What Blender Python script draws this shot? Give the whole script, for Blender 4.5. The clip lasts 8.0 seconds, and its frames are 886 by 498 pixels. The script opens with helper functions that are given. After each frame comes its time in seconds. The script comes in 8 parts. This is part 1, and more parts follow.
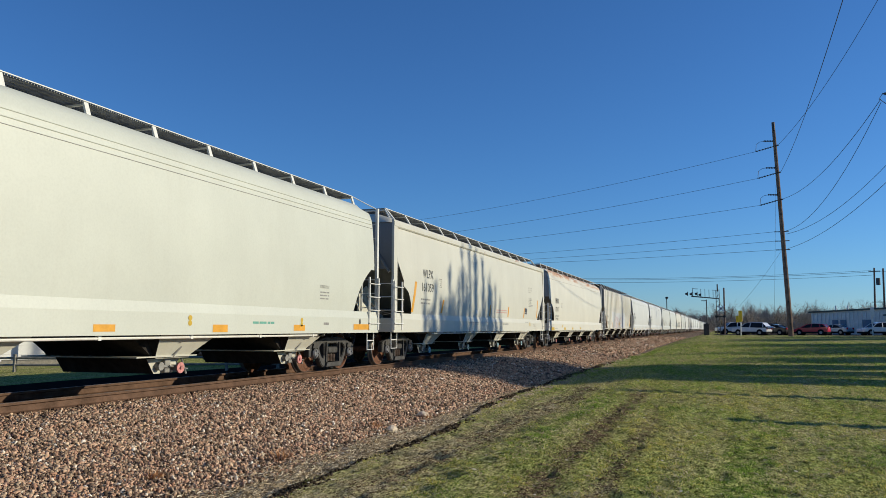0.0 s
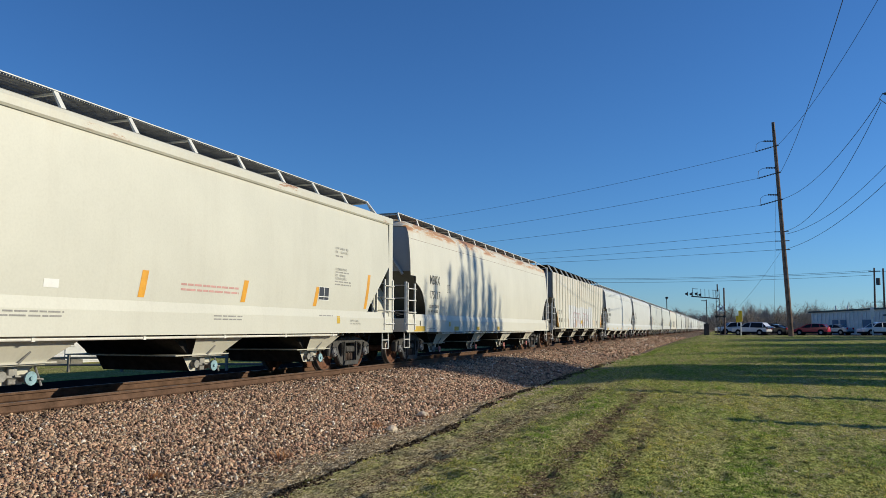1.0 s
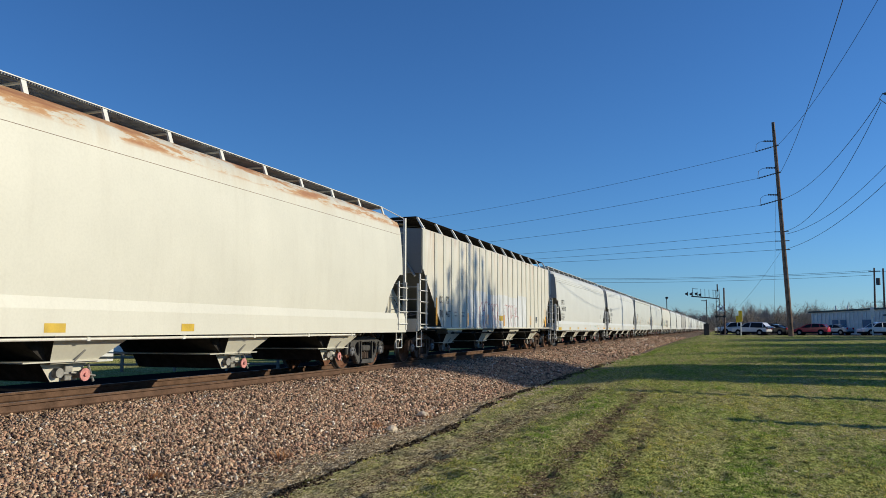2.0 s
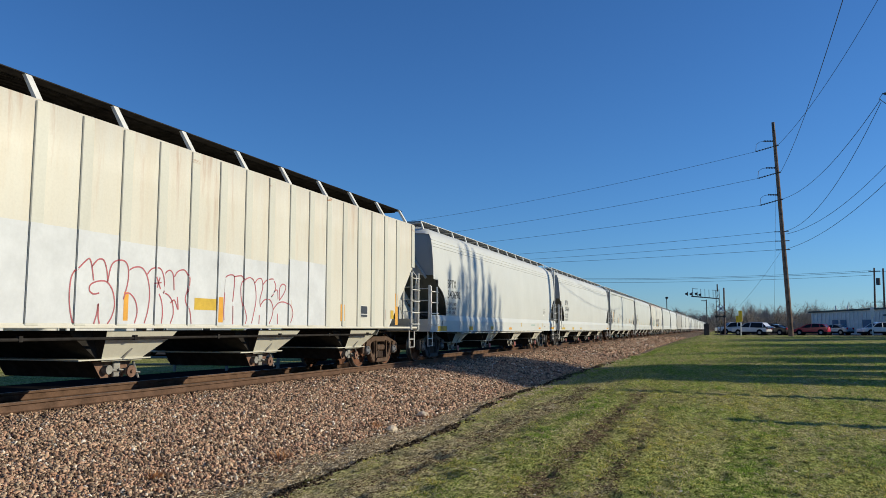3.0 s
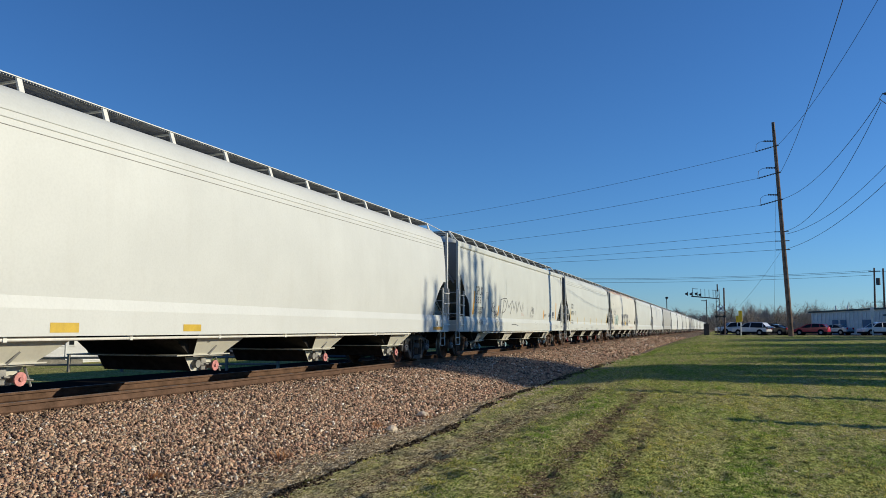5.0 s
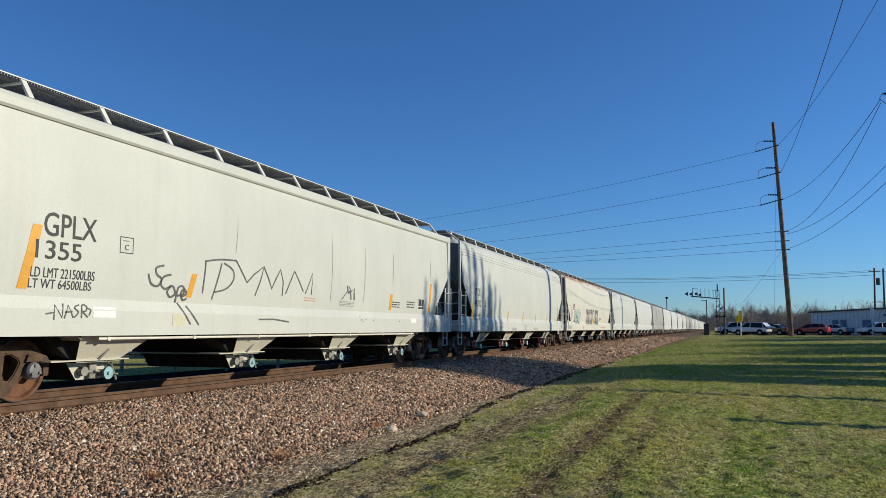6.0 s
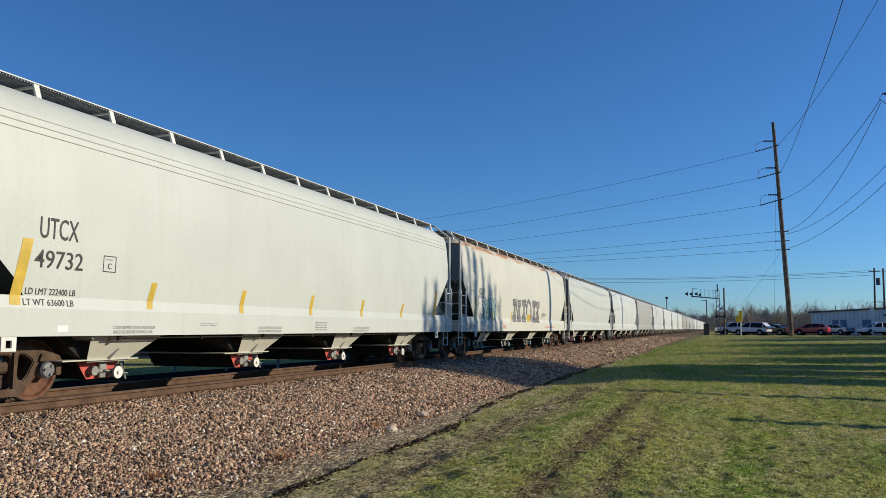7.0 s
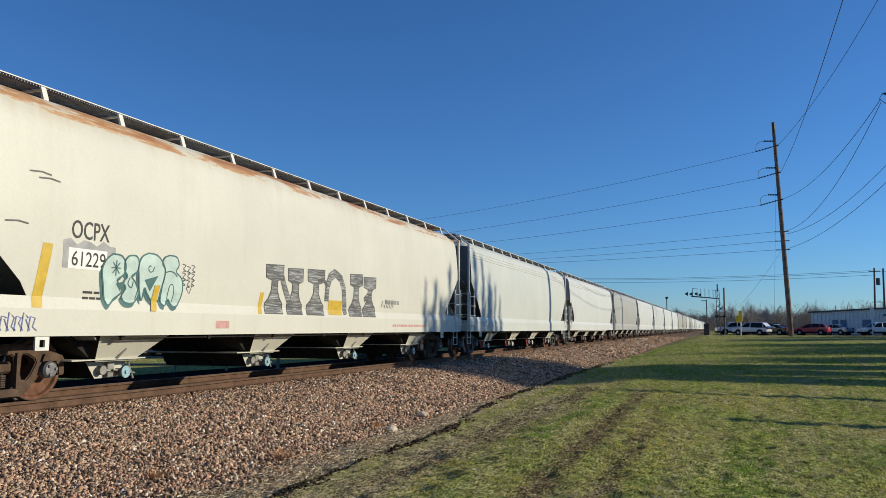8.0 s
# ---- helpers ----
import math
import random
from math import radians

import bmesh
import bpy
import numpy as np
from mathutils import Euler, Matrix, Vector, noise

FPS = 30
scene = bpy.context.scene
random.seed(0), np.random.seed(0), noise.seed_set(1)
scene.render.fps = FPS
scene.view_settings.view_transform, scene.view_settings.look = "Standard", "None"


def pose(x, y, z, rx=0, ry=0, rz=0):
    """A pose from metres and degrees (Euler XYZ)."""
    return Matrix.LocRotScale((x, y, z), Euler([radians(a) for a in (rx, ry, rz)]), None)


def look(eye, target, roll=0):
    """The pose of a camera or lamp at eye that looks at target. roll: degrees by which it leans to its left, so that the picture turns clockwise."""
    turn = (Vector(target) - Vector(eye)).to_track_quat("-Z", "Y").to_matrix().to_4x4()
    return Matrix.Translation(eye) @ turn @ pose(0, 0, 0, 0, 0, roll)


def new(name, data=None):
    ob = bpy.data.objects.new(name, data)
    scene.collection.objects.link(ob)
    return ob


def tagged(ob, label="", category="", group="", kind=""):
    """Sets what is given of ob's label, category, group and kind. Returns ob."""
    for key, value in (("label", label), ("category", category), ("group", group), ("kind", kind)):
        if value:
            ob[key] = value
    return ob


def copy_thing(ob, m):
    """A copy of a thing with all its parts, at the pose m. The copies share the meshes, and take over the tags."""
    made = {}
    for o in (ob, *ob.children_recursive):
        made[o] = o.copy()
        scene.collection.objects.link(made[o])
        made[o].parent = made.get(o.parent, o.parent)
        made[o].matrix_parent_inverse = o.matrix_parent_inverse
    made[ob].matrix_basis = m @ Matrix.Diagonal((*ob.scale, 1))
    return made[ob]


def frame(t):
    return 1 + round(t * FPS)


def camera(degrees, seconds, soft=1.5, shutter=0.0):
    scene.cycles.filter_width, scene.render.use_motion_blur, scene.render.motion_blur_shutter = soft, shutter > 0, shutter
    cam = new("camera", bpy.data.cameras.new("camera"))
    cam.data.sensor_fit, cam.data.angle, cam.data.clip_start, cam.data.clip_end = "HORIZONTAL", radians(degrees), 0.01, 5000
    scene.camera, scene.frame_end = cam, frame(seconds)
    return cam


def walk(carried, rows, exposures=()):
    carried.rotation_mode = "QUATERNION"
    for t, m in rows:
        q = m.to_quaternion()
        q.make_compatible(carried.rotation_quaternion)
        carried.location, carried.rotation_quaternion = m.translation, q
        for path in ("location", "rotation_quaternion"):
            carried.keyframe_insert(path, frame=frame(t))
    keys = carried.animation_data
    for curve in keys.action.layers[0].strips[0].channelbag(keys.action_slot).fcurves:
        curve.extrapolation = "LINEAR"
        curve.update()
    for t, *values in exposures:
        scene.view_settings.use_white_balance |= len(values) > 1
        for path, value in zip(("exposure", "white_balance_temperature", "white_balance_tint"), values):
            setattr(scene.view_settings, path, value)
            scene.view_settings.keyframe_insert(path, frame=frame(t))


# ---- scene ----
# World: x across the track (towards the lawn), y along the track (away), z up from the rail tops.
EYE = (0.0, 0.0, 1.055)
cam = camera(60.29, 8.0, soft=0.65)
VIEW = look(EYE, (-3.4015, 9.34616, 2.09379))
walk(cam, [(0.0, VIEW), (8.0, VIEW)], exposures=[(0.0, 0.0, 5800, 10), (8.0, 0.0, 5800, 10)])

# ---- sky and sun ----
SUN_TO = Vector((0.885, 0.354, 0.330)).normalized()
sky_world = bpy.data.worlds.new("sky")
scene.world = sky_world
sky_world.use_nodes = True
wn = sky_world.node_tree
sky = wn.nodes.new("ShaderNodeTexSky")
sky.sky_type = "NISHITA"
sky.sun_disc = False
sky.sun_elevation = math.asin(SUN_TO.z)
sky.sun_rotation = math.atan2(SUN_TO.x, SUN_TO.y)
sky.air_density, sky.dust_density, sky.ozone_density = 1.0, 0.0, 5.6
wn.nodes["Background"].inputs[1].default_value = 0.095
tone = wn.nodes.new("ShaderNodeMix")
tone.data_type, tone.blend_type = "RGBA", "MULTIPLY"
tone.inputs[0].default_value = 1.0
tone.inputs[7].default_value = (0.79, 1.00, 1.17, 1)
wn.links.new(sky.outputs[0], tone.inputs[6])
wn.links.new(tone.outputs[2], wn.nodes["Background"].inputs[0])
sun_data = bpy.data.lights.new("sun", "SUN")
sun_data.energy, sun_data.angle, sun_data.color = 5.0, radians(0.53), (1.0, 0.85, 0.57)
sun_lamp = new("sun", sun_data)
sun_lamp.matrix_world = look(SUN_TO * 100, (0, 0, 0))


# ---- materials ----
def material(name, rough=0.6, metal=0.0):
    m = bpy.data.materials.new(name)
    m.use_nodes = True
    b = m.node_tree.nodes["Principled BSDF"]
    b.inputs["Roughness"].default_value = rough
    b.inputs["Metallic"].default_value = metal
    if rough >= 0.65:
        b.inputs["Specular IOR Level"].default_value = 0.12 if rough < 0.8 else 0.0
    return m, m.node_tree, b


def add(tree, kind, **settings):
    n = tree.nodes.new("ShaderNode" + kind)
    for key, value in settings.items():
        n.inputs[key.replace("_", " ")].default_value = value
    return n


def ramp(tree, source, stops):
    r = tree.nodes.new("ShaderNodeValToRGB")
    els = r.color_ramp.elements
    while len(els) < len(stops):
        els.new(0.5)
    for e, (at, col) in zip(els, stops):
        e.position = at
        e.color = (*col, 1) if len(col) == 3 else col
    tree.links.new(source, r.inputs[0])
    return r.outputs[0]


def grey(v):
    return (v, v, v)


def mixed(tree, fac, a, b, mode="MIX"):
    n = tree.nodes.new("ShaderNodeMix")
    n.data_type, n.blend_type = "RGBA", mode
    for value, socket in ((fac, n.inputs[0]), (a, n.inputs[6]), (b, n.inputs[7])):
        if isinstance(value, bpy.types.NodeSocket):
            tree.links.new(value, socket)
        elif isinstance(value, tuple):
            socket.default_value = (*value, 1)
        else:
            socket.default_value = value
    return n.outputs[2]


def spot(tree, scale=(1, 1, 1), space="Object"):
    t = tree.nodes.new("ShaderNodeTexCoord")
    mp = tree.nodes.new("ShaderNodeMapping")
    mp.inputs["Scale"].default_value = scale
    tree.links.new(t.outputs[space], mp.inputs[0])
    return mp.outputs[0]


def noisy(tree, vec, scale, detail=4.0, rough=0.6):
    n = add(tree, "TexNoise", Scale=scale, Detail=detail, Roughness=rough)
    tree.links.new(vec, n.inputs["Vector"])
    return n.outputs[0]


def bump(tree, bsdf, height, strength, distance=0.02):
    b = add(tree, "Bump", Strength=strength, Distance=distance)
    tree.links.new(height, b.inputs["Height"])
    tree.links.new(b.outputs[0], bsdf.inputs["Normal"])


def plain(name, col, rough=0.6, metal=0.0, vary=0.25, scale=6.0, relief=0.0):
    """A surface of one colour with soft mottling at two scales."""
    m, t, b = material(name, rough, metal)
    v = spot(t)
    n = noisy(t, v, scale, 6)
    n2 = noisy(t, v, scale * 9, 3)
    low = tuple(c * (1 - vary) for c in col)
    high = tuple(min(1, c * (1 + vary)) for c in col)
    c1 = ramp(t, n, [(0.3, low), (0.7, high)])
    c2 = ramp(t, n2, [(0.3, grey(1 - vary * 0.6)), (0.7, grey(1.0))])
    t.links.new(mixed(t, 1.0, c1, c2, "MULTIPLY"), b.inputs["Base Color"])
    if relief:
        bump(t, b, n2, relief)
    return m


def car_paint(name, col, rust=0.0, streak=0.25, dirt=(0.30, 0.25, 0.19), rust_from=3.99, rust_to=4.07, run=(1.0, 0.30, 1.8), soft_edge=0.04):
    """Weathered railcar paint: washed-down streaks, grime patches, and rust that creeps down from the roof seam."""
    m, t, b = material(name, 0.5)
    v = spot(t)
    tall = noisy(t, spot(t, (1.0, 2.2, 0.22)), 1.6, 6, 0.65)
    cloud = noisy(t, v, 0.55, 5)
    fine = noisy(t, v, 26.0, 3)
    base = ramp(t, cloud, [(0.3, tuple(c * 0.93 for c in col)), (0.7, tuple(min(1, c * 1.04) for c in col))])
    wash = ramp(t, tall, [(0.50, grey(0)), (0.78, grey(1))])
    amount = t.nodes.new("ShaderNodeMath")
    amount.operation = "MULTIPLY"
    amount.inputs[1].default_value = streak
    t.links.new(wash, amount.inputs[0])
    c = mixed(t, amount.outputs[0], base, dirt)
    c = mixed(t, 1.0, c, ramp(t, fine, [(0.25, grey(0.93)), (0.6, grey(1))]), "MULTIPLY")
    if rust:
        sep = t.nodes.new("ShaderNodeSeparateXYZ")
        t.links.new(v, sep.inputs[0])
        edge = add(t, "MapRange")
        edge.inputs["From Min"].default_value = rust_from
        edge.inputs["From Max"].default_value = rust_to
        t.links.new(sep.outputs[2], edge.inputs["Value"])
        pat = noisy(t, spot(t, run), 1.9, 7, 0.72)
        prod = t.nodes.new("ShaderNodeMath")
        prod.operation = "MULTIPLY"
        t.links.new(edge.outputs[0], prod.inputs[0])
        t.links.new(ramp(t, pat, [(0.66 - 0.24 * rust, grey(0)), (0.66 - 0.24 * rust + soft_edge, grey(1))]), prod.inputs[1])
        haze = add(t, "MapRange")
        for key, value in (("From Min", rust_from - 0.22), ("From Max", rust_to), ("To Min", 0.0), ("To Max", 0.45 * rust)):
            haze.inputs[key].default_value = value
        t.links.new(sep.outputs[2], haze.inputs["Value"])
        soft = t.nodes.new("ShaderNodeMath")
        soft.operation = "MULTIPLY"
        t.links.new(haze.outputs[0], soft.inputs[0])
        t.links.new(ramp(t, tall, [(0.35, grey(0)), (0.65, grey(1))]), soft.inputs[1])
        c = mixed(t, soft.outputs[0], c, (0.50, 0.36, 0.19))
        tone = ramp(t, pat, [(0.47, (0.52, 0.33, 0.16)), (0.58, (0.38, 0.19, 0.08)), (0.72, (0.24, 0.10, 0.045))])
        c = mixed(t, prod.outputs[0], c, tone)
    t.links.new(c, b.inputs["Base Color"])
    bump(t, b, cloud, 0.25, 0.05)
    return m


M = {}
M["white"] = car_paint("white_car_paint", (0.552, 0.562, 0.540), 0.0, 0.08)
M["white_warm"] = car_paint("ivory_white_car_paint", (0.520, 0.535, 0.470), 0.0, 0.08)
M["grey_white"] = car_paint("grey_white_car_paint", (0.520, 0.535, 0.500), 0.0, 0.14)
M["cream"] = car_paint("cream_car_paint", (0.552, 0.545, 0.474), 0.25, 0.12)
M["cream_rusty"] = car_paint("rust_topped_cream_paint", (0.590, 0.577, 0.502), 0.80, 0.12)
M["cream_edge"] = car_paint("rust_edged_cream_paint", (0.580, 0.565, 0.492), 0.8, 0.12, (0.30, 0.25, 0.19), 4.10, 4.13)
M["tan"] = car_paint("rusty_tan_paint", (0.600, 0.578, 0.500), 0.52, 0.22, (0.52, 0.42, 0.28), 2.2, 3.9, (1.0, 1.3, 0.10), 0.22)
M["dull"] = car_paint("dull_grey_paint", (0.365, 0.357, 0.331), 0.1, 0.35)
# End walls darker than the sides: their shade is put into the colour.
M["end_shade"] = car_paint("light_shade_end_paint", (0.40, 0.41, 0.41), 0.0, 0.5, (0.15, 0.145, 0.13))
M["end_shade_mid"] = car_paint("mid_shade_end_paint", (0.22, 0.23, 0.235), 0.0, 0.4, (0.12, 0.12, 0.115))
M["end_shade_dark"] = car_paint("dark_shade_end_paint", (0.13, 0.14, 0.15), 0.0, 0.4, (0.08, 0.08, 0.08))
# Slope sheets: shade below the car ends, put in as a dark colour.
M["slope_shade"] = car_paint("shade_slope_paint", (0.17, 0.165, 0.14), 0.0, 0.5, (0.08, 0.075, 0.06))
M["fitting"] = plain("white_fitting_paint", (0.684, 0.675, 0.630), 0.5, 0, 0.12)
M["grating"] = plain("galvanised_grating", (0.25, 0.25, 0.24), 0.6, 0.3, 0.3)
# Underframe grime; on hopper and gate cross faces it stands for shade.
M["under"] = plain("underframe_grime_and_shade", (0.035, 0.032, 0.03), 0.85, 0, 0.4)
M["hopper"] = car_paint("dusty_hopper_paint", (0.52, 0.50, 0.42), 0.0, 0.40)
M["cinder"] = plain("dark_train_shade", (0.018, 0.016, 0.014), 0.95, 0, 0.4, 1.5, 0.4)
M["gate"] = plain("dusty_gate_metal", (0.26, 0.25, 0.23), 0.6, 0.2, 0.4)
M["gate_red"] = plain("red_gate_paint", (0.52, 0.07, 0.05), 0.6, 0, 0.35)
M["gate_brown"] = plain("dusty_brown_gate_paint", (0.20, 0.12, 0.085), 0.7, 0, 0.35)
M["capstan_pink"] = plain("faded_red_capstan_paint", (0.55, 0.22, 0.20), 0.6, 0, 0.4, 14)
M["gate_blue"] = plain("pale_blue_gate_paint", (0.25, 0.40, 0.45), 0.6, 0, 0.35)
M["truck_grey"] = plain("grey_cast_steel", (0.08, 0.077, 0.075), 0.65, 0.1, 0.4, 5, 0.2)
M["truck_brown"] = plain("brown_cast_steel", (0.105, 0.068, 0.048), 0.75, 0.1, 0.4, 5, 0.2)
M["wheel"] = plain("rusty_wheel_steel", (0.16, 0.078, 0.048), 0.7, 0.2, 0.4, 7)
M["wheel_rim"] = plain("polished_wheel_tread", (0.42, 0.40, 0.38), 0.3, 0.9, 0.15)
M["spring"] = plain("spring_steel", (0.10, 0.07, 0.055), 0.7, 0.2, 0.3)
M["cap"] = plain("bearing_cap_steel", (0.17, 0.17, 0.18), 0.5, 0.4, 0.25)
M["black"] = plain("black_marking", (0.025, 0.025, 0.025), 0.6, 0, 0.2)
M["faded"] = plain("faded_black_marking", (0.27, 0.265, 0.25), 0.6, 0, 0.3)
M["orange"] = plain("orange_reflector", (0.64, 0.31, 0.02), 0.45, 0, 0.12)
M["yellow"] = plain("yellow_reflector", (0.54, 0.36, 0.025), 0.45, 0, 0.15)
M["green_mark"] = plain("green_marking", (0.12, 0.33, 0.26), 0.6, 0, 0.2)
M["red_mark"] = plain("red_marking", (0.52, 0.29, 0.26), 0.6, 0, 0.2)
M["overpaint"] = plain("pale_overpaint", (0.558, 0.576, 0.594), 0.6, 0, 0.10, 2)
M["grey_spray"] = plain("grey_spray_paint", (0.33, 0.33, 0.33), 0.6, 0, 0.2, 5)
M["panel"] = plain("dark_data_panel", (0.03, 0.035, 0.05), 0.5, 0, 0.2)
M["mint"] = plain("mint_spray_paint", (0.46, 0.57, 0.53), 0.6, 0, 0.15, 4)
M["teal"] = plain("dark_teal_spray_paint", (0.05, 0.13, 0.13), 0.6, 0, 0.2, 4)
M["charcoal"] = plain("charcoal_spray_paint", (0.10, 0.10, 0.10), 0.6, 0, 0.55, 9)
m_streak, t_streak, b_streak = material("streaky_charcoal_spray", 0.6)
n_streak = noisy(t_streak, spot(t_streak, (1, 1.5, 20)), 1.6, 4, 0.7)
t_streak.links.new(ramp(t_streak, n_streak, [(0.36, grey(0.05)), (0.52, grey(0.16)), (0.68, grey(0.46))]), b_streak.inputs["Base Color"])
M["streaky"] = m_streak
M["weld_shade"] = plain("greyed_weld_paint", (0.475, 0.485, 0.455), 0.6, 0, 0.15)
M["yellow_haze"] = plain("faint_yellow_spray", (0.56, 0.54, 0.40), 0.6, 0, 0.1)
M["scrawl"] = plain("thin_black_scrawl", (0.10, 0.10, 0.10), 0.6, 0, 0.3)
M["crimson"] = plain("crimson_spray_paint", (0.40, 0.10, 0.12), 0.6, 0, 0.3)
M["violet"] = plain("blue_violet_scrawl", (0.16, 0.18, 0.38), 0.6, 0, 0.3)
M["plate_white"] = plain("white_sticker", (0.738, 0.738, 0.720), 0.5, 0, 0.06)
M["hose"] = plain("black_rubber", (0.02, 0.02, 0.02), 0.6, 0, 0.2)
M["rail"] = plain("rusty_rail_steel", (0.13, 0.078, 0.052), 0.65, 0.3, 0.35, 4, 0.15)
M["rail_top"] = plain("worn_rail_head", (0.20, 0.15, 0.12), 0.55, 0.5, 0.25)
M["tie"] = plain("weathered_tie_wood", (0.10, 0.075, 0.055), 0.85, 0, 0.4, 8, 0.4)


# ---- mesh helpers ----
def mesh_of(name, bm, mat, smooth=False):
    bmesh.ops.recalc_face_normals(bm, faces=bm.faces)
    me = bpy.data.meshes.new(name)
    if smooth:
        for f in bm.faces:
            f.smooth = True
    bm.to_mesh(me)
    bm.free()
    for x in (mat if isinstance(mat, (list, tuple)) else [mat]):
        me.materials.append(x)
    return me


def part(name, bm, mat, parent, label="", smooth=False):
    ob = new(name, mesh_of(name, bm, mat, smooth))
    ob.parent = parent
    if label:
        tagged(ob, label)
    return ob


def share(name, me, parent, m, label=""):
    ob = new(name, me)
    ob.parent = parent
    ob.matrix_basis = m
    if label:
        tagged(ob, label)
    return ob


def thing(name, label, category, group="", kind="", at=None):
    ob = new(name)
    tagged(ob, label, category, group, kind)
    if at is not None:
        ob.matrix_basis = at
    return ob


def box(bm, x0, x1, y0, y1, z0, z1, mat=0, bevel=0.0):
    vs = [bm.verts.new((x, y, z)) for x in (x0, x1) for y in (y0, y1) for z in (z0, z1)]
    fs = []
    for q in ((0, 1, 3, 2), (4, 6, 7, 5), (0, 4, 5, 1), (2, 3, 7, 6), (0, 2, 6, 4), (1, 5, 7, 3)):
        f = bm.faces.new([vs[i] for i in q])
        f.material_index = mat
        fs.append(f)
    if bevel:
        es = list({e for f in fs for e in f.edges})
        bmesh.ops.bevel(bm, geom=es, offset=bevel, segments=1, affect="EDGES")
    return vs


def tube(bm, a, b, r, n=8, r2=None, mat=0, caps=True):
    a, b = Vector(a), Vector(b)
    d = (b - a).normalized()
    u = d.orthogonal().normalized()
    w = d.cross(u)
    r2 = r if r2 is None else r2
    rings = []
    for p, rr in ((a, r), (b, r2)):
        rings.append([bm.verts.new(p + (u * math.cos(k * 2 * math.pi / n) + w * math.sin(k * 2 * math.pi / n)) * rr) for k in range(n)])
    for k in range(n):
        bm.faces.new((rings[0][k], rings[0][(k + 1) % n], rings[1][(k + 1) % n], rings[1][k])).material_index = mat
    if caps:
        bm.faces.new(rings[0][::-1]).material_index = mat
        bm.faces.new(rings[1]).material_index = mat


def path_tube(bm, pts, r, n=6):
    """One connected round bar along a path."""
    pts = [Vector(p) for p in pts]
    rings = []
    u = None
    for k, p in enumerate(pts):
        d = (pts[min(k + 1, len(pts) - 1)] - pts[max(k - 1, 0)]).normalized()
        u = d.orthogonal().normalized() if u is None else (u - d * u.dot(d)).normalized()
        w = d.cross(u)
        rings.append([bm.verts.new(p + (u * math.cos(j * 2 * math.pi / n) + w * math.sin(j * 2 * math.pi / n)) * r) for j in range(n)])
    for a, b in zip(rings, rings[1:]):
        for j in range(n):
            bm.faces.new((a[j], a[(j + 1) % n], b[(j + 1) % n], b[j]))
    bm.faces.new(rings[0][::-1])
    bm.faces.new(rings[-1])


def prism(bm, outline, y0, y1, axis="y", mat=0):
    """A solid from a closed outline of (u, v) pairs, between two places on an axis."""
    def at(u, v, w):
        return {"y": (u, w, v), "x": (w, u, v), "z": (u, v, w)}[axis]
    a = [bm.verts.new(at(u, v, y0)) for u, v in outline]
    b = [bm.verts.new(at(u, v, y1)) for u, v in outline]
    n = len(outline)
    for k in range(n):
        bm.faces.new((a[k], a[(k + 1) % n], b[(k + 1) % n], b[k])).material_index = mat
    bm.faces.new(a[::-1]).material_index = mat
    bm.faces.new(b).material_index = mat


def lathe(bm, profile, n, mat=0, axis="x"):
    """Turns a profile of (radius, along) round an axis."""
    rings = []
    for r, s in profile:
        ring = []
        for k in range(n):
            a = k * 2 * math.pi / n
            p = (s, r * math.cos(a), r * math.sin(a)) if axis == "x" else (r * math.cos(a), r * math.sin(a), s)
            ring.append(bm.verts.new(p))
        rings.append(ring)
    for i in range(len(rings) - 1):
        for k in range(n):
            bm.faces.new((rings[i][k], rings[i][(k + 1) % n], rings[i + 1][(k + 1) % n], rings[i + 1][k])).material_index = mat
    bm.faces.new(rings[0][::-1]).material_index = mat
    bm.faces.new(rings[-1]).material_index = mat


def raw_mesh(name, verts, faces, mats, indices=None, smooth=False):
    me = bpy.data.meshes.new(name)
    me.from_pydata(verts, [], faces)
    for x in mats:
        me.materials.append(x)
    if indices is not None:
        me.polygons.foreach_set("material_index", indices)
    if smooth:
        me.polygons.foreach_set("use_smooth", [True] * len(me.polygons))
    me.update()
    return me


# ---- ground, ballast and track ----
TRACK = -10.37


def smooth_step(a, b, v):
    k = min(1.0, max(0.0, (v - a) / (b - a)))
    return k * k * (3 - 2 * k)


def ground_z(x, y):
    """Height of the land: a lawn with a low crown that rises slowly to the car park, and a sod edge above the ballast's foot."""
    near = 1 - smooth_step(20, 44, y)
    if x > -2.5:
        lawn = -0.5 - 0.05 * min(x + 2.5, 9.0) * near
    else:
        lawn = -0.5 - 0.075 * (-2.5 - max(x, -6.0)) * (0.35 + 0.65 * near)
    rise = 0.86 * smooth_step(28, 86, y) - 0.22 * smooth_step(87, 96, y)
    lawn += rise * smooth_step(-6.5, -1.5, x)
    if y < 90 and x < -3:
        edge = edge_x(y)
        lawn -= 0.06 * (1 - smooth_step(edge - 0.10, edge + 0.06, x))
    far_side = -0.78 + 0.3 * smooth_step(60, 160, y)
    k = smooth_step(-13.0, -8.0, x)
    return lawn * k + far_side * (1 - k)


def edge_x(y):
    """Where the sod of the lawn ends: set back from the ballast near the camera, close to it further on."""
    wave = 0.10 * noise.noise((y * 0.55, 1, 0)) + 0.06 * noise.noise((y * 1.9, 4, 0)) + 0.03 * noise.noise((y * 6.0, 4, 2))
    return -4.45 - 0.95 * smooth_step(11.0, 20.0, y) + 0.85 * smooth_step(30, 55, y) + wave


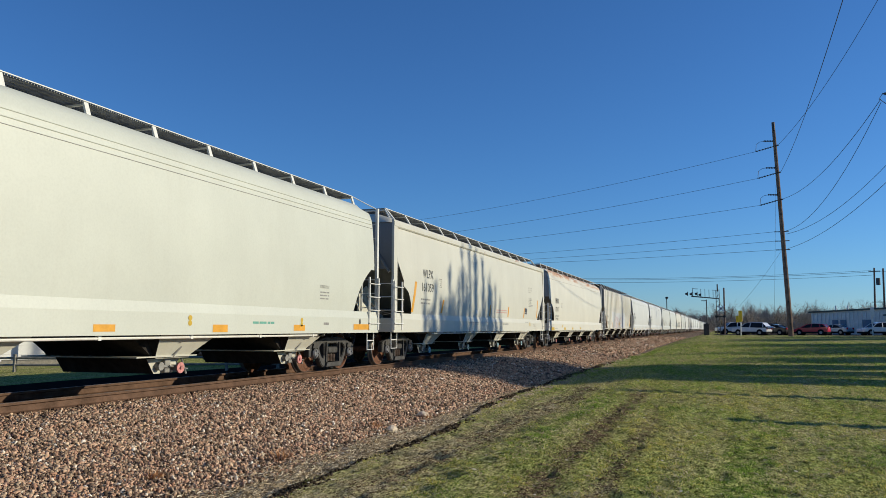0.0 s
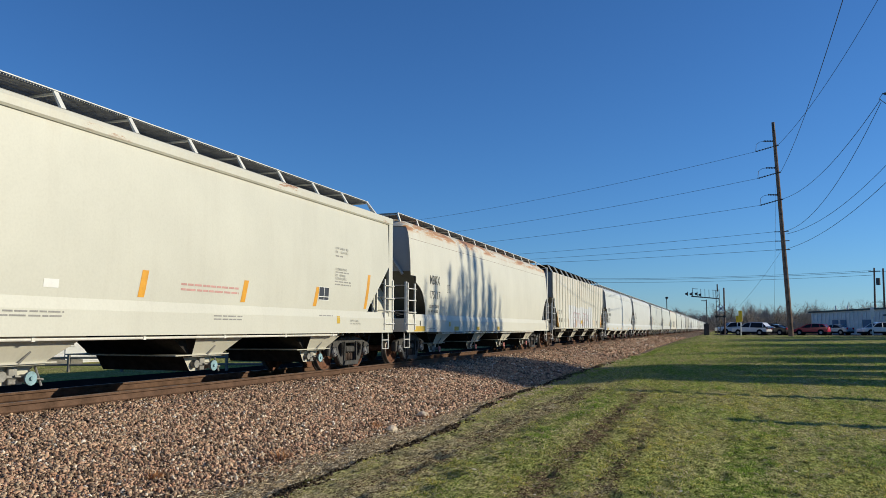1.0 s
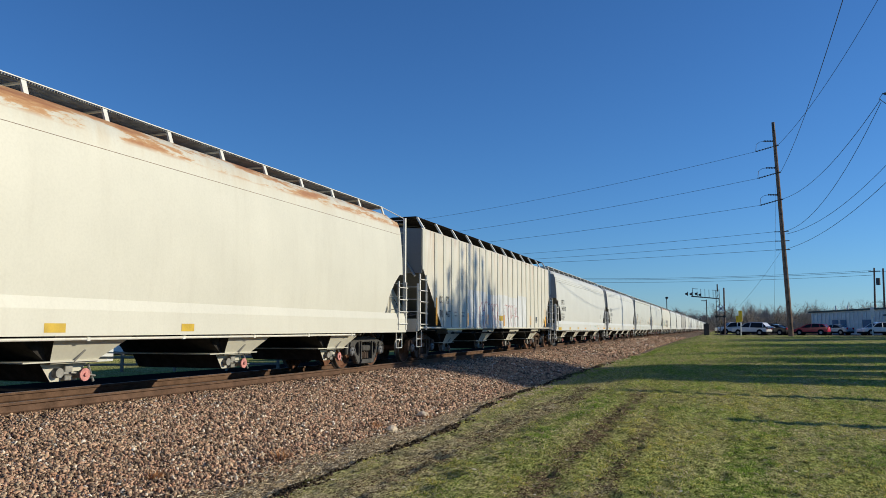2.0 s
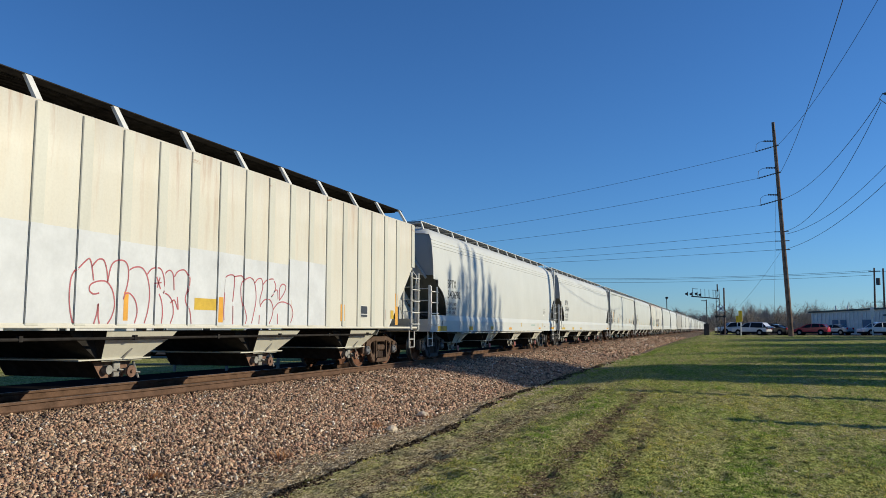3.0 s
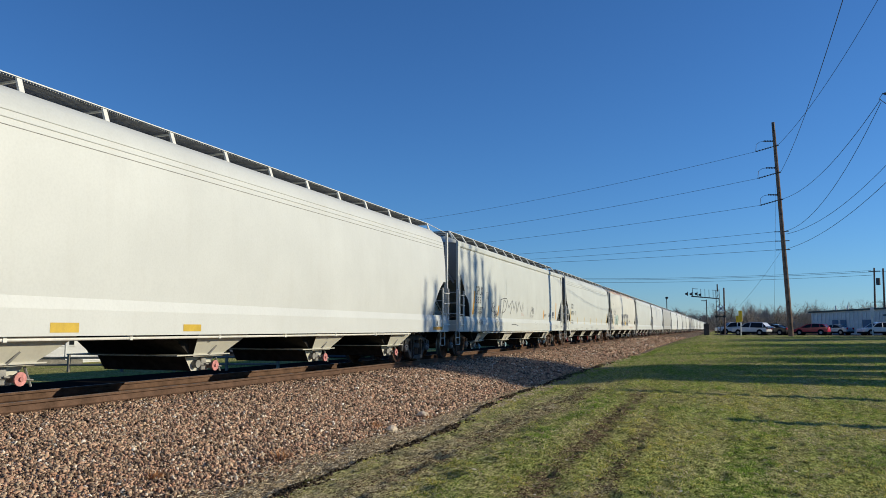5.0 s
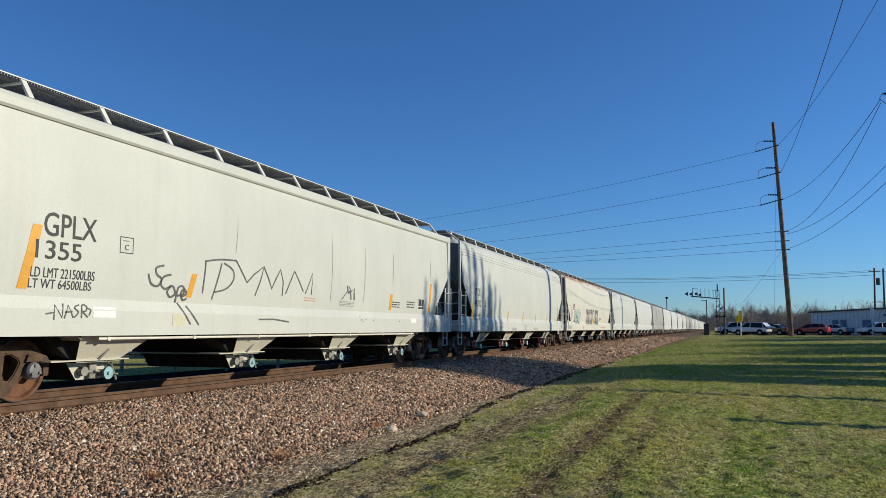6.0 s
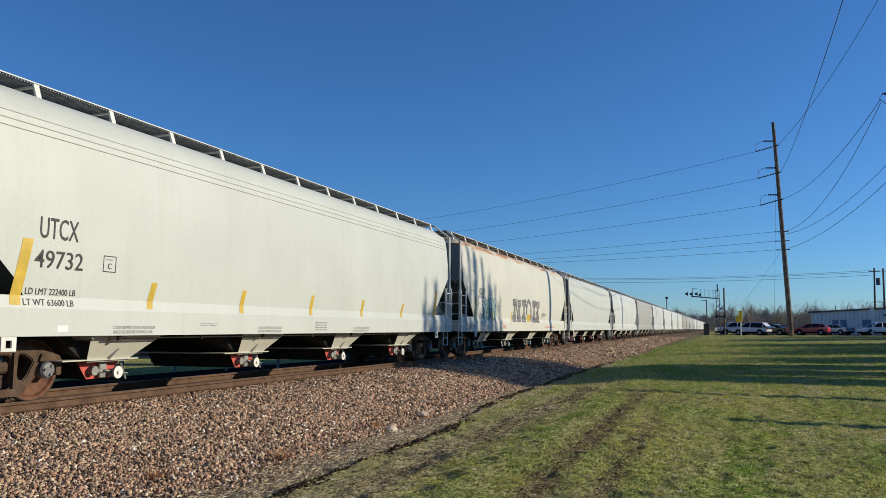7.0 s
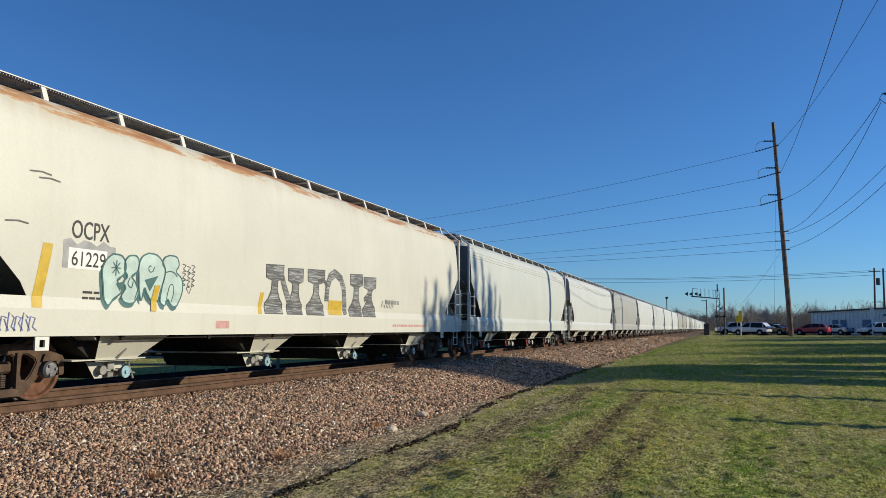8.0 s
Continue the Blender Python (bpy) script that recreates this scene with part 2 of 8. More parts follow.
def rut_at(x, y):
    """How bare the ground is, 0 to 1: two wheel ruts and a broad worn strip along the track."""
    w = 0.13 * noise.noise((y * 0.6, 0, 0))
    k = 0.95 * math.exp(-((x + 1.88 + w) / 0.21) ** 2) * (1 - smooth_step(15, 23, y))
    k += 0.75 * math.exp(-((x + 1.22 + w) / 0.17) ** 2) * (1 - smooth_step(12, 17, y))
    k += 0.78 * math.exp(-((x + 3.60 + w) / 0.58) ** 2) * (1 - smooth_step(18, 27, y))
    return k * min(1.0, max(0.0, 0.72 + 0.9 * noise.noise((x * 1.6, y * 0.8, 4))))


def land(x, y):
    """Ground with its bumps and tufts."""
    z = ground_z(x, y) + 0.025 * noise.noise((x * 0.9, y * 0.9, 0)) + 0.05 * noise.noise((x * 0.2, y * 0.2, 3))
    if -6.0 < x < 6.0 and 3.0 < y < 32:
        k = 1 - smooth_step(24, 32, y)
        bare = rut_at(x, y)
        z += k * (0.034 * noise.noise((x * 3.2, y * 2.2, 1)) + (0.034 + 0.016 * bare) * noise.noise((x * 6.5, y * 5.0, 2)) - 0.030 * bare)
    return z


def toe_x(y):
    """Where the ballast ends on the lawn side."""
    return -5.6 + 0.85 * smooth_step(30, 55, y)


def spread(lo, hi, fine_lo, fine_hi, step, grow):
    vals = [fine_lo]
    while vals[-1] < fine_hi:
        vals.append(vals[-1] + step)
    s = step
    while vals[-1] < hi:
        s *= grow
        vals.append(vals[-1] + s)
    s, v = step, fine_lo
    while v > lo:
        s *= grow
        v -= s
        vals.insert(0, v)
    return vals


def grass_material():
    """Lawn: green tufts over straw and soil, bare wheel ruts along the track, a dirt strip at the ballast."""
    m, t, b = material("lawn_grass", 0.9)
    v = spot(t)
    big = noisy(t, v, 0.35, 6, 0.65)
    along = noisy(t, spot(t, (1.5, 0.13, 1)), 1.3, 6, 0.65)
    blade = noisy(t, spot(t, (30, 11, 30)), 1.35, 4, 0.65)
    clump = noisy(t, v, 5.0, 5, 0.7)
    tuft = noisy(t, spot(t, (1.0, 0.75, 1.0)), 9.0, 3, 0.6)
    green = ramp(t, blade, [(0.36, (0.055, 0.065, 0.016)), (0.50, (0.275, 0.325, 0.075)), (0.64, (0.60, 0.61, 0.20))])
    straw = ramp(t, blade, [(0.36, (0.13, 0.105, 0.045)), (0.50, (0.42, 0.36, 0.17)), (0.64, (0.76, 0.66, 0.35))])
    soil = ramp(t, blade, [(0.36, (0.04, 0.026, 0.016)), (0.52, (0.15, 0.105, 0.065)), (0.68, (0.42, 0.33, 0.20))])
    k = t.nodes.new("ShaderNodeMath")
    k.operation = "ADD"
    t.links.new(ramp(t, big, [(0.42, grey(0)), (0.72, grey(0.6))]), k.inputs[0])
    t.links.new(ramp(t, along, [(0.45, grey(0)), (0.66, grey(0.7))]), k.inputs[1])
    c = mixed(t, k.outputs[0], green, straw)
    c = mixed(t, 1.0, c, ramp(t, tuft, [(0.36, grey(0.42)), (0.56, grey(1.0))]), "MULTIPLY")
    sep = t.nodes.new("ShaderNodeSeparateXYZ")
    t.links.new(v, sep.inputs[0])
    wob = t.nodes.new("ShaderNodeMath")
    wob.operation = "MULTIPLY_ADD"
    wob.inputs[1].default_value = 0.7
    t.links.new(noisy(t, v, 0.8, 4), wob.inputs[0])
    t.links.new(sep.outputs[0], wob.inputs[2])
    worn = ramp(t, blade, [(0.36, (0.10, 0.075, 0.042)), (0.51, (0.36, 0.285, 0.17)), (0.66, (0.74, 0.63, 0.41))])
    for at, wide, most, tone in ((-1.53, 0.40, 1.0, soil), (-0.87, 0.32, 0.8, soil), (-3.25, 0.95, 1.0, worn)):
        off = t.nodes.new("ShaderNodeMath")
        off.operation = "ADD"
        off.inputs[1].default_value = -at
        t.links.new(wob.outputs[0], off.inputs[0])
        dist = t.nodes.new("ShaderNodeMath")
        dist.operation = "ABSOLUTE"
        t.links.new(off.outputs[0], dist.inputs[0])
        band = ramp(t, dist.outputs[0], [(0.0, grey(most)), (wide, grey(0))])
        gate = t.nodes.new("ShaderNodeMath")
        gate.operation = "MULTIPLY"
        t.links.new(band, gate.inputs[0])
        t.links.new(ramp(t, clump, [(0.35, grey(0.15)), (0.62, grey(1))]), gate.inputs[1])
        fade = add(t, "MapRange")
        for key, value in (("From Min", 15.0), ("From Max", 26.0), ("To Min", 1.0), ("To Max", 0.15)):
            fade.inputs[key].default_value = value
        t.links.new(sep.outputs[1], fade.inputs["Value"])
        last = t.nodes.new("ShaderNodeMath")
        last.operation = "MULTIPLY"
        t.links.new(gate.outputs[0], last.inputs[0])
        t.links.new(fade.outputs[0], last.inputs[1])
        c = mixed(t, last.outputs[0], c, tone)
    drift = ramp(t, blade, [(0.36, (0.07, 0.05, 0.034)), (0.50, (0.34, 0.265, 0.175)), (0.64, (0.78, 0.66, 0.46))])
    side = add(t, "MapRange")
    for key, value in (("From Min", -4.15), ("From Max", -4.45), ("To Min", 0.0), ("To Max", 0.9)):
        side.inputs[key].default_value = value
    t.links.new(wob.outputs[0], side.inputs["Value"])
    far_edge = add(t, "MapRange")
    for key, value in (("From Min", -15.0), ("From Max", -13.0), ("To Min", 0.0), ("To Max", 1.0)):
        far_edge.inputs[key].default_value = value
    t.links.new(sep.outputs[0], far_edge.inputs["Value"])
    strip = t.nodes.new("ShaderNodeMath")
    strip.operation = "MULTIPLY"
    t.links.new(side.outputs[0], strip.inputs[0])
    t.links.new(far_edge.outputs[0], strip.inputs[1])
    c = mixed(t, strip.outputs[0], c, drift)
    t.links.new(c, b.inputs["Base Color"])
    bump(t, b, blade, 0.9, 0.05)
    return m


def ballast_material():
    m, t, b = material("ballast_stone", 0.85)
    v = spot(t)
    vor = t.nodes.new("ShaderNodeTexVoronoi")
    vor.inputs["Scale"].default_value = 17
    t.links.new(v, vor.inputs["Vector"])
    sep = t.nodes.new("ShaderNodeSeparateColor")
    t.links.new(vor.outputs["Color"], sep.inputs[0])
    c = ramp(t, sep.outputs[0], [(0.0, (0.09, 0.062, 0.05)), (0.45, (0.25, 0.185, 0.145)), (0.8, (0.40, 0.30, 0.23)), (1.0, (0.62, 0.54, 0.44))])
    # Shade in the gaps between stones, painted as darker cell rims.
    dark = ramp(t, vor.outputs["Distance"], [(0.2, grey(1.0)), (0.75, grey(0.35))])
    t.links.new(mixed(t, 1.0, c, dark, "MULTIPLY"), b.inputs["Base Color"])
    inv = t.nodes.new("ShaderNodeInvert")
    t.links.new(vor.outputs["Distance"], inv.inputs[1])
    bump(t, b, inv.outputs[0], 1.0, 0.06)
    return m


M["grass"] = grass_material()
M["ballast"] = ballast_material()


def build_ground():
    xs = spread(-2600, 2600, -5.9, 4.6, 0.07, 1.11)
    ys = spread(-400, 4200, 5.2, 22, 0.085, 1.045)
    verts, faces = [], []
    for y in ys:
        for x in xs:
            verts.append((x, y, land(x, y) if abs(x) < 60 else ground_z(x, y)))
    w = len(xs)
    for j in range(len(ys) - 1):
        for i in range(w - 1):
            faces.append((j * w + i, j * w + i + 1, j * w + i + 1 + w, j * w + i + w))
    ob = new("ground", raw_mesh("ground", verts, faces, [M["grass"]], smooth=True))
    tagged(ob, "patchy green lawn with straw-coloured wheel ruts beside the track", "lawn", kind="structure")


BED = [(-15.4, -1.1), (-13.4, -0.55), (-12.15, -0.19), (-8.60, -0.185), (-8.20, -0.22)]


def bed_z(x, y):
    """Height of the ballast: level between the shoulders, then a slope down to the lawn."""
    if x >= -8.20:
        toe = toe_x(y)
        k = (x + 8.20) / (toe + 8.20)
        low = ground_z(toe, y) + 0.03
        bend = 0.05 * math.sin(min(1, k) * math.pi)
        return -0.22 + (low + 0.22) * k + bend if k <= 1 else low - 0.35 * (x - toe)
    for (a, za), (b, zb) in zip(BED, BED[1:]):
        if a <= x <= b:
            return za + (zb - za) * (x - a) / (b - a)
    return -9


def build_bed():
    ys = spread(-60, 2200, -2, 70, 0.4, 1.15)
    left = [-15.4, -14.4, -13.4, -12.7, -12.15, -11.4, -10.4, -9.4, -8.9, -8.60, -8.20]
    verts, faces = [], []
    for y in ys:
        toe = toe_x(y) + 0.20 * noise.noise((y * 0.35, 5, 0)) + 0.14 * noise.noise((y * 1.3, 9, 0))
        xs = left + [-8.20 + (toe + 8.20) * k / 9 for k in range(1, 10)] + [toe + 0.35]
        for x in xs:
            inside = -12.2 < x < -8.7
            z = bed_z(x, y) + (0 if inside else 0.03 * noise.noise((x * 1.7, y * 1.1, 7)))
            verts.append((x, y, z))
    w = len(left) + 10
    for j in range(len(ys) - 1):
        for i in range(w - 1):
            faces.append((j * w + i, j * w + i + 1, j * w + i + 1 + w, j * w + i + w))
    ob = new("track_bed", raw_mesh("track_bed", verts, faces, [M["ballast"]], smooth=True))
    tagged(ob, "sloping bed of pinkish grey crushed stone under the track", "ballast", kind="structure")


RAIL_OUTLINE = [(-0.037, 0), (0.037, 0), (0.037, -0.035), (0.010, -0.05), (0.009, -0.135), (0.07, -0.152), (0.07, -0.168),
                (-0.07, -0.168), (-0.07, -0.152), (-0.009, -0.135), (-0.010, -0.05), (-0.037, -0.035)]


def build_track():
    track = thing("railway_track", "rusty steel rails on wooden ties in ballast", "railway track", kind="structure")
    for side in (-1, 1):
        bm = bmesh.new()
        prism(bm, [(TRACK + side * 0.755 + u, v) for u, v in RAIL_OUTLINE], -80, 1500)
        rail = part("rail", bm, M["rail"], track)
        bm = bmesh.new()
        box(bm, TRACK + side * 0.755 - 0.03, TRACK + side * 0.755 + 0.03, -80, 1500, 0.0005, 0.003)
        part("running_surface", bm, M["rail_top"], rail, "polished strip on the rail head")
    bm = bmesh.new()
    box(bm, -1.3, 1.3, -0.11, 0.11, -0.19, 0, bevel=0.012)
    tie = mesh_of("tie", bm, M["tie"])
    bm = bmesh.new()
    box(bm, -0.17, 0.17, -0.09, 0.09, 0, 0.012)
    for u in (-0.10, 0.10):
        box(bm, u - 0.012, u + 0.012, -0.05, -0.026, 0.012, 0.045)
        box(bm, u - 0.012, u + 0.012, 0.026, 0.05, 0.012, 0.045)
    plate = mesh_of("tie_plate", bm, M["rail"])
    for k in range(150):
        t = share("tie", tie, track, pose(TRACK, 1.0 + k * 0.53, -0.181, 0, 0, random.uniform(-0.8, 0.8)))
        share("tie_plate", plate, t, pose(0.755, 0, 0.001))


build_ground()
build_bed()
build_track()


# Near-black strip laid over the far ground, standing for the train's shade.
def build_shade_strip():
    bm = bmesh.new()
    xs = [-21.5, -19.5, -18, -16.5, -15.2, -14.0]
    rows = []
    for j in range(90):
        y = -30 + j * 3.0
        rows.append([bm.verts.new((x + 0.5 * noise.noise((y * 0.2, x, 0)), y, ground_z(x, y) + 0.03 + 0.02 * noise.noise((x, y, 0)))) for x in xs])
    for a, b in zip(rows, rows[1:]):
        for i in range(len(xs) - 1):
            bm.faces.new((a[i], a[i + 1], b[i + 1], b[i]))
    tagged(new("train_shade_strip", mesh_of("train_shade_strip", bm, M["cinder"])), "near-black strip laid in for the train's shade beyond the track", "gravel strip", kind="structure")


build_shade_strip()


# ---- covered hopper cars ----
# Car space: x towards the lawn, y along the track, z up from the rail tops; the car heads towards -y.
WHEEL_R = 0.457
SIDE = [(1.560, 1.36), (1.590, 1.70), (1.610, 2.10), (1.612, 2.60), (1.600, 3.10), (1.570, 3.50), (1.548, 3.75),
        (1.535, 3.86), (1.515, 3.98), (1.45, 4.18), (1.25, 4.36), (0.90, 4.46), (0.45, 4.51), (0.0, 4.53)]


SIDE_CHORD = SIDE[:5] + [(1.588, 3.50), (1.576, 3.75), (1.570, 3.86), (1.562, 3.98), (1.50, 4.16), (1.25, 4.32), (0.90, 4.44), (0.45, 4.50), (0.0, 4.52)]


def side_x(z):
    for (xa, za), (xb, zb) in zip(SIDE, SIDE[1:]):
        if za <= z <= zb:
            return xa + (xb - xa) * (z - za) / max(1e-6, zb - za)
    return SIDE[0][0]


def cut_curve(u, style):
    """Lower edge of the side sheet, u metres in from its end."""
    if style == "ribbed":
        return 1.10 + max(0.0, 1.85 - u) * 1.05 if u < 1.85 else 1.10
    if style == "round":
        if u <= 0.42:
            return 2.66
        if u < 1.30:
            k = (u - 0.42) / 0.88
            return 2.47 - 0.35 * k - 0.52 * k ** 4
        return 1.36
    if style == "rear":
        if u <= 0.30:
            return 2.62
        if u < 1.12:
            k = (u - 0.30) / 0.82
            return 2.56 - 0.62 * k - 0.40 * k ** 4
        return 1.36
    if style == "chord":
        if u <= 0.45:
            return 3.00 - 1.20 * u
        if u < 1.12:
            k = (u - 0.45) / 0.67
            return 2.30 - 0.22 * k - 0.50 * k ** 4
        return 1.36
    if u < 1.18:
        return 2.78 - 0.93 * u
    if u < 1.30:
        return 1.68 - 1.5 * (u - 1.18)
    return 1.36


def body_mesh(length, style, mat):
    """Curved side sheets and roof in one skin, with the openings at the lower corners."""
    half = length / 2
    us = [0, 0.10, 0.20, 0.42, 0.421, 0.45, 0.451, 0.6, 0.8, 0.95, 1.05, 1.119, 1.12, 1.18, 1.181, 1.23, 1.27, 1.299, 1.30, 1.5, 1.7, 1.85, 1.851]
    n_mid = 14
    ys = [-half + u for u in us] + [-half + 1.851 + (length - 3.702) * k / n_mid for k in range(1, n_mid)] + [half - u for u in reversed(us)]
    line = SIDE_CHORD if style == "chord" else SIDE
    prof = [(x, z) for x, z in line] + [(-x, z) for x, z in reversed(line[:-1])]
    if style == "ribbed":
        prof = [(1.58, 1.0), (1.58, 1.6), (1.58, 2.2), (1.58, 2.8), (1.58, 3.4), (1.58, 4.22), (1.5, 4.25), (0.6, 4.37), (0, 4.40)]
        prof = prof + [(-x, z) for x, z in reversed(prof[:-1])]
    bm = bmesh.new()
    rows = []
    for y in ys:
        u = min(y + half, half - y)
        low = cut_curve(max(0, u), {"chord": "cut", "round": "rear"}.get(style, style) if y > 0 else style)
        row = []
        lid = 4.14 + 0.42 * min(1.0, max(0, u) / (0.25 if style == "chord" else 0.55))
        for x, z in prof:
            if style != "ribbed" and z > lid:
                z = lid + 0.15 * (z - lid)
            if z < low and abs(x) > 1.0:
                zz = low
                x = math.copysign(side_x(zz) if style != "ribbed" else 1.58, x)
                z = zz
            row.append(bm.verts.new((x, y, z)))
        rows.append(row)
    for a, b in zip(rows, rows[1:]):
        for k in range(len(prof) - 1):
            q = [a[k], a[k + 1], b[k + 1], b[k]]
            if (q[0].co - q[1].co).length + (q[2].co - q[3].co).length > 1e-5:
                bm.faces.new(q)
    bmesh.ops.remove_doubles(bm, verts=bm.verts, dist=1e-5)
    me = mesh_of("body", bm, mat, smooth=True)
    return me


def seam_bars(length):
    bm = bmesh.new()
    h = length / 2 - 0.02
    for s in (-1, 1):
        x = s * (side_x(3.75) + 0.002)
        tube(bm, (x, -h, 3.75), (x, h, 3.75), 0.007, 5)
    return bm


def roof_ridges(length, q):
    """Low pressed ridges along the roof curve."""
    bm = bmesh.new()
    h = length / 2 - 0.05
    for z in (3.86, 3.97):
        x = q * (side_x(z) - 0.004)
        tube(bm, (x, -h, z), (x, h, z), 0.018, 6)
    return bm


def end_sheet(bm, length, sign, style):
    """Upright end wall over the slope sheet, with its braces."""
    y = sign * (length / 2 - 0.06)
    low = 2.80
    pts = [(x, min(z, 4.14 + 0.12 * (z - 4.14)) if z > 4.14 else z) for x, z in SIDE if z > low]
    top = [(-side_x(low) + 0.02, low)] + [(-x + 0.02, z) for x, z in pts[:-1]] + [(0, 4.18)] + [(x - 0.02, z) for x, z in reversed(pts[:-1])] + [(side_x(low) - 0.02, low)]
    if style == "ribbed":
        top = [(-1.56, low), (-1.56, 4.20), (0, 4.36), (1.56, 4.20), (1.56, low)]
    prism(bm, top, y - 0.015, y + 0.015)


def slope_sheet(bm, length, sign):
    a = sign * (length / 2 - 0.07)
    b = sign * (length / 2 - 2.6)
    vs = []
    for y, z in ((a, 2.90), (b, 0.88)):
        for dz in (0, 0.03):
            vs.append([bm.verts.new((x, y, z + dz)) for x in (-1.54, 1.54)])
    q = vs
    for f in ((q[0][0], q[0][1], q[2][1], q[2][0]), (q[1][0], q[3][0], q[3][1], q[1][1]), (q[0][0], q[1][0], q[1][1], q[0][1]),
              (q[2][0], q[2][1], q[3][1], q[3][0]), (q[0][0], q[2][0], q[3][0], q[1][0]), (q[0][1], q[1][1], q[3][1], q[2][1])):
        bm.faces.new(f)


def make_truck_meshes():
    out = {}
    # cast side frame, drawn as outline in (y, z) with two windows
    for tone in ("truck_grey", "truck_brown"):
        bm = bmesh.new()
        half = [(0.30, 0.845), (0.48, 0.83), (0.78, 0.76), (1.02, 0.70), (1.14, 0.66), (1.18, 0.60), (1.18, 0.37), (1.07, 0.37), (1.05, 0.50), (0.99, 0.585), (0.79, 0.585), (0.73, 0.50),
                (0.70, 0.38), (0.63, 0.27), (0.55, 0.17), (0.46, 0.115), (0.34, 0.095)]
        outline = half + [(-u, v) for u, v in reversed(half)]
        holes = [[(-0.29, 0.66), (-0.24, 0.69), (0.24, 0.69), (0.29, 0.66), (0.30, 0.26), (0.27, 0.225), (-0.27, 0.225), (-0.30, 0.26)]]
        for q in (-1, 1):
            holes.append([(q * 0.43, 0.70), (q * 0.52, 0.69), (q * 0.64, 0.62), (q * 0.66, 0.57), (q * 0.58, 0.42), (q * 0.50, 0.33), (q * 0.44, 0.34), (q * 0.41, 0.42)])
        edges = []
        for loop in [outline] + holes:
            vs = [bm.verts.new((-0.075, u, v)) for u, v in loop]
            edges += [bm.edges.new((vs[k - 1], vs[k])) for k in range(len(vs))]
        bmesh.ops.triangle_fill(bm, use_beauty=True, edges=edges)
        grown = bmesh.ops.extrude_face_region(bm, geom=bm.faces[:])
        bmesh.ops.translate(bm, vec=(0.15, 0, 0), verts=[g for g in grown["geom"] if isinstance(g, bmesh.types.BMVert)])
        bmesh.ops.recalc_face_normals(bm, faces=bm.faces)
        rims = [e for e in bm.edges if len(e.link_faces) == 2 and e.calc_face_angle() > 1.2]
        bmesh.ops.bevel(bm, geom=rims, offset=0.016, segments=2, affect="EDGES")
        # flanges: the thick lower lip under the springs, and ribs beside the bearings
        prism(bm, [(-0.40, 0.12), (0.40, 0.12), (0.34, 0.225), (-0.34, 0.225)], -0.13, 0.13, axis="x")
        for q in (-1, 1):
            rib = [(q * 0.36, 0.72), (q * 0.315, 0.72), (q * 0.315, 0.23), (q * 0.37, 0.23)]
            prism(bm, rib, -0.11, 0.11, axis="x")
            prism(bm, [(q * 0.889 - 0.15, 0.585), (q * 0.889 + 0.15, 0.585), (q * 0.889 + 0.11, 0.69), (q * 0.889 - 0.11, 0.69)], -0.10, 0.115, axis="x")
        out["frame_" + tone] = mesh_of("side_frame", bm, M[tone])
        bm = bmesh.new()
        box(bm, -1.10, 1.10, -0.25, 0.25, 0.44, 0.60, bevel=0.03)
        box(bm, -0.3, 0.3, -0.28, 0.28, 0.60, 0.80, bevel=0.03)
        out["bolster_" + tone] = mesh_of("bolster", bm, M[tone])
    bm = bmesh.new()
    for k in range(6):
        lathe_at(bm, (0, 0, 0.255 + k * 0.03), 0.068, 0.019)
    tube(bm, (0, 0, 0.24), (0, 0, 0.42), 0.045, 8)
    out["spring"] = mesh_of("spring", bm, M["spring"])
    bm = bmesh.new()
    for s in (-1, 1):
        prof = [(0.10, s * 0.66), (0.12, s * 0.70), (0.36, s * 0.70), (0.40, s * 0.675), (0.485, s * 0.675), (0.482, s * 0.705), (WHEEL_R, s * 0.715), (WHEEL_R - 0.004, s * 0.81), (0.44, s * 0.815),
                (0.40, s * 0.812), (0.375, s * 0.775), (0.20, s * 0.745), (0.13, s * 0.80), (0.10, s * 0.81)]
        if s < 0:
            prof = prof[::-1]
        lathe(bm, prof, 40)
    for f in bm.faces:
        r = max(math.hypot(v.co.y, v.co.z) for v in f.verts)
        low = min(math.hypot(v.co.y, v.co.z) for v in f.verts)
        if low > 0.435:
            f.material_index = 1
    lathe(bm, [(0.085, -1.0), (0.085, 1.0)], 14)
    out["wheelset"] = mesh_of("wheelset", bm, [M["wheel"], M["wheel_rim"]], smooth=False)
    for s in (-1, 1):
        bm = bmesh.new()
        prof = [(0.115, s * 0.98), (0.125, s * 1.0), (0.125, s * 1.10), (0.10, s * 1.13), (0.05, s * 1.135)]
        lathe(bm, prof if s > 0 else prof[::-1], 18)
        for k in range(3):
            a = k * 2 * math.pi / 3
            tube(bm, (s * 1.125, 0.072 * math.cos(a), 0.072 * math.sin(a)), (s * 1.155, 0.072 * math.cos(a), 0.072 * math.sin(a)), 0.022, 6)
        out["bearing", s] = mesh_of("bearing_cap", bm, M["cap"])
    return out


def lathe_at(bm, c, r, h, n=10):
    a = Vector(c)
    tube(bm, a - Vector((0, 0, h / 2)), a + Vector((0, 0, h / 2)), r, n)


TRUCK = make_truck_meshes()


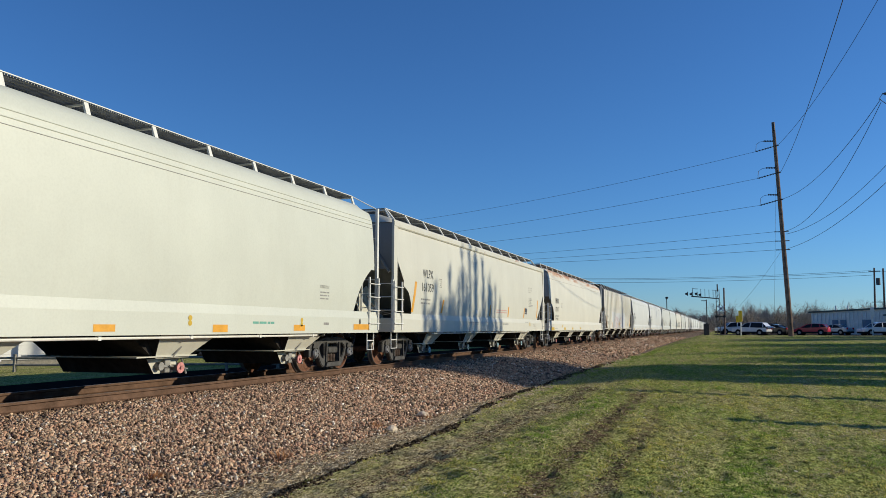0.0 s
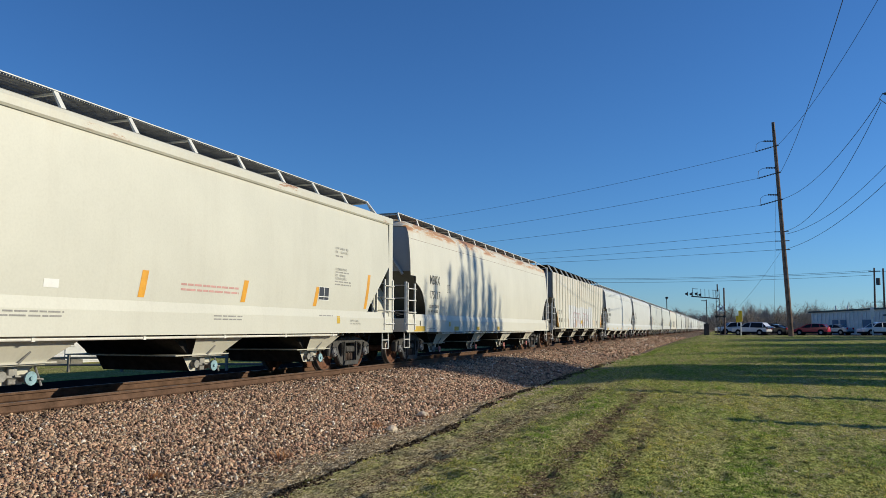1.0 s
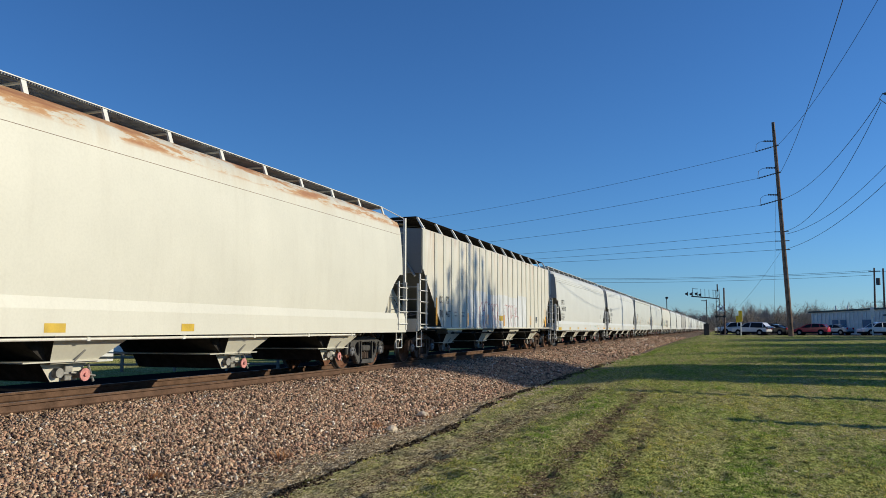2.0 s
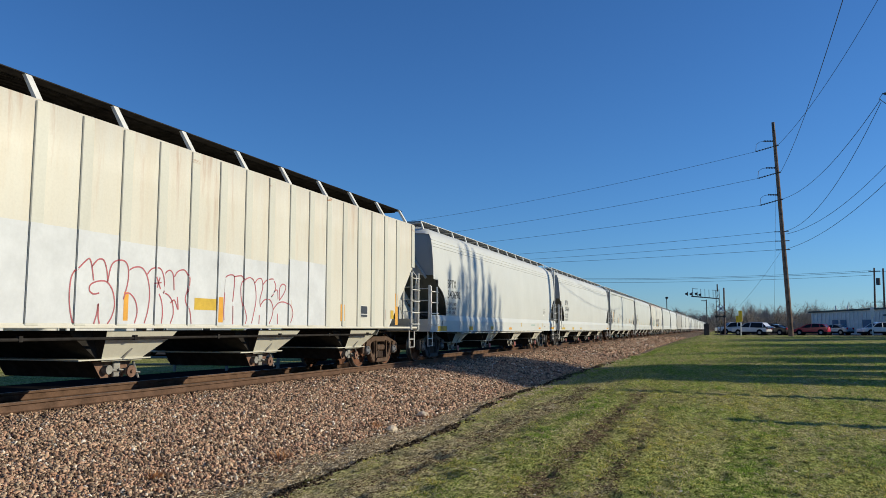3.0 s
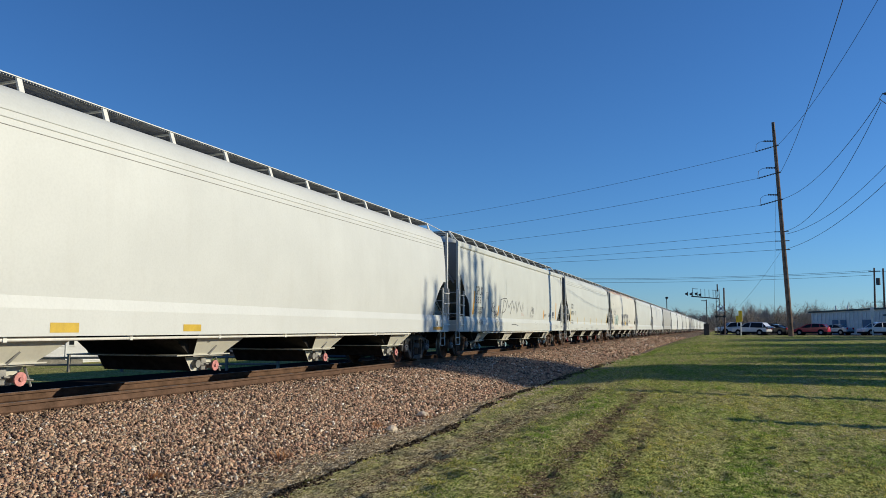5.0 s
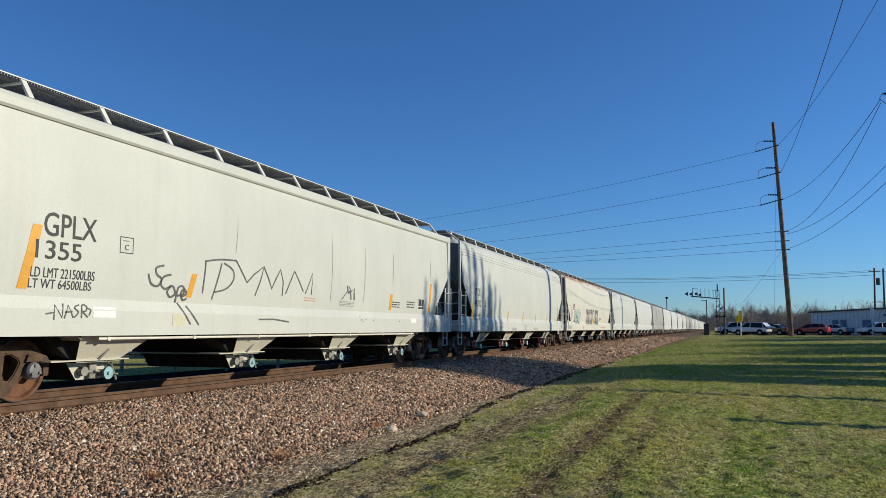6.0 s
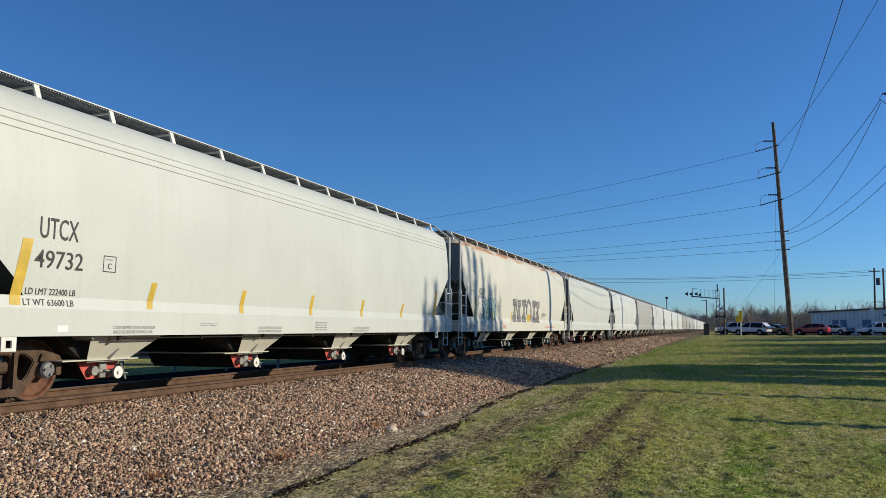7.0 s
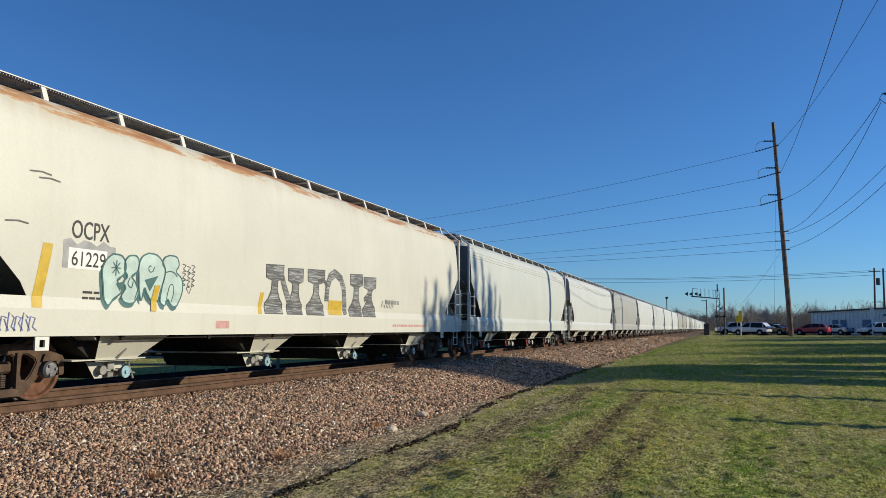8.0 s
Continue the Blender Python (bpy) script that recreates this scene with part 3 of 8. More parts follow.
def add_truck(car, y, tone, wheels):
    for s in (-1, 1):
        f = share("side_frame", TRUCK["frame_" + tone], car, pose(s * 1.0, y, 0))
        for d in (-0.15, 0.0, 0.15):
            share("spring", TRUCK["spring"], f, pose(0, d, 0))
    share("bolster", TRUCK["bolster_" + tone], car, pose(0, y, 0))
    for s in (-1, 1):
        w = share("wheelset", TRUCK["wheelset"], car, pose(0, y + s * 0.889, WHEEL_R))
        share("bearing_cap", TRUCK["bearing", 1], w, pose(0, 0, 0))
        share("bearing_cap", TRUCK["bearing", -1], w, pose(0, 0, 0))
        wheels.append((w, y + s * 0.889))


def hopper_bay(width):
    """One discharge bay: sloping plates from the sill down to the gate, and the shaded slope sheet before it."""
    bm = bmesh.new()
    w = width / 2
    levels = [(1.46, -0.60, min(w * 0.9, 1.02), 1.02), (1.43, -0.58, min(w * 0.86, 0.96), 0.94), (1.24, -0.46, 0.46, 0.60), (1.22, -0.44, 0.44, 0.54)]
    rings = []
    for x, y0, y1, z in levels:
        rings.append([bm.verts.new(p) for p in ((-x, y0, z), (x, y0, z), (x, y1, z), (-x, y1, z))])
    for a, b in zip(rings, rings[1:]):
        for k in range(4):
            f = bm.faces.new((a[k], a[(k + 1) % 4], b[(k + 1) % 4], b[k]))
            # fore and aft faces: shade painted in as near-black
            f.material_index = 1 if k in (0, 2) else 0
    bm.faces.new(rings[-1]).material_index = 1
    for q in (-1, 1):
        # sloping plates across the car, fore and aft of the gate, near-black for their shade
        out = [(q * min(w, 1.02), 1.02), (q * min(w, 1.02), 0.97), (q * 0.47, 0.57), (q * 0.40, 0.57), (q * 0.40, 1.02)]
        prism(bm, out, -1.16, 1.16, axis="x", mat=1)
    return bm


def gate_mesh():
    bm = bmesh.new()
    prism(bm, [(-0.44, 0.545), (0.44, 0.545), (0.24, 0.27), (-0.24, 0.27)], -1.02, 1.02, axis="x")
    # cross faces of the gate get the same painted shade
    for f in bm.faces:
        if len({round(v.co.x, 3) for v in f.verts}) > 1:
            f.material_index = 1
    return bm


def gate_flange():
    bm = bmesh.new()
    box(bm, -1.27, 1.27, -0.95, 0.60, 0.565, 0.585)
    return bm


def gate_gear(s):
    """Capstan drum, links and a hanging pin on one side of a gate."""
    bm = bmesh.new()
    tube(bm, (s * 1.00, 0.22, 0.36), (s * 1.20, 0.22, 0.36), 0.055, 12)
    tube(bm, (s * 1.16, 0.22, 0.36), (s * 1.20, 0.22, 0.36), 0.085, 12)
    tube(bm, (s * 1.02, -0.16, 0.40), (s * 1.12, -0.16, 0.40), 0.075, 10)
    tube(bm, (s * 1.09, -0.16, 0.40), (s * 1.09, 0.22, 0.36), 0.03, 6)
    box(bm, min(s * 1.05, s * 1.10), max(s * 1.05, s * 1.10), -0.05, 0.10, 0.28, 0.56, bevel=0.01)
    tube(bm, (s * 1.14, 0.02, 0.40), (s * 1.16, 0.48, 0.33), 0.016, 6)
    tube(bm, (s * 1.1, 0.38, 0.52), (s * 1.15, 0.46, 0.24), 0.018, 6)
    tube(bm, (s * 1.26, -0.05, 0.57), (s * 1.32, 0.10, 0.74), 0.016, 6)
    return bm


def ladder(bm, x, y0, y1, z0, z1, rungs, flat=0.05):
    for y in (y0, y1):
        box(bm, x - 0.02, x + 0.02, y - flat / 2, y + flat / 2, z0, z1)
    for k in range(rungs):
        z = z0 + (z1 - z0) * (k + 0.5) / rungs
        tube(bm, (x + 0.035, y0 - 0.04, z), (x + 0.035, y1 + 0.04, z), 0.014, 6)


def stirrup(bm, x, y0, y1):
    path_tube(bm, [(x, y0, 1.0), (x, y0, 0.50), (x, y1, 0.50), (x, y1, 1.0)], 0.018)
    tube(bm, (x, y0, 0.74), (x, y1, 0.74), 0.015, 6)


def roof_walk(length, bar_step):
    """Open grating along one roof edge, with its edge angles."""
    bm = bmesh.new()
    h = length / 2 - 0.25
    box(bm, 0.20, 0.23, -h, h, 4.59, 4.63)
    n = int(2 * h / bar_step)
    for k in range(n):
        y = -h + 2 * h * (k + 0.5) / n
        box(bm, 0.23, 1.05, y - 0.006, y + 0.006, 4.595, 4.63)
    for k in range(5):
        x = 0.30 + k * 0.17
        box(bm, x - 0.005, x + 0.005, -h, h, 4.60, 4.622)
    return bm


# ---- markings on the car sides ----
def skin(y, z, lift=0.006, ribbed=False):
    """A place on the lawn-side sheet of a car, a paint film's thickness proud."""
    lift *= 0.5
    if ribbed:
        k = (y + 0.03) / 0.83
        return ((1.608 if abs(k - round(k)) < 0.1325 else 1.58) + lift, y, z)
    if z < 1.33:
        return (1.615 + lift, y, z)
    if z < 1.50:
        return (1.615 + (side_x(1.50) - 1.615) * (z - 1.33) / 0.17 + lift, y, z)
    return (side_x(z) + lift, y, z)


RIBBED = [False]


def laid(name, quads, mat, car, label="", lift=0.006):
    """Thin paint or stickers that follow the side sheet: a list of outlines in (y, z), each cut into bands."""
    bm = bmesh.new()
    for outline in quads:
        bm.faces.new([bm.verts.new((0, a, b)) for a, b in outline])
    bmesh.ops.remove_doubles(bm, verts=bm.verts, dist=1e-4)
    zs = [v.co.z for v in bm.verts]
    z = math.floor(min(zs) / 0.1) * 0.1 + 0.1
    while z < max(zs):
        bmesh.ops.bisect_plane(bm, geom=bm.verts[:] + bm.edges[:] + bm.faces[:], plane_co=(0, 0, z), plane_no=(0, 0, 1))
        z += 0.1
    for v in bm.verts:
        at = v.co.y + (sum(f.calc_center_median().y for f in v.link_faces) / max(1, len(v.link_faces)) - v.co.y) * 0.05 if RIBBED[0] else v.co.y
        v.co = (skin(at, v.co.z, lift, RIBBED[0])[0], v.co.y, v.co.z)
    return part(name, bm, M[mat], car, label)


def patch(car, y0, y1, z0, z1, mat):
    lift = 0.004 if mat in ("overpaint", "grey_spray") else 0.007
    name = {"orange": "reflector", "yellow": "reflector", "panel": "data_panel", "overpaint": "overpaint"}.get(mat, "sticker")
    if mat == "white":
        mat = "plate_white"
    if RIBBED[0] and y1 - y0 > 0.5:
        cuts = sorted([y0, y1] + [y for k in range(-10, 11) for y in (0.83 * k - 0.14, 0.83 * k + 0.08) if y0 < y < y1])
        for a, b in zip(cuts, cuts[1:]):
            laid(name, [[(a + 0.003, z0), (b - 0.003, z0), (b - 0.003, z1), (a + 0.003, z1)]], mat, car, lift=lift)
        return
    if mat in ("overpaint", "grey_spray"):
        n = 8
        low = [(y0 + (y1 - y0) * k / n, z0) for k in range(n + 1)]
        high = [(y0 + (y1 - y0) * k / n, z1 + 0.05 * math.sin(k * 2.3)) for k in range(n, -1, -1)]
        return laid(name, [low + high], mat, car, lift=lift)
    ob = laid(name, [[(y0, z0), (y1, z0), (y1, z1), (y0, z1)]], mat, car, lift=lift)
    if mat == "panel":
        g = 0.012
        w, h = y1 - y0, z1 - z0
        laid("panel_border", [[(y0 - g, z0 - g), (y1 + g, z0 - g), (y1 + g, z0), (y0 - g, z0)], [(y0 - g, z1), (y1 + g, z1), (y1 + g, z1 + g), (y0 - g, z1 + g)],
                              [(y0 - g, z0), (y0, z0), (y0, z1), (y0 - g, z1)], [(y1, z0), (y1 + g, z0), (y1 + g, z1), (y1, z1)],
                              [(y0 + 0.5 * w, z0), (y0 + 0.54 * w, z0), (y0 + 0.54 * w, z1), (y0 + 0.5 * w, z1)], [(y0, z0 + 0.22 * h), (y1, z0 + 0.22 * h), (y1, z0 + 0.28 * h), (y0, z0 + 0.28 * h)]],
             "plate_white", car, lift=0.010)
    return ob


def slash(car, ya, za, yb, zb, w, mat, lift=0.006):
    laid("reflector", [[(yb - w / 2, zb), (yb + w / 2, zb), (ya + w / 2, za), (ya - w / 2, za)]], mat, car, lift=lift)


def lines_mark(car, y0, y1, z0, z1, n, mat):
    """Writing too small to read, as rows of bars."""
    h = (z1 - z0) / n
    out = []
    for k in range(n):
        a, b = z0 + h * (k + 0.30), z0 + h * (k + 0.72)
        y = y0
        while y < y1 - 0.02:
            step = min(y1 - y, random.uniform(0.10, 0.30))
            out.append([(y, a), (y + step * 0.86, a), (y + step * 0.86, b), (y, b)])
            y += step
    tagged(laid("lettering", out, mat, car), kind="stuff")


def letters(me, car):
    """Splits painted words into one part for each letter."""
    bm = bmesh.new()
    bm.from_mesh(me)
    todo = set(bm.verts)
    while todo:
        group, queue = set(), [todo.pop()]
        while queue:
            v = queue.pop()
            group.add(v)
            for e in v.link_edges:
                w = e.other_vert(v)
                if w in todo:
                    todo.discard(w)
                    queue.append(w)
        one = bmesh.new()
        twin = {v: one.verts.new(v.co) for v in group}
        for f in {f for v in group for f in v.link_faces}:
            one.faces.new([twin[v] for v in f.verts])
        part("letter", one, me.materials[0], car)
    bm.free()


def text_mark(car, words, y0, y1, z0, z1, mat):
    curve = bpy.data.curves.new("lettering", "FONT")
    curve.body, curve.size = words, 1.0
    curve.resolution_u = 3
    curve.offset = 0.004 if z1 - z0 > 0.2 else 0.0
    tmp = new("lettering", curve)
    bpy.context.view_layer.update()
    me = bpy.data.meshes.new_from_object(tmp.evaluated_get(bpy.context.evaluated_depsgraph_get()))
    bpy.data.objects.remove(tmp)
    co = np.array([v.co[:] for v in me.vertices])
    lo, hi = co.min(0), co.max(0)
    for v in me.vertices:
        y = y0 + (v.co.x - lo[0]) / (hi[0] - lo[0]) * (y1 - y0)
        z = z0 + (v.co.y - lo[1]) / (hi[1] - lo[1]) * (z1 - z0)
        v.co = skin(y, z, 0.012, RIBBED[0])
    me.materials.clear()
    me.materials.append(M[mat])
    if z1 - z0 > 0.2:
        letters(me, car)
    else:
        tagged(share("lettering", me, car, pose(0, 0, 0)), kind="stuff")


def end_mark(car, words, x0, x1, z0, z1, y):
    """Lettering on the front end wall."""
    curve = bpy.data.curves.new("lettering", "FONT")
    curve.body, curve.size, curve.resolution_u = words, 1.0, 3
    tmp = new("lettering", curve)
    bpy.context.view_layer.update()
    me = bpy.data.meshes.new_from_object(tmp.evaluated_get(bpy.context.evaluated_depsgraph_get()))
    bpy.data.objects.remove(tmp)
    co = np.array([v.co[:] for v in me.vertices])
    lo, hi = co.min(0), co.max(0)
    for v in me.vertices:
        v.co = (x0 + (v.co.x - lo[0]) / (hi[0] - lo[0]) * (x1 - x0), y, z0 + (v.co.y - lo[1]) / (hi[1] - lo[1]) * (z1 - z0))
    me.materials.clear()
    me.materials.append(M["black"])
    share("lettering", me, car, pose(0, 0, 0))


def plate_mark(car, y0, y1, z0, z1):
    """A small framed letter C with a line of fine print."""
    g = 0.014
    laid("plate_outline", [[(y0, z0), (y1, z0), (y1, z0 + g), (y0, z0 + g)], [(y0, z1 - g), (y1, z1 - g), (y1, z1), (y0, z1)],
                           [(y0, z0 + g), (y0 + g, z0 + g), (y0 + g, z1 - g), (y0, z1 - g)], [(y1 - g, z0 + g), (y1, z0 + g), (y1, z1 - g), (y1 - g, z1 - g)]], "black", car)
    w, h = y1 - y0, z1 - z0
    text_mark(car, "C", y0 + 0.36 * w, y0 + 0.66 * w, z0 + 0.2 * h, z0 + 0.55 * h, "black")
    lines_mark(car, y0 + 0.2 * w, y1 - 0.2 * w, z0 + 0.68 * h, z0 + 0.84 * h, 1, "faded")


def round_sticker(car, y, z):
    """A small yellow warning sticker with a waist."""
    for d in (-0.045, 0.045):
        laid("sticker", [[(y + 0.055 * math.cos(a * math.pi / 5), z + d + 0.05 * math.sin(a * math.pi / 5)) for a in range(10)]], "yellow", car, lift=0.007 if d < 0 else 0.009)


def oval_mark(car, y, z):
    laid("jacking_hole", [[(y + 0.045 * math.cos(a * math.pi / 8), z + 0.085 * math.sin(a * math.pi / 8)) for a in range(16)]], "black", car)


def stroke(car, pts, w, mat, name="sprayed_line", lift=0.014):
    out = []
    edge = []
    for k in range(len(pts)):
        (ya, za), (yb, zb) = pts[max(0, k - 1)], pts[min(len(pts) - 1, k + 1)]
        if pts[0] == pts[-1] and k in (0, len(pts) - 1):
            (ya, za), (yb, zb) = pts[-2], pts[1]
        d = max(1e-6, math.hypot(yb - ya, zb - za))
        u, v = (yb - ya) / d * w / 2, (zb - za) / d * w / 2
        y, z = pts[k]
        edge.append(((y - v, z + u), (y + v, z - u)))
    for (a, b), (c, d) in zip(edge, edge[1:]):
        out.append([a, b, d, c])
    laid(name, out, mat, car, lift=lift)


def flow(pts, steps=5):
    """A smooth line through a few points."""
    out = []
    for k in range(len(pts) - 1):
        a, b, c, d = pts[max(0, k - 1)], pts[k], pts[k + 1], pts[min(len(pts) - 1, k + 2)]
        for j in range(steps):
            t = j / steps
            out.append(tuple(0.5 * (2 * b[i] + (c[i] - a[i]) * t + (2 * a[i] - 5 * b[i] + 4 * c[i] - d[i]) * t ** 2 + (3 * b[i] - a[i] - 3 * c[i] + d[i]) * t ** 3) for i in (0, 1)))
    return out + [pts[-1]]


def bubble(car, pts, k):
    """One swollen letter: shadow, pale fill and outline."""
    out = flow(pts + pts[:1])
    laid("tag_shadow", [[(p - 0.05, q - 0.07) for p, q in out[:-1]]], "teal", car, lift=0.008 + 0.0005 * k)
    laid("tag_fill", [out[:-1]], "mint", car, lift=0.012 + 0.002 * k)
    stroke(car, out, 0.026, "teal", "tag_outline", 0.021)


def mint_tag(car):
    """Four pale bubble letters with dark outlines and a thick dark shadow."""
    bubble(car, [(-6.79, 2.20), (-6.60, 2.18), (-6.51, 2.04), (-6.54, 1.90), (-6.67, 1.80), (-6.57, 1.70), (-6.58, 1.60), (-6.70, 1.52), (-6.83, 1.41), (-6.90, 1.50), (-6.95, 1.71), (-6.99, 1.94), (-6.92, 2.10)], 0)
    bubble(car, [(-6.45, 2.20), (-6.30, 2.21), (-6.23, 2.12), (-6.25, 1.97), (-6.37, 1.88), (-6.28, 1.79), (-6.19, 1.61), (-6.28, 1.47), (-6.46, 1.46), (-6.55, 1.56), (-6.48, 1.69), (-6.54, 1.78), (-6.46, 1.87), (-6.53, 1.97), (-6.53, 2.11)], 1)
    bubble(car, [(-6.02, 2.28), (-5.81, 2.26), (-5.64, 2.11), (-5.61, 1.92), (-5.68, 1.71), (-5.73, 1.52), (-5.86, 1.50), (-5.99, 1.62), (-6.07, 1.71), (-6.11, 1.51), (-6.18, 1.67), (-6.21, 1.88), (-6.23, 2.06), (-6.16, 2.21)], 2)
    bubble(car, [(-5.51, 2.29), (-5.33, 2.27), (-5.27, 2.14), (-5.33, 2.02), (-5.18, 1.91), (-5.14, 1.70), (-5.23, 1.48), (-5.37, 1.43), (-5.49, 1.55), (-5.57, 1.44), (-5.67, 1.52), (-5.65, 1.77), (-5.60, 2.02), (-5.68, 2.13), (-5.63, 2.24)], 3)
    laid("tag_cut", [[(-6.69, 1.75), (-6.50, 1.80), (-6.60, 1.64)]], "teal", car, lift=0.023)
    laid("tag_cut", [[(-6.08, 1.84), (-5.76, 1.93), (-5.94, 1.66)]], "teal", car, lift=0.023)
    for a in range(4):
        u, v = 0.10 * math.cos(a * math.pi / 4), 0.12 * math.sin(a * math.pi / 4)
        stroke(car, [(-6.71 - u, 1.99 - v), (-6.71 + u, 1.99 + v)], 0.016, "teal", "tag_outline", 0.023)
    stroke(car, [(-5.96 + 0.011 * a * math.cos(a * 0.8), 2.05 + 0.013 * a * math.sin(a * 0.8)) for a in range(1, 9)], 0.018, "teal", "tag_outline", 0.023)
    stroke(car, flow([(-5.62, 1.98), (-5.50, 2.02), (-5.38, 2.00), (-5.30, 1.94)]), 0.022, "teal", "tag_outline", 0.023)
    stroke(car, flow([(-5.52, 1.55), (-5.48, 1.76), (-5.40, 1.80), (-5.36, 1.66), (-5.40, 1.50)]), 0.018, "teal", "tag_outline", 0.023)
    stroke(car, flow([(-6.40, 1.86), (-6.44, 1.76), (-6.36, 1.70), (-6.33, 1.80)]), 0.018, "teal", "tag_outline", 0.023)
    stroke(car, flow([(-6.26, 1.52), (-6.22, 1.68), (-6.28, 1.80)]), 0.016, "teal", "tag_outline", 0.023)
    for k in range(9):
        y, z = -5.17 + 0.12 * (k % 3), 2.17 - 0.12 * (k // 3) - 0.03 * (k % 2)
        stroke(car, flow([(y, z), (y + 0.09, z - 0.02), (y + 0.03, z - 0.08), (y + 0.10, z - 0.12), (y + 0.02, z - 0.13)]), 0.013, "scrawl")
    stroke(car, [(-5.02, 1.78), (-4.88, 1.84), (-4.95, 1.66), (-5.04, 1.76)], 0.014, "scrawl")


def slab(c, h, half, waist=0.13):
    """A tall block with a wide head and a flared foot."""
    return [(c - half, 1.37), (c + half, 1.37), (c + half * 0.96, 1.58), (c + half * 0.62, 1.68), (c + waist, 1.86), (c + waist, h - 0.34), (c + half * 0.95, h - 0.28), (c + half, h),
            (c - half, h - 0.03), (c - half * 0.95, h - 0.29), (c - waist, h - 0.34), (c - waist, 1.86), (c - half * 0.62, 1.68), (c - half * 0.96, 1.58)]


def dark_letters(car):
    """Tall slab-footed shapes in streaky charcoal spray paint."""
    for k, (c, h, half) in enumerate(((-2.24, 2.40, 0.34), (-1.41, 2.38, 0.32), (-0.50, 2.42, 0.40), (1.56, 2.45, 0.36), (2.36, 2.42, 0.38))):
        col = slab(c, h, half, 0.11 + 0.02 * (k % 2))
        laid("letter_block", [col], "streaky", car, lift=0.010 + 0.001 * k)
        stroke(car, col + col[:1], 0.024, "charcoal", "letter_outline", 0.018)
        for j in range(5):
            z = 1.42 + 0.055 * j
            stroke(car, [(c - half * 0.8, z), (c, z - 0.012), (c + half * 0.8, z)], 0.012, "scrawl", "letter_streak", 0.020)
    stroke(car, [(-2.05, 2.30), (-1.86, 1.95), (-1.62, 1.62)], 0.17, "streaky", "letter_bar", 0.016)
    arch = [(0.02, 1.70), (0.03, 2.02), (0.16, 2.26), (0.42, 2.38), (0.70, 2.28), (0.86, 2.05), (0.94, 1.72), (1.00, 1.40)]
    stroke(car, arch, 0.20, "streaky", "letter_bar", 0.013)
    stroke(car, [(y - 0.06, z + 0.10) for y, z in arch[:6]], 0.022, "charcoal", "letter_outline", 0.018)
    stroke(car, [(-0.42, 2.15), (-0.15, 2.20), (0.02, 2.05)], 0.10, "charcoal", "letter_bar", 0.017)
    stroke(car, [(2.62, 2.30), (2.45, 2.05), (2.05, 1.80)], 0.14, "streaky", "letter_bar", 0.016)
    for k in range(4):
        stroke(car, [(3.12 + 0.22 * k, 1.62), (3.20 + 0.22 * k, 1.82 + 0.04 * (k % 2)), (3.27 + 0.22 * k, 1.64)], 0.022, "scrawl")


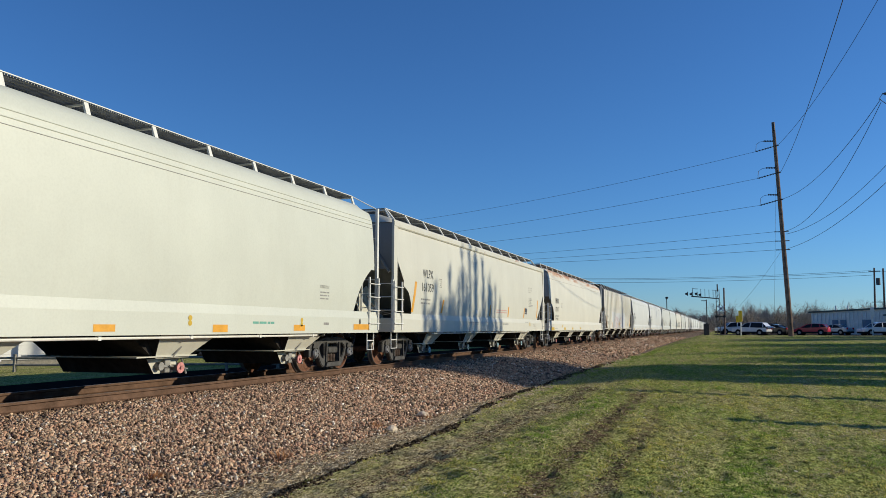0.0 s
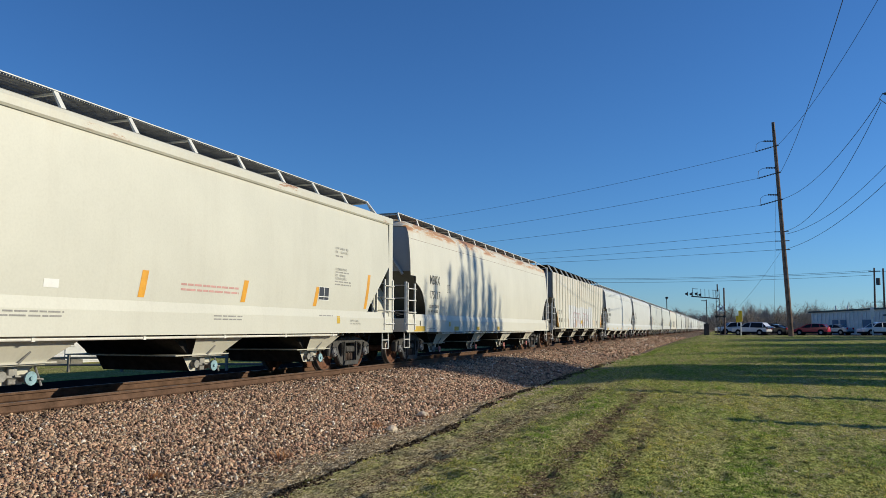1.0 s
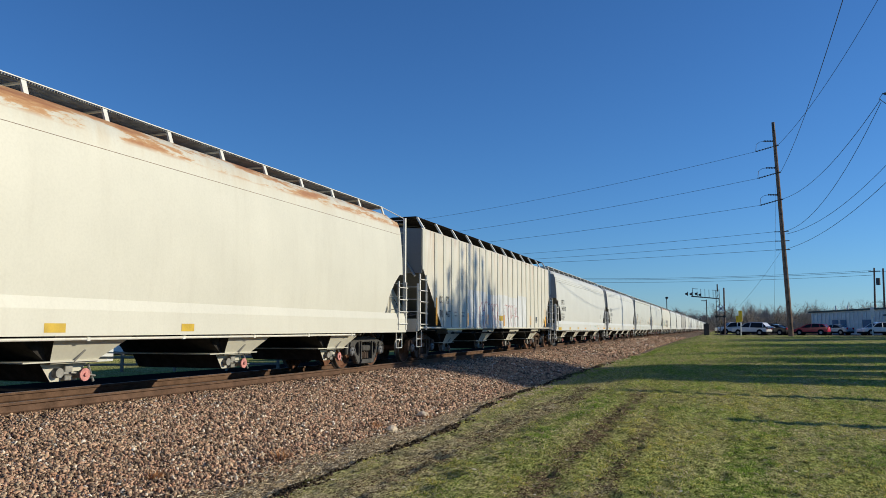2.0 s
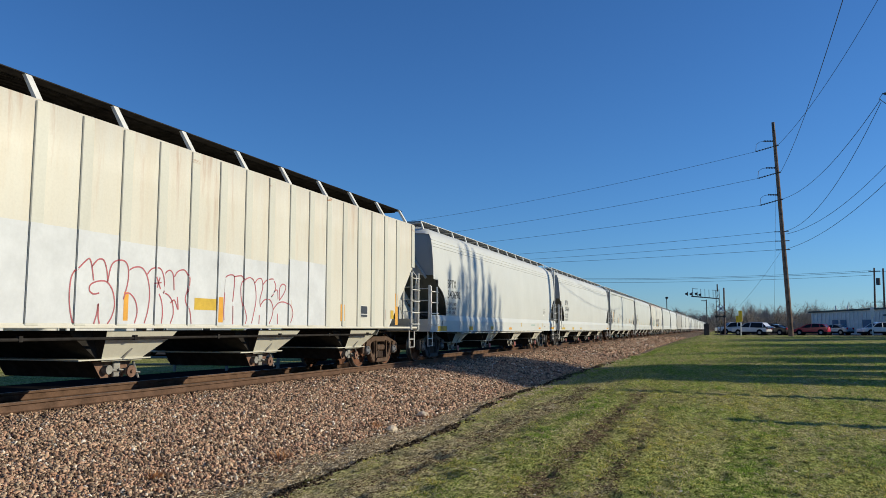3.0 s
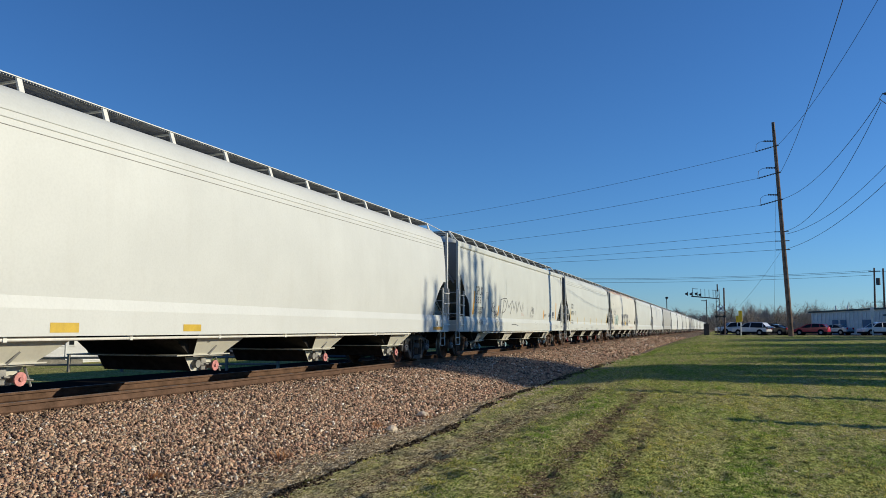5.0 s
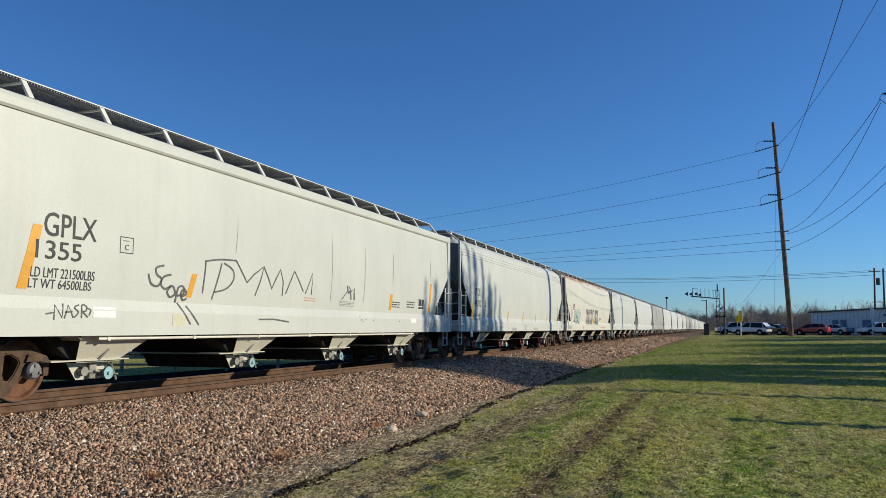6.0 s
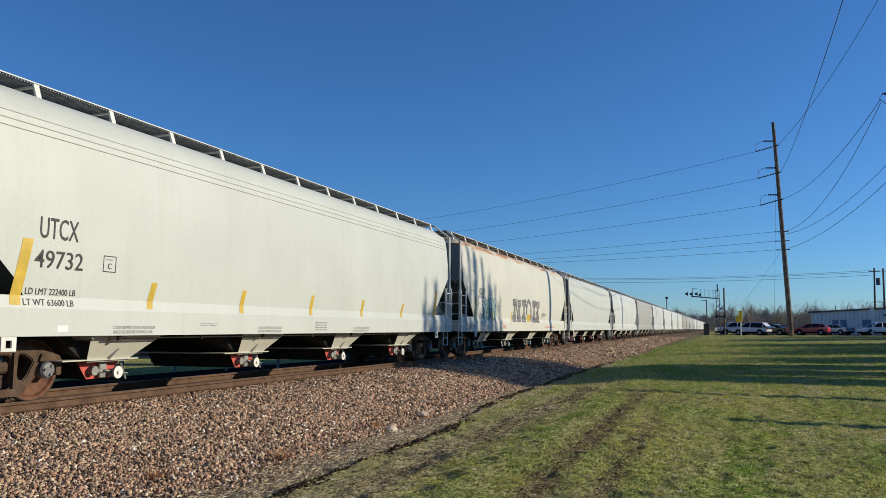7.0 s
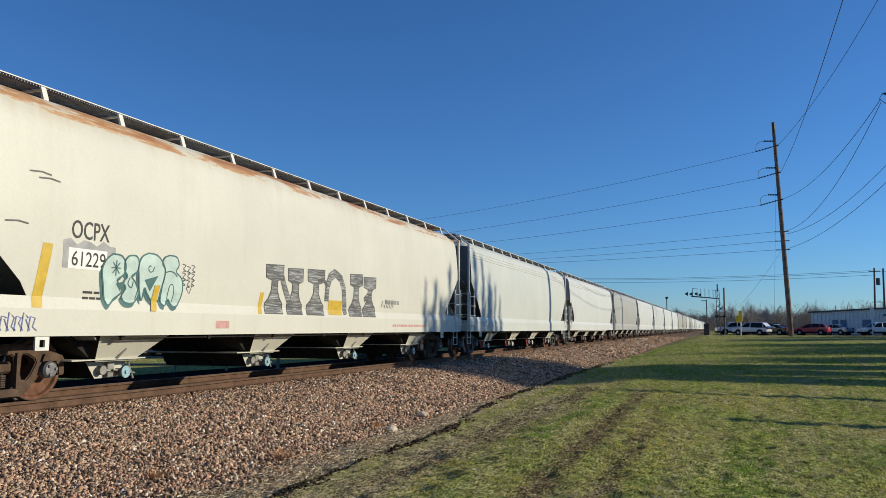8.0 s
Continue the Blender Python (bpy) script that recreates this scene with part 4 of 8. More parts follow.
def crimson_outline(car):
    """Two runs of tall swelling letter shapes drawn in a thin red line."""
    stroke(car, flow([(-3.47, 1.14), (-3.53, 1.35), (-3.55, 1.59), (-3.52, 1.82), (-3.40, 1.96), (-3.24, 2.09), (-3.17, 2.03), (-3.11, 1.77)]), 0.024, "crimson", lift=0.012)
    stroke(car, flow([(-3.15, 1.98), (-3.04, 2.09), (-2.93, 2.09), (-2.86, 1.95), (-2.83, 1.77)]), 0.024, "crimson", lift=0.012)
    stroke(car, flow([(-2.99, 1.59), (-3.10, 1.57), (-3.18, 1.62), (-3.16, 1.71), (-3.00, 1.77), (-2.84, 1.76), (-2.72, 1.63), (-2.67, 1.42), (-2.72, 1.24), (-2.80, 1.13)]), 0.024, "crimson", lift=0.012)
    stroke(car, flow([(-2.83, 1.77), (-2.77, 2.02), (-2.65, 2.11), (-2.51, 2.10), (-2.44, 1.99), (-2.44, 1.78), (-2.52, 1.51)]), 0.024, "crimson", lift=0.012)
    stroke(car, flow([(-3.07, 1.13), (-3.02, 1.28), (-3.00, 1.43), (-2.99, 1.24), (-2.96, 1.13)]), 0.024, "crimson", lift=0.012)
    stroke(car, flow([(-2.43, 1.95), (-2.28, 2.03), (-2.10, 2.03), (-1.97, 1.88), (-1.91, 1.62), (-1.94, 1.35), (-2.01, 1.14)]), 0.024, "crimson", lift=0.012)
    stroke(car, flow([(-2.48, 1.60), (-2.36, 1.61), (-2.23, 1.50), (-2.18, 1.32), (-2.23, 1.14)]), 0.024, "crimson", lift=0.012)
    stroke(car, flow([(-1.98, 1.94), (-1.87, 2.04), (-1.71, 2.05), (-1.62, 1.92), (-1.59, 1.71), (-1.62, 1.65)]), 0.024, "crimson", lift=0.012)
    stroke(car, flow([(-1.72, 1.63), (-1.65, 1.50), (-1.62, 1.31), (-1.64, 1.14)]), 0.024, "crimson", lift=0.012)
    stroke(car, flow([(-1.59, 1.92), (-1.52, 2.01), (-1.43, 2.04), (-1.35, 1.96), (-1.32, 1.71)]), 0.024, "crimson", lift=0.012)
    stroke(car, flow([(-1.32, 1.94), (-1.23, 2.04), (-1.06, 2.07), (-0.95, 1.94), (-0.97, 1.74), (-1.02, 1.56), (-0.92, 1.35), (-0.88, 1.14)]), 0.024, "crimson", lift=0.012)
    stroke(car, flow([(-1.62, 1.65), (-1.48, 1.63), (-1.36, 1.52), (-1.32, 1.31), (-1.39, 1.14)]), 0.024, "crimson", lift=0.012)
    stroke(car, flow([(-1.40, 1.49), (-1.30, 1.54), (-1.20, 1.38), (-1.23, 1.60)]), 0.024, "crimson", lift=0.012)
    stroke(car, flow([(0.08, 1.15), (0.05, 1.39), (0.08, 1.92), (0.13, 2.03), (0.30, 2.08), (0.40, 2.01), (0.36, 1.57)]), 0.024, "crimson", lift=0.012)
    stroke(car, flow([(0.37, 1.49), (0.38, 1.14)]), 0.024, "crimson", lift=0.012)
    stroke(car, flow([(0.38, 2.05), (0.63, 2.08), (0.71, 2.00)]), 0.024, "crimson", lift=0.012)
    stroke(car, flow([(0.75, 1.15), (0.78, 1.30), (0.64, 1.62), (0.62, 1.90), (0.75, 2.03), (0.94, 2.06), (1.08, 1.96), (1.14, 1.64), (1.05, 1.30), (1.00, 1.16)]), 0.024, "crimson", lift=0.012)
    stroke(car, flow([(1.08, 1.96), (1.18, 2.05), (1.32, 2.06), (1.37, 1.90), (1.28, 1.65), (1.30, 1.49)]), 0.024, "crimson", lift=0.012)
    stroke(car, flow([(1.37, 1.95), (1.51, 2.05), (1.72, 2.08), (1.85, 1.96), (1.81, 1.83), (1.65, 1.71), (1.90, 1.87), (1.95, 1.67)]), 0.024, "crimson", lift=0.012)
    stroke(car, flow([(1.30, 1.53), (1.44, 1.64), (1.61, 1.64), (1.72, 1.49), (1.69, 1.31), (1.59, 1.16)]), 0.024, "crimson", lift=0.012)
    stroke(car, flow([(2.00, 1.67), (2.01, 1.91), (2.12, 2.00), (2.25, 1.95), (2.17, 1.80), (2.00, 1.65)]), 0.024, "crimson", lift=0.012)
    stroke(car, flow([(1.77, 1.45), (1.96, 1.59), (2.20, 1.62), (2.43, 1.54), (2.51, 1.37), (2.42, 1.18)]), 0.024, "crimson", lift=0.012)
    stroke(car, flow([(1.94, 1.37), (1.95, 1.15)]), 0.024, "crimson", lift=0.012)
    stroke(car, flow([(1.27, 1.33), (1.26, 1.15)]), 0.024, "crimson", lift=0.012)
    stroke(car, flow([(-1.79, 1.91), (-1.69, 1.71)]), 0.024, "crimson", lift=0.012)
    stroke(car, flow([(-1.81, 1.80), (-1.67, 1.82)]), 0.024, "crimson", lift=0.012)
    stroke(car, flow([(-1.77, 1.73), (-1.71, 1.90)]), 0.024, "crimson", lift=0.012)


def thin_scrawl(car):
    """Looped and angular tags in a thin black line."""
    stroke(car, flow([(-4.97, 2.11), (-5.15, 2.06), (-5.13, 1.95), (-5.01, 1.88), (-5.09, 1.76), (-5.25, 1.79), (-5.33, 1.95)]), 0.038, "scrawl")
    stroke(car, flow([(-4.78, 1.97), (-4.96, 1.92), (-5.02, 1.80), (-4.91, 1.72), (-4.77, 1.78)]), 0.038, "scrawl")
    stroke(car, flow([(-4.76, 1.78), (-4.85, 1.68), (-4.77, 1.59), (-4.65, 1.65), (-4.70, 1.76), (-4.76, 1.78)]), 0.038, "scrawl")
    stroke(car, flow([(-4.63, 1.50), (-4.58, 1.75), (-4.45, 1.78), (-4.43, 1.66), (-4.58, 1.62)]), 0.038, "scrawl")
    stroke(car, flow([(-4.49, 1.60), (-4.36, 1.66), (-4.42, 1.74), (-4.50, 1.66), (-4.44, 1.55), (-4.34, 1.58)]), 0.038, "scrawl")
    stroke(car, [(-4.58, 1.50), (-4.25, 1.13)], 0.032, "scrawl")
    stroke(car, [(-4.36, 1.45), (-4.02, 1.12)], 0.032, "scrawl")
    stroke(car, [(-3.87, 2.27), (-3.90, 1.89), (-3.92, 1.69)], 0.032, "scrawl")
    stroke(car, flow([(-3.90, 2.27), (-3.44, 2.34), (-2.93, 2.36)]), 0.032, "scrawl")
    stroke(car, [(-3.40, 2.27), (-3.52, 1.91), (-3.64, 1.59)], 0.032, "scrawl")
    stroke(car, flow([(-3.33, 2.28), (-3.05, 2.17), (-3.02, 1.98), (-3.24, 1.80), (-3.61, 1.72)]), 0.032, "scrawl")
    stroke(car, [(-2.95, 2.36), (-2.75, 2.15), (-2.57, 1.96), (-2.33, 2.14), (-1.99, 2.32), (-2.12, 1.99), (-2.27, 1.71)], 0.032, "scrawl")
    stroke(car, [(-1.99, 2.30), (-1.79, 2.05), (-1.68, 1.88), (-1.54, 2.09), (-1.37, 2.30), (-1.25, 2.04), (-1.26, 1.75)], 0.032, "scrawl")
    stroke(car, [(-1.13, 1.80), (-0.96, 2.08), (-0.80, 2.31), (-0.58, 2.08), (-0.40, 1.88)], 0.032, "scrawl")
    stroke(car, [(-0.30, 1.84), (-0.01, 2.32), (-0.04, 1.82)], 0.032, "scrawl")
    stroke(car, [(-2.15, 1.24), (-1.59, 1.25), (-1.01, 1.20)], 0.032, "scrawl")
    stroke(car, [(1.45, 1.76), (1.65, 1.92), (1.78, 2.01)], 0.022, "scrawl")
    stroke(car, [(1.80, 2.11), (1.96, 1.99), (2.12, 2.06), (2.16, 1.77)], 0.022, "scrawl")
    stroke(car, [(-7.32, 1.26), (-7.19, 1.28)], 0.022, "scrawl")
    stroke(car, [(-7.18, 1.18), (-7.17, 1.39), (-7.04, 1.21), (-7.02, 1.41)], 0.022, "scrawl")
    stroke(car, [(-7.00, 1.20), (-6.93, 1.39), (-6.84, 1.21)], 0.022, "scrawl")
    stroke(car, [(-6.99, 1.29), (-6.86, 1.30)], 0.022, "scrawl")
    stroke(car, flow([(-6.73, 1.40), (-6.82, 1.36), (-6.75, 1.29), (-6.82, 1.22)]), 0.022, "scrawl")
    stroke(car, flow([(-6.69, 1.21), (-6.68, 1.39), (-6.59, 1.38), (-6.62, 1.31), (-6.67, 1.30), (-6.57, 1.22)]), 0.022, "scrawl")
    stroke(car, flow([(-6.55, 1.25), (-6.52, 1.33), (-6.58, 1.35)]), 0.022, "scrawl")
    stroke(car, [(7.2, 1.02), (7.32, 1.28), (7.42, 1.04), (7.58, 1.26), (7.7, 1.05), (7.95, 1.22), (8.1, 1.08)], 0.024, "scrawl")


def roof_scratches(car):
    for y, z in ((-8.35, 3.20), (-8.20, 3.13), (-8.70, 2.47)):
        stroke(car, [(y, z), (y + 0.20, z + 0.02), (y + 0.36, z)], 0.022, "scrawl")
    for k in range(10):
        b = -9.25 + 0.11 * k
        stroke(car, [(b, 1.02), (b + 0.03, 1.27 - 0.05 * (k % 2)), (b + 0.11, 1.20), (b + 0.07, 1.08 + 0.05 * (k % 3)), (b + 0.14, 1.03)], 0.016, "violet")


def marks_first(car):
    patch(car, -0.2, 0.24, 1.01, 1.12, "orange")
    patch(car, 2.64, 3.09, 0.99, 1.13, "orange")
    patch(car, 5.46, 5.94, 1.01, 1.14, "orange")
    patch(car, 8.34, 9.27, 1.03, 1.17, "orange")
    lines_mark(car, 3.91, 4.71, 1.12, 1.23, 1, "green_mark")
    lines_mark(car, 6.63, 7.08, 1.72, 1.94, 3, "faded")
    text_mark(car, "EXTERIOR PAINT", 6.61, 7.05, 2.0, 2.07, "faded")
    oval_mark(car, 8.7, 1.23)
    patch(car, 6.79, 7.04, 1.14, 1.2, "faded")
    for y in (2.0, 5.8):
        round_sticker(car, y, 1.20)


def marks_tall_orange(car):
    end_mark(car, "WLPX", -0.45, 0.35, 3.74, 3.92, -9.524)
    end_mark(car, "161059", -0.50, 0.50, 3.50, 3.67, -9.524)
    text_mark(car, "WLPX", -7.58, -6.68, 2.65, 2.92, "black")
    text_mark(car, "161059", -7.65, -6.64, 2.22, 2.49, "black")
    lines_mark(car, -7.73, -6.9, 1.79, 2.03, 2, "faded")
    plate_mark(car, -6.15, -5.87, 2.42, 2.7)
    slash(car, -8.15, 2.49, -8.41, 1.55, 0.16, "orange")
    slash(car, -5.66, 2.02, -5.84, 1.57, 0.14, "orange")
    slash(car, -0.09, 2.0, -0.16, 1.56, 0.15, "orange")
    slash(car, 2.72, 2.0, 2.63, 1.57, 0.15, "orange")
    slash(car, 5.56, 2.02, 5.44, 1.57, 0.15, "orange")
    slash(car, 8.28, 2.47, 8.09, 1.57, 0.15, "orange")
    patch(car, 5.62, 6.08, 1.73, 2.02, "panel")
    patch(car, -2.06, -1.8, 1.63, 1.75, "white")
    lines_mark(car, 0.79, 2.49, 1.69, 1.87, 2, "red_mark")
    text_mark(car, "EXW 10-8 H   8-3", 6.39, 7.05, 2.98, 3.04, "faded")
    text_mark(car, "EW     8-2 H 15-2", 6.39, 7.05, 2.89, 2.95, "faded")
    lines_mark(car, 6.39, 6.80, 2.78, 2.86, 1, "faded")
    text_mark(car, "EXTERIOR PAINT", 6.39, 6.98, 2.47, 2.53, "faded")
    lines_mark(car, 6.39, 7.10, 2.39, 2.46, 1, "faded")
    text_mark(car, "PLT   442 04/16", 6.39, 6.90, 2.32, 2.38, "faded")
    text_mark(car, "INTERIOR LINING", 6.39, 6.96, 2.24, 2.30, "faded")
    lines_mark(car, 6.36, 7.22, 2.09, 2.23, 2, "faded")
    lines_mark(car, 5.63, 6.30, 1.33, 1.39, 1, "faded")
    lines_mark(car, -3.0, -1.7, 1.20, 1.32, 2, "faded")
    lines_mark(car, 1.7, 2.6, 1.20, 1.32, 2, "faded")
    text_mark(car, "1/4\" ADJ BLOCK", 7.18, 7.78, 1.15, 1.20, "faded")
    patch(car, 6.49, 6.64, 1.18, 1.36, "yellow")
    text_mark(car, "EMPTY LOAD", 7.18, 7.65, 1.22, 1.28, "faded")


def marks_rusty_top(car):
    end_mark(car, "MBKX", -0.35, 0.45, 3.86, 4.04, -9.527)
    end_mark(car, "175117", -0.45, 0.65, 3.60, 3.78, -9.527)
    text_mark(car, "MBKX", -7.94, -7.01, 2.48, 2.77, "black")
    text_mark(car, "175117", -7.94, -6.99, 2.02, 2.27, "black")
    text_mark(car, "LD LMT 220500", -7.96, -7.08, 1.72, 1.82, "black")
    text_mark(car, "LT WT 65500", -8.01, -7.14, 1.57, 1.66, "black")
    plate_mark(car, -6.31, -6.04, 2.27, 2.54)
    patch(car, -9.28, -8.36, 0.97, 1.13, "yellow")
    patch(car, -5.57, -5.1, 0.99, 1.13, "yellow")
    patch(car, -3.01, -2.64, 1.0, 1.13, "yellow")
    patch(car, -0.16, 0.18, 1.01, 1.14, "yellow")
    patch(car, -6.12, -5.97, 1.13, 1.28, "yellow")
    oval_mark(car, -8.78, 1.22)
    lines_mark(car, -8.18, -7.45, 1.03, 1.08, 1, "faded")


def marks_ribbed(car):
    RIBBED[0] = True
    text_mark(car, "OC", -7.96, -7.67, 1.9, 2.14, "black")
    text_mark(car, "PX", -7.31, -7.02, 1.9, 2.15, "black")
    text_mark(car, "70", -7.93, -7.64, 1.43, 1.67, "black")
    text_mark(car, "467", -7.34, -6.86, 1.44, 1.67, "black")
    patch(car, -8.38, -8.23, 1.16, 2.07, "orange")
    patch(car, -5.05, -4.93, 1.17, 1.63, "orange")
    patch(car, -2.51, -2.41, 1.18, 1.63, "orange")
    patch(car, -0.11, 0.03, 1.17, 1.64, "orange")
    patch(car, 2.44, 2.58, 1.22, 1.67, "orange")
    patch(car, 4.78, 4.95, 1.24, 1.65, "orange")
    patch(car, -0.81, -0.14, 1.39, 1.6, "yellow")
    for y0, y1, top in ((-4.98, -2.64, 2.50), (-2.64, -0.97, 2.42), (-0.97, 0.68, 2.48), (0.68, 2.34, 2.43), (2.34, 4.0, 2.56)):
        patch(car, y0, y1, 1.13, top, "overpaint")
    lines_mark(car, -6.44, -6.12, 1.45, 1.68, 2, "faded")
    lines_mark(car, -5.66, -5.32, 1.45, 1.69, 2, "faded")
    patch(car, 5.85, 6.29, 1.36, 1.64, "panel")
    patch(car, 7.4, 7.58, 1.3, 1.59, "red_mark")
    patch(car, 7.8, 8.01, 1.33, 1.57, "yellow")
    patch(car, 8.12, 8.25, 1.16, 2.06, "orange")
    crimson_outline(car)
    RIBBED[0] = False


def marks_white_a(car):
    end_mark(car, "BPTX", -0.35, 0.45, 3.86, 4.04, -9.502)
    end_mark(car, "543690", -0.45, 0.65, 3.60, 3.78, -9.502)
    text_mark(car, "BPTX", -8.17, -7.29, 2.45, 2.73, "black")
    text_mark(car, "543690", -8.18, -6.87, 2.09, 2.36, "black")
    text_mark(car, "LD LMT 219800", -8.24, -7.24, 1.85, 1.95, "black")
    text_mark(car, "LT WT 66200", -8.23, -7.23, 1.7, 1.8, "black")
    text_mark(car, "CU FT 6260", -8.3, -7.31, 1.55, 1.66, "black")
    patch(car, -9.21, -8.28, 0.98, 1.14, "yellow")
    patch(car, -5.82, -5.39, 1.0, 1.14, "yellow")
    patch(car, -3.03, -2.63, 1.02, 1.15, "yellow")
    oval_mark(car, -8.74, 1.23)
    lines_mark(car, 3.96, 4.77, 1.18, 1.28, 1, "green_mark")
    patch(car, 5.54, 5.99, 1.03, 1.12, "orange")
    patch(car, 8.34, 9.24, 1.03, 1.14, "orange")
    patch(car, -0.2, 0.26, 1.02, 1.11, "orange")
    text_mark(car, "EXTERIOR PAINT", 6.69, 7.15, 2.02, 2.08, "faded")
    lines_mark(car, 6.69, 7.25, 1.80, 2.00, 3, "faded")
    patch(car, 6.75, 6.98, 1.70, 1.77, "white")
    for y in (1.98, 5.4, 6.5):
        round_sticker(car, y, 1.24)
    patch(car, 6.83, 7.07, 1.14, 1.19, "faded")
    oval_mark(car, 8.75, 1.24)


def marks_white_b(car):
    end_mark(car, "BPTX", -0.35, 0.45, 3.86, 4.04, -9.947)
    end_mark(car, "543641", -0.45, 0.65, 3.60, 3.78, -9.947)
    text_mark(car, "BPTX", -8.42, -7.6, 2.47, 2.74, "black")
    text_mark(car, "543641", -8.44, -7.26, 2.1, 2.36, "black")
    text_mark(car, "LD LMT 219800", -8.51, -7.57, 1.85, 1.96, "black")
    text_mark(car, "LT WT 66200", -8.53, -7.56, 1.69, 1.8, "black")
    text_mark(car, "CU FT 6260", -8.59, -7.63, 1.53, 1.64, "black")
    patch(car, -9.52, -8.59, 1.01, 1.13, "yellow")
    patch(car, -6.21, -5.7, 1.0, 1.14, "yellow")
    patch(car, -3.41, -2.93, 1.01, 1.13, "yellow")
    oval_mark(car, -9.02, 1.21)
    patch(car, 8.8, 9.67, 1.02, 1.12, "orange")
    oval_mark(car, 9.16, 1.22)


def marks_scrawled(car):
    end_mark(car, "GPLX", 0.30, 1.15, 3.40, 3.57, -9.154)
    end_mark(car, "1355", 0.38, 1.10, 3.15, 3.32, -9.154)
    text_mark(car, "GPLX", -7.42, -6.47, 2.34, 2.68, "black")
    text_mark(car, "1355", -7.54, -6.74, 2.02, 2.28, "black")
    text_mark(car, "LD LMT 221500LBS", -7.59, -6.46, 1.76, 1.9, "black")
    text_mark(car, "LT WT 64500LBS", -7.61, -6.51, 1.61, 1.74, "black")
    plate_mark(car, -5.99, -5.7, 2.23, 2.49)
    slash(car, -7.52, 2.48, -7.71, 1.59, 0.16, "orange")
    slash(car, -4.16, 2.02, -4.29, 1.6, 0.14, "orange")
    patch(car, -6.47, -6.02, 1.22, 1.38, "white")
    slash(car, 4.47, 2.02, 4.39, 1.58, 0.17, "orange")
    slash(car, 7.57, 2.49, 7.44, 1.58, 0.15, "orange")
    patch(car, 6.53, 6.97, 1.66, 1.96, "panel")
    lines_mark(car, 4.51, 5.08, 1.64, 1.84, 3, "black")
    lines_mark(car, 5.6, 6.22, 1.66, 1.88, 3, "black")
    patch(car, 5.86, 6.31, 1.22, 1.36, "white")
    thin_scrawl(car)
    for y, top, low in ((0.95, 3.24, 1.69), (2.75, 3.30, 1.76), (4.60, 3.18, 2.30), (7.57, 3.42, 2.55), (-2.9, 3.3, 2.5)):
        stroke(car, [(y, top), (y - 0.01, 0.5 * (top + low)), (y - 0.07, low)], 0.022, "weld_shade", "weld_line")
    stroke(car, flow([(1.72, 2.12), (1.80, 1.95), (1.90, 1.98), (1.96, 1.78)]), 0.05, "scrawl")
    stroke(car, flow([(2.14, 2.08), (2.10, 1.95), (2.12, 1.78)]), 0.04, "grey_spray")
    lines_mark(car, -0.35, 0.18, 1.66, 1.77, 2, "red_mark")
    lines_mark(car, 1.35, 2.15, 1.60, 1.74, 4, "faded")
    patch(car, -4.72, -4.38, 1.10, 1.30, "yellow_haze")
    for y, z in ((2.45, 1.36), (2.52, 1.28), (2.62, 1.24), (2.80, 1.30), (3.25, 1.27), (5.0, 1.26)):
        laid("paint_chip", [[(y + 0.025 * math.cos(a), z + 0.022 * math.sin(a)) for a in (0.2, 1.1, 2.3, 3.3, 4.4, 5.5)]], "scrawl", car)


def marks_yellow_ticked(car):
    text_mark(car, "UTCX", -7.62, -6.95, 2.3, 2.6, "black")
    text_mark(car, "49732", -7.68, -6.84, 1.89, 2.14, "black")
    plate_mark(car, -6.45, -6.19, 1.91, 2.16)
    text_mark(car, "LD LMT 222400 LB", -7.78, -6.93, 1.52, 1.61, "black")
    text_mark(car, "LT WT 63600 LB", -7.82, -6.97, 1.37, 1.46, "black")
    slash(car, -7.8, 2.27, -7.95, 1.37, 0.17, "yellow")
    slash(car, -5.3, 1.81, -5.41, 1.37, 0.13, "yellow")
    slash(car, -2.76, 1.8, -2.87, 1.35, 0.13, "yellow")
    slash(car, -0.08, 1.81, -0.19, 1.36, 0.13, "yellow")
    slash(car, 2.55, 1.8, 2.42, 1.36, 0.13, "yellow")
    slash(car, 5.2, 1.78, 5.03, 1.38, 0.13, "yellow")
    text_mark(car, "CLOSE HOPPER GATES AND ROOF", -6.21, -5.28, 1.05, 1.1, "faded")
    text_mark(car, "HATCHES BEFORE MOVING CAR", -6.2, -5.34, 0.98, 1.03, "faded")
    for y in (-2.30, 1.95):
        text_mark(car, "CLOSE HOPPER GATES AND ROOF", y, y + 0.9, 1.05, 1.1, "faded")
        text_mark(car, "HATCHES BEFORE MOVING CAR", y, y + 0.86, 0.98, 1.03, "faded")
    lines_mark(car, 0.0, 0.55, 1.0, 1.22, 4, "faded")
    lines_mark(car, -4.12, -3.63, 1.1, 1.16, 2, "faded")
    patch(car, -7.25, -7.07, 1.01, 1.1, "white")
    slash(car, 7.93, 2.26, 7.74, 1.36, 0.17, "yellow")
    patch(car, 8.17, 8.33, 1.0, 1.11, "red_mark")
    lines_mark(car, 7.04, 7.47, 1.46, 1.57, 2, "faded")


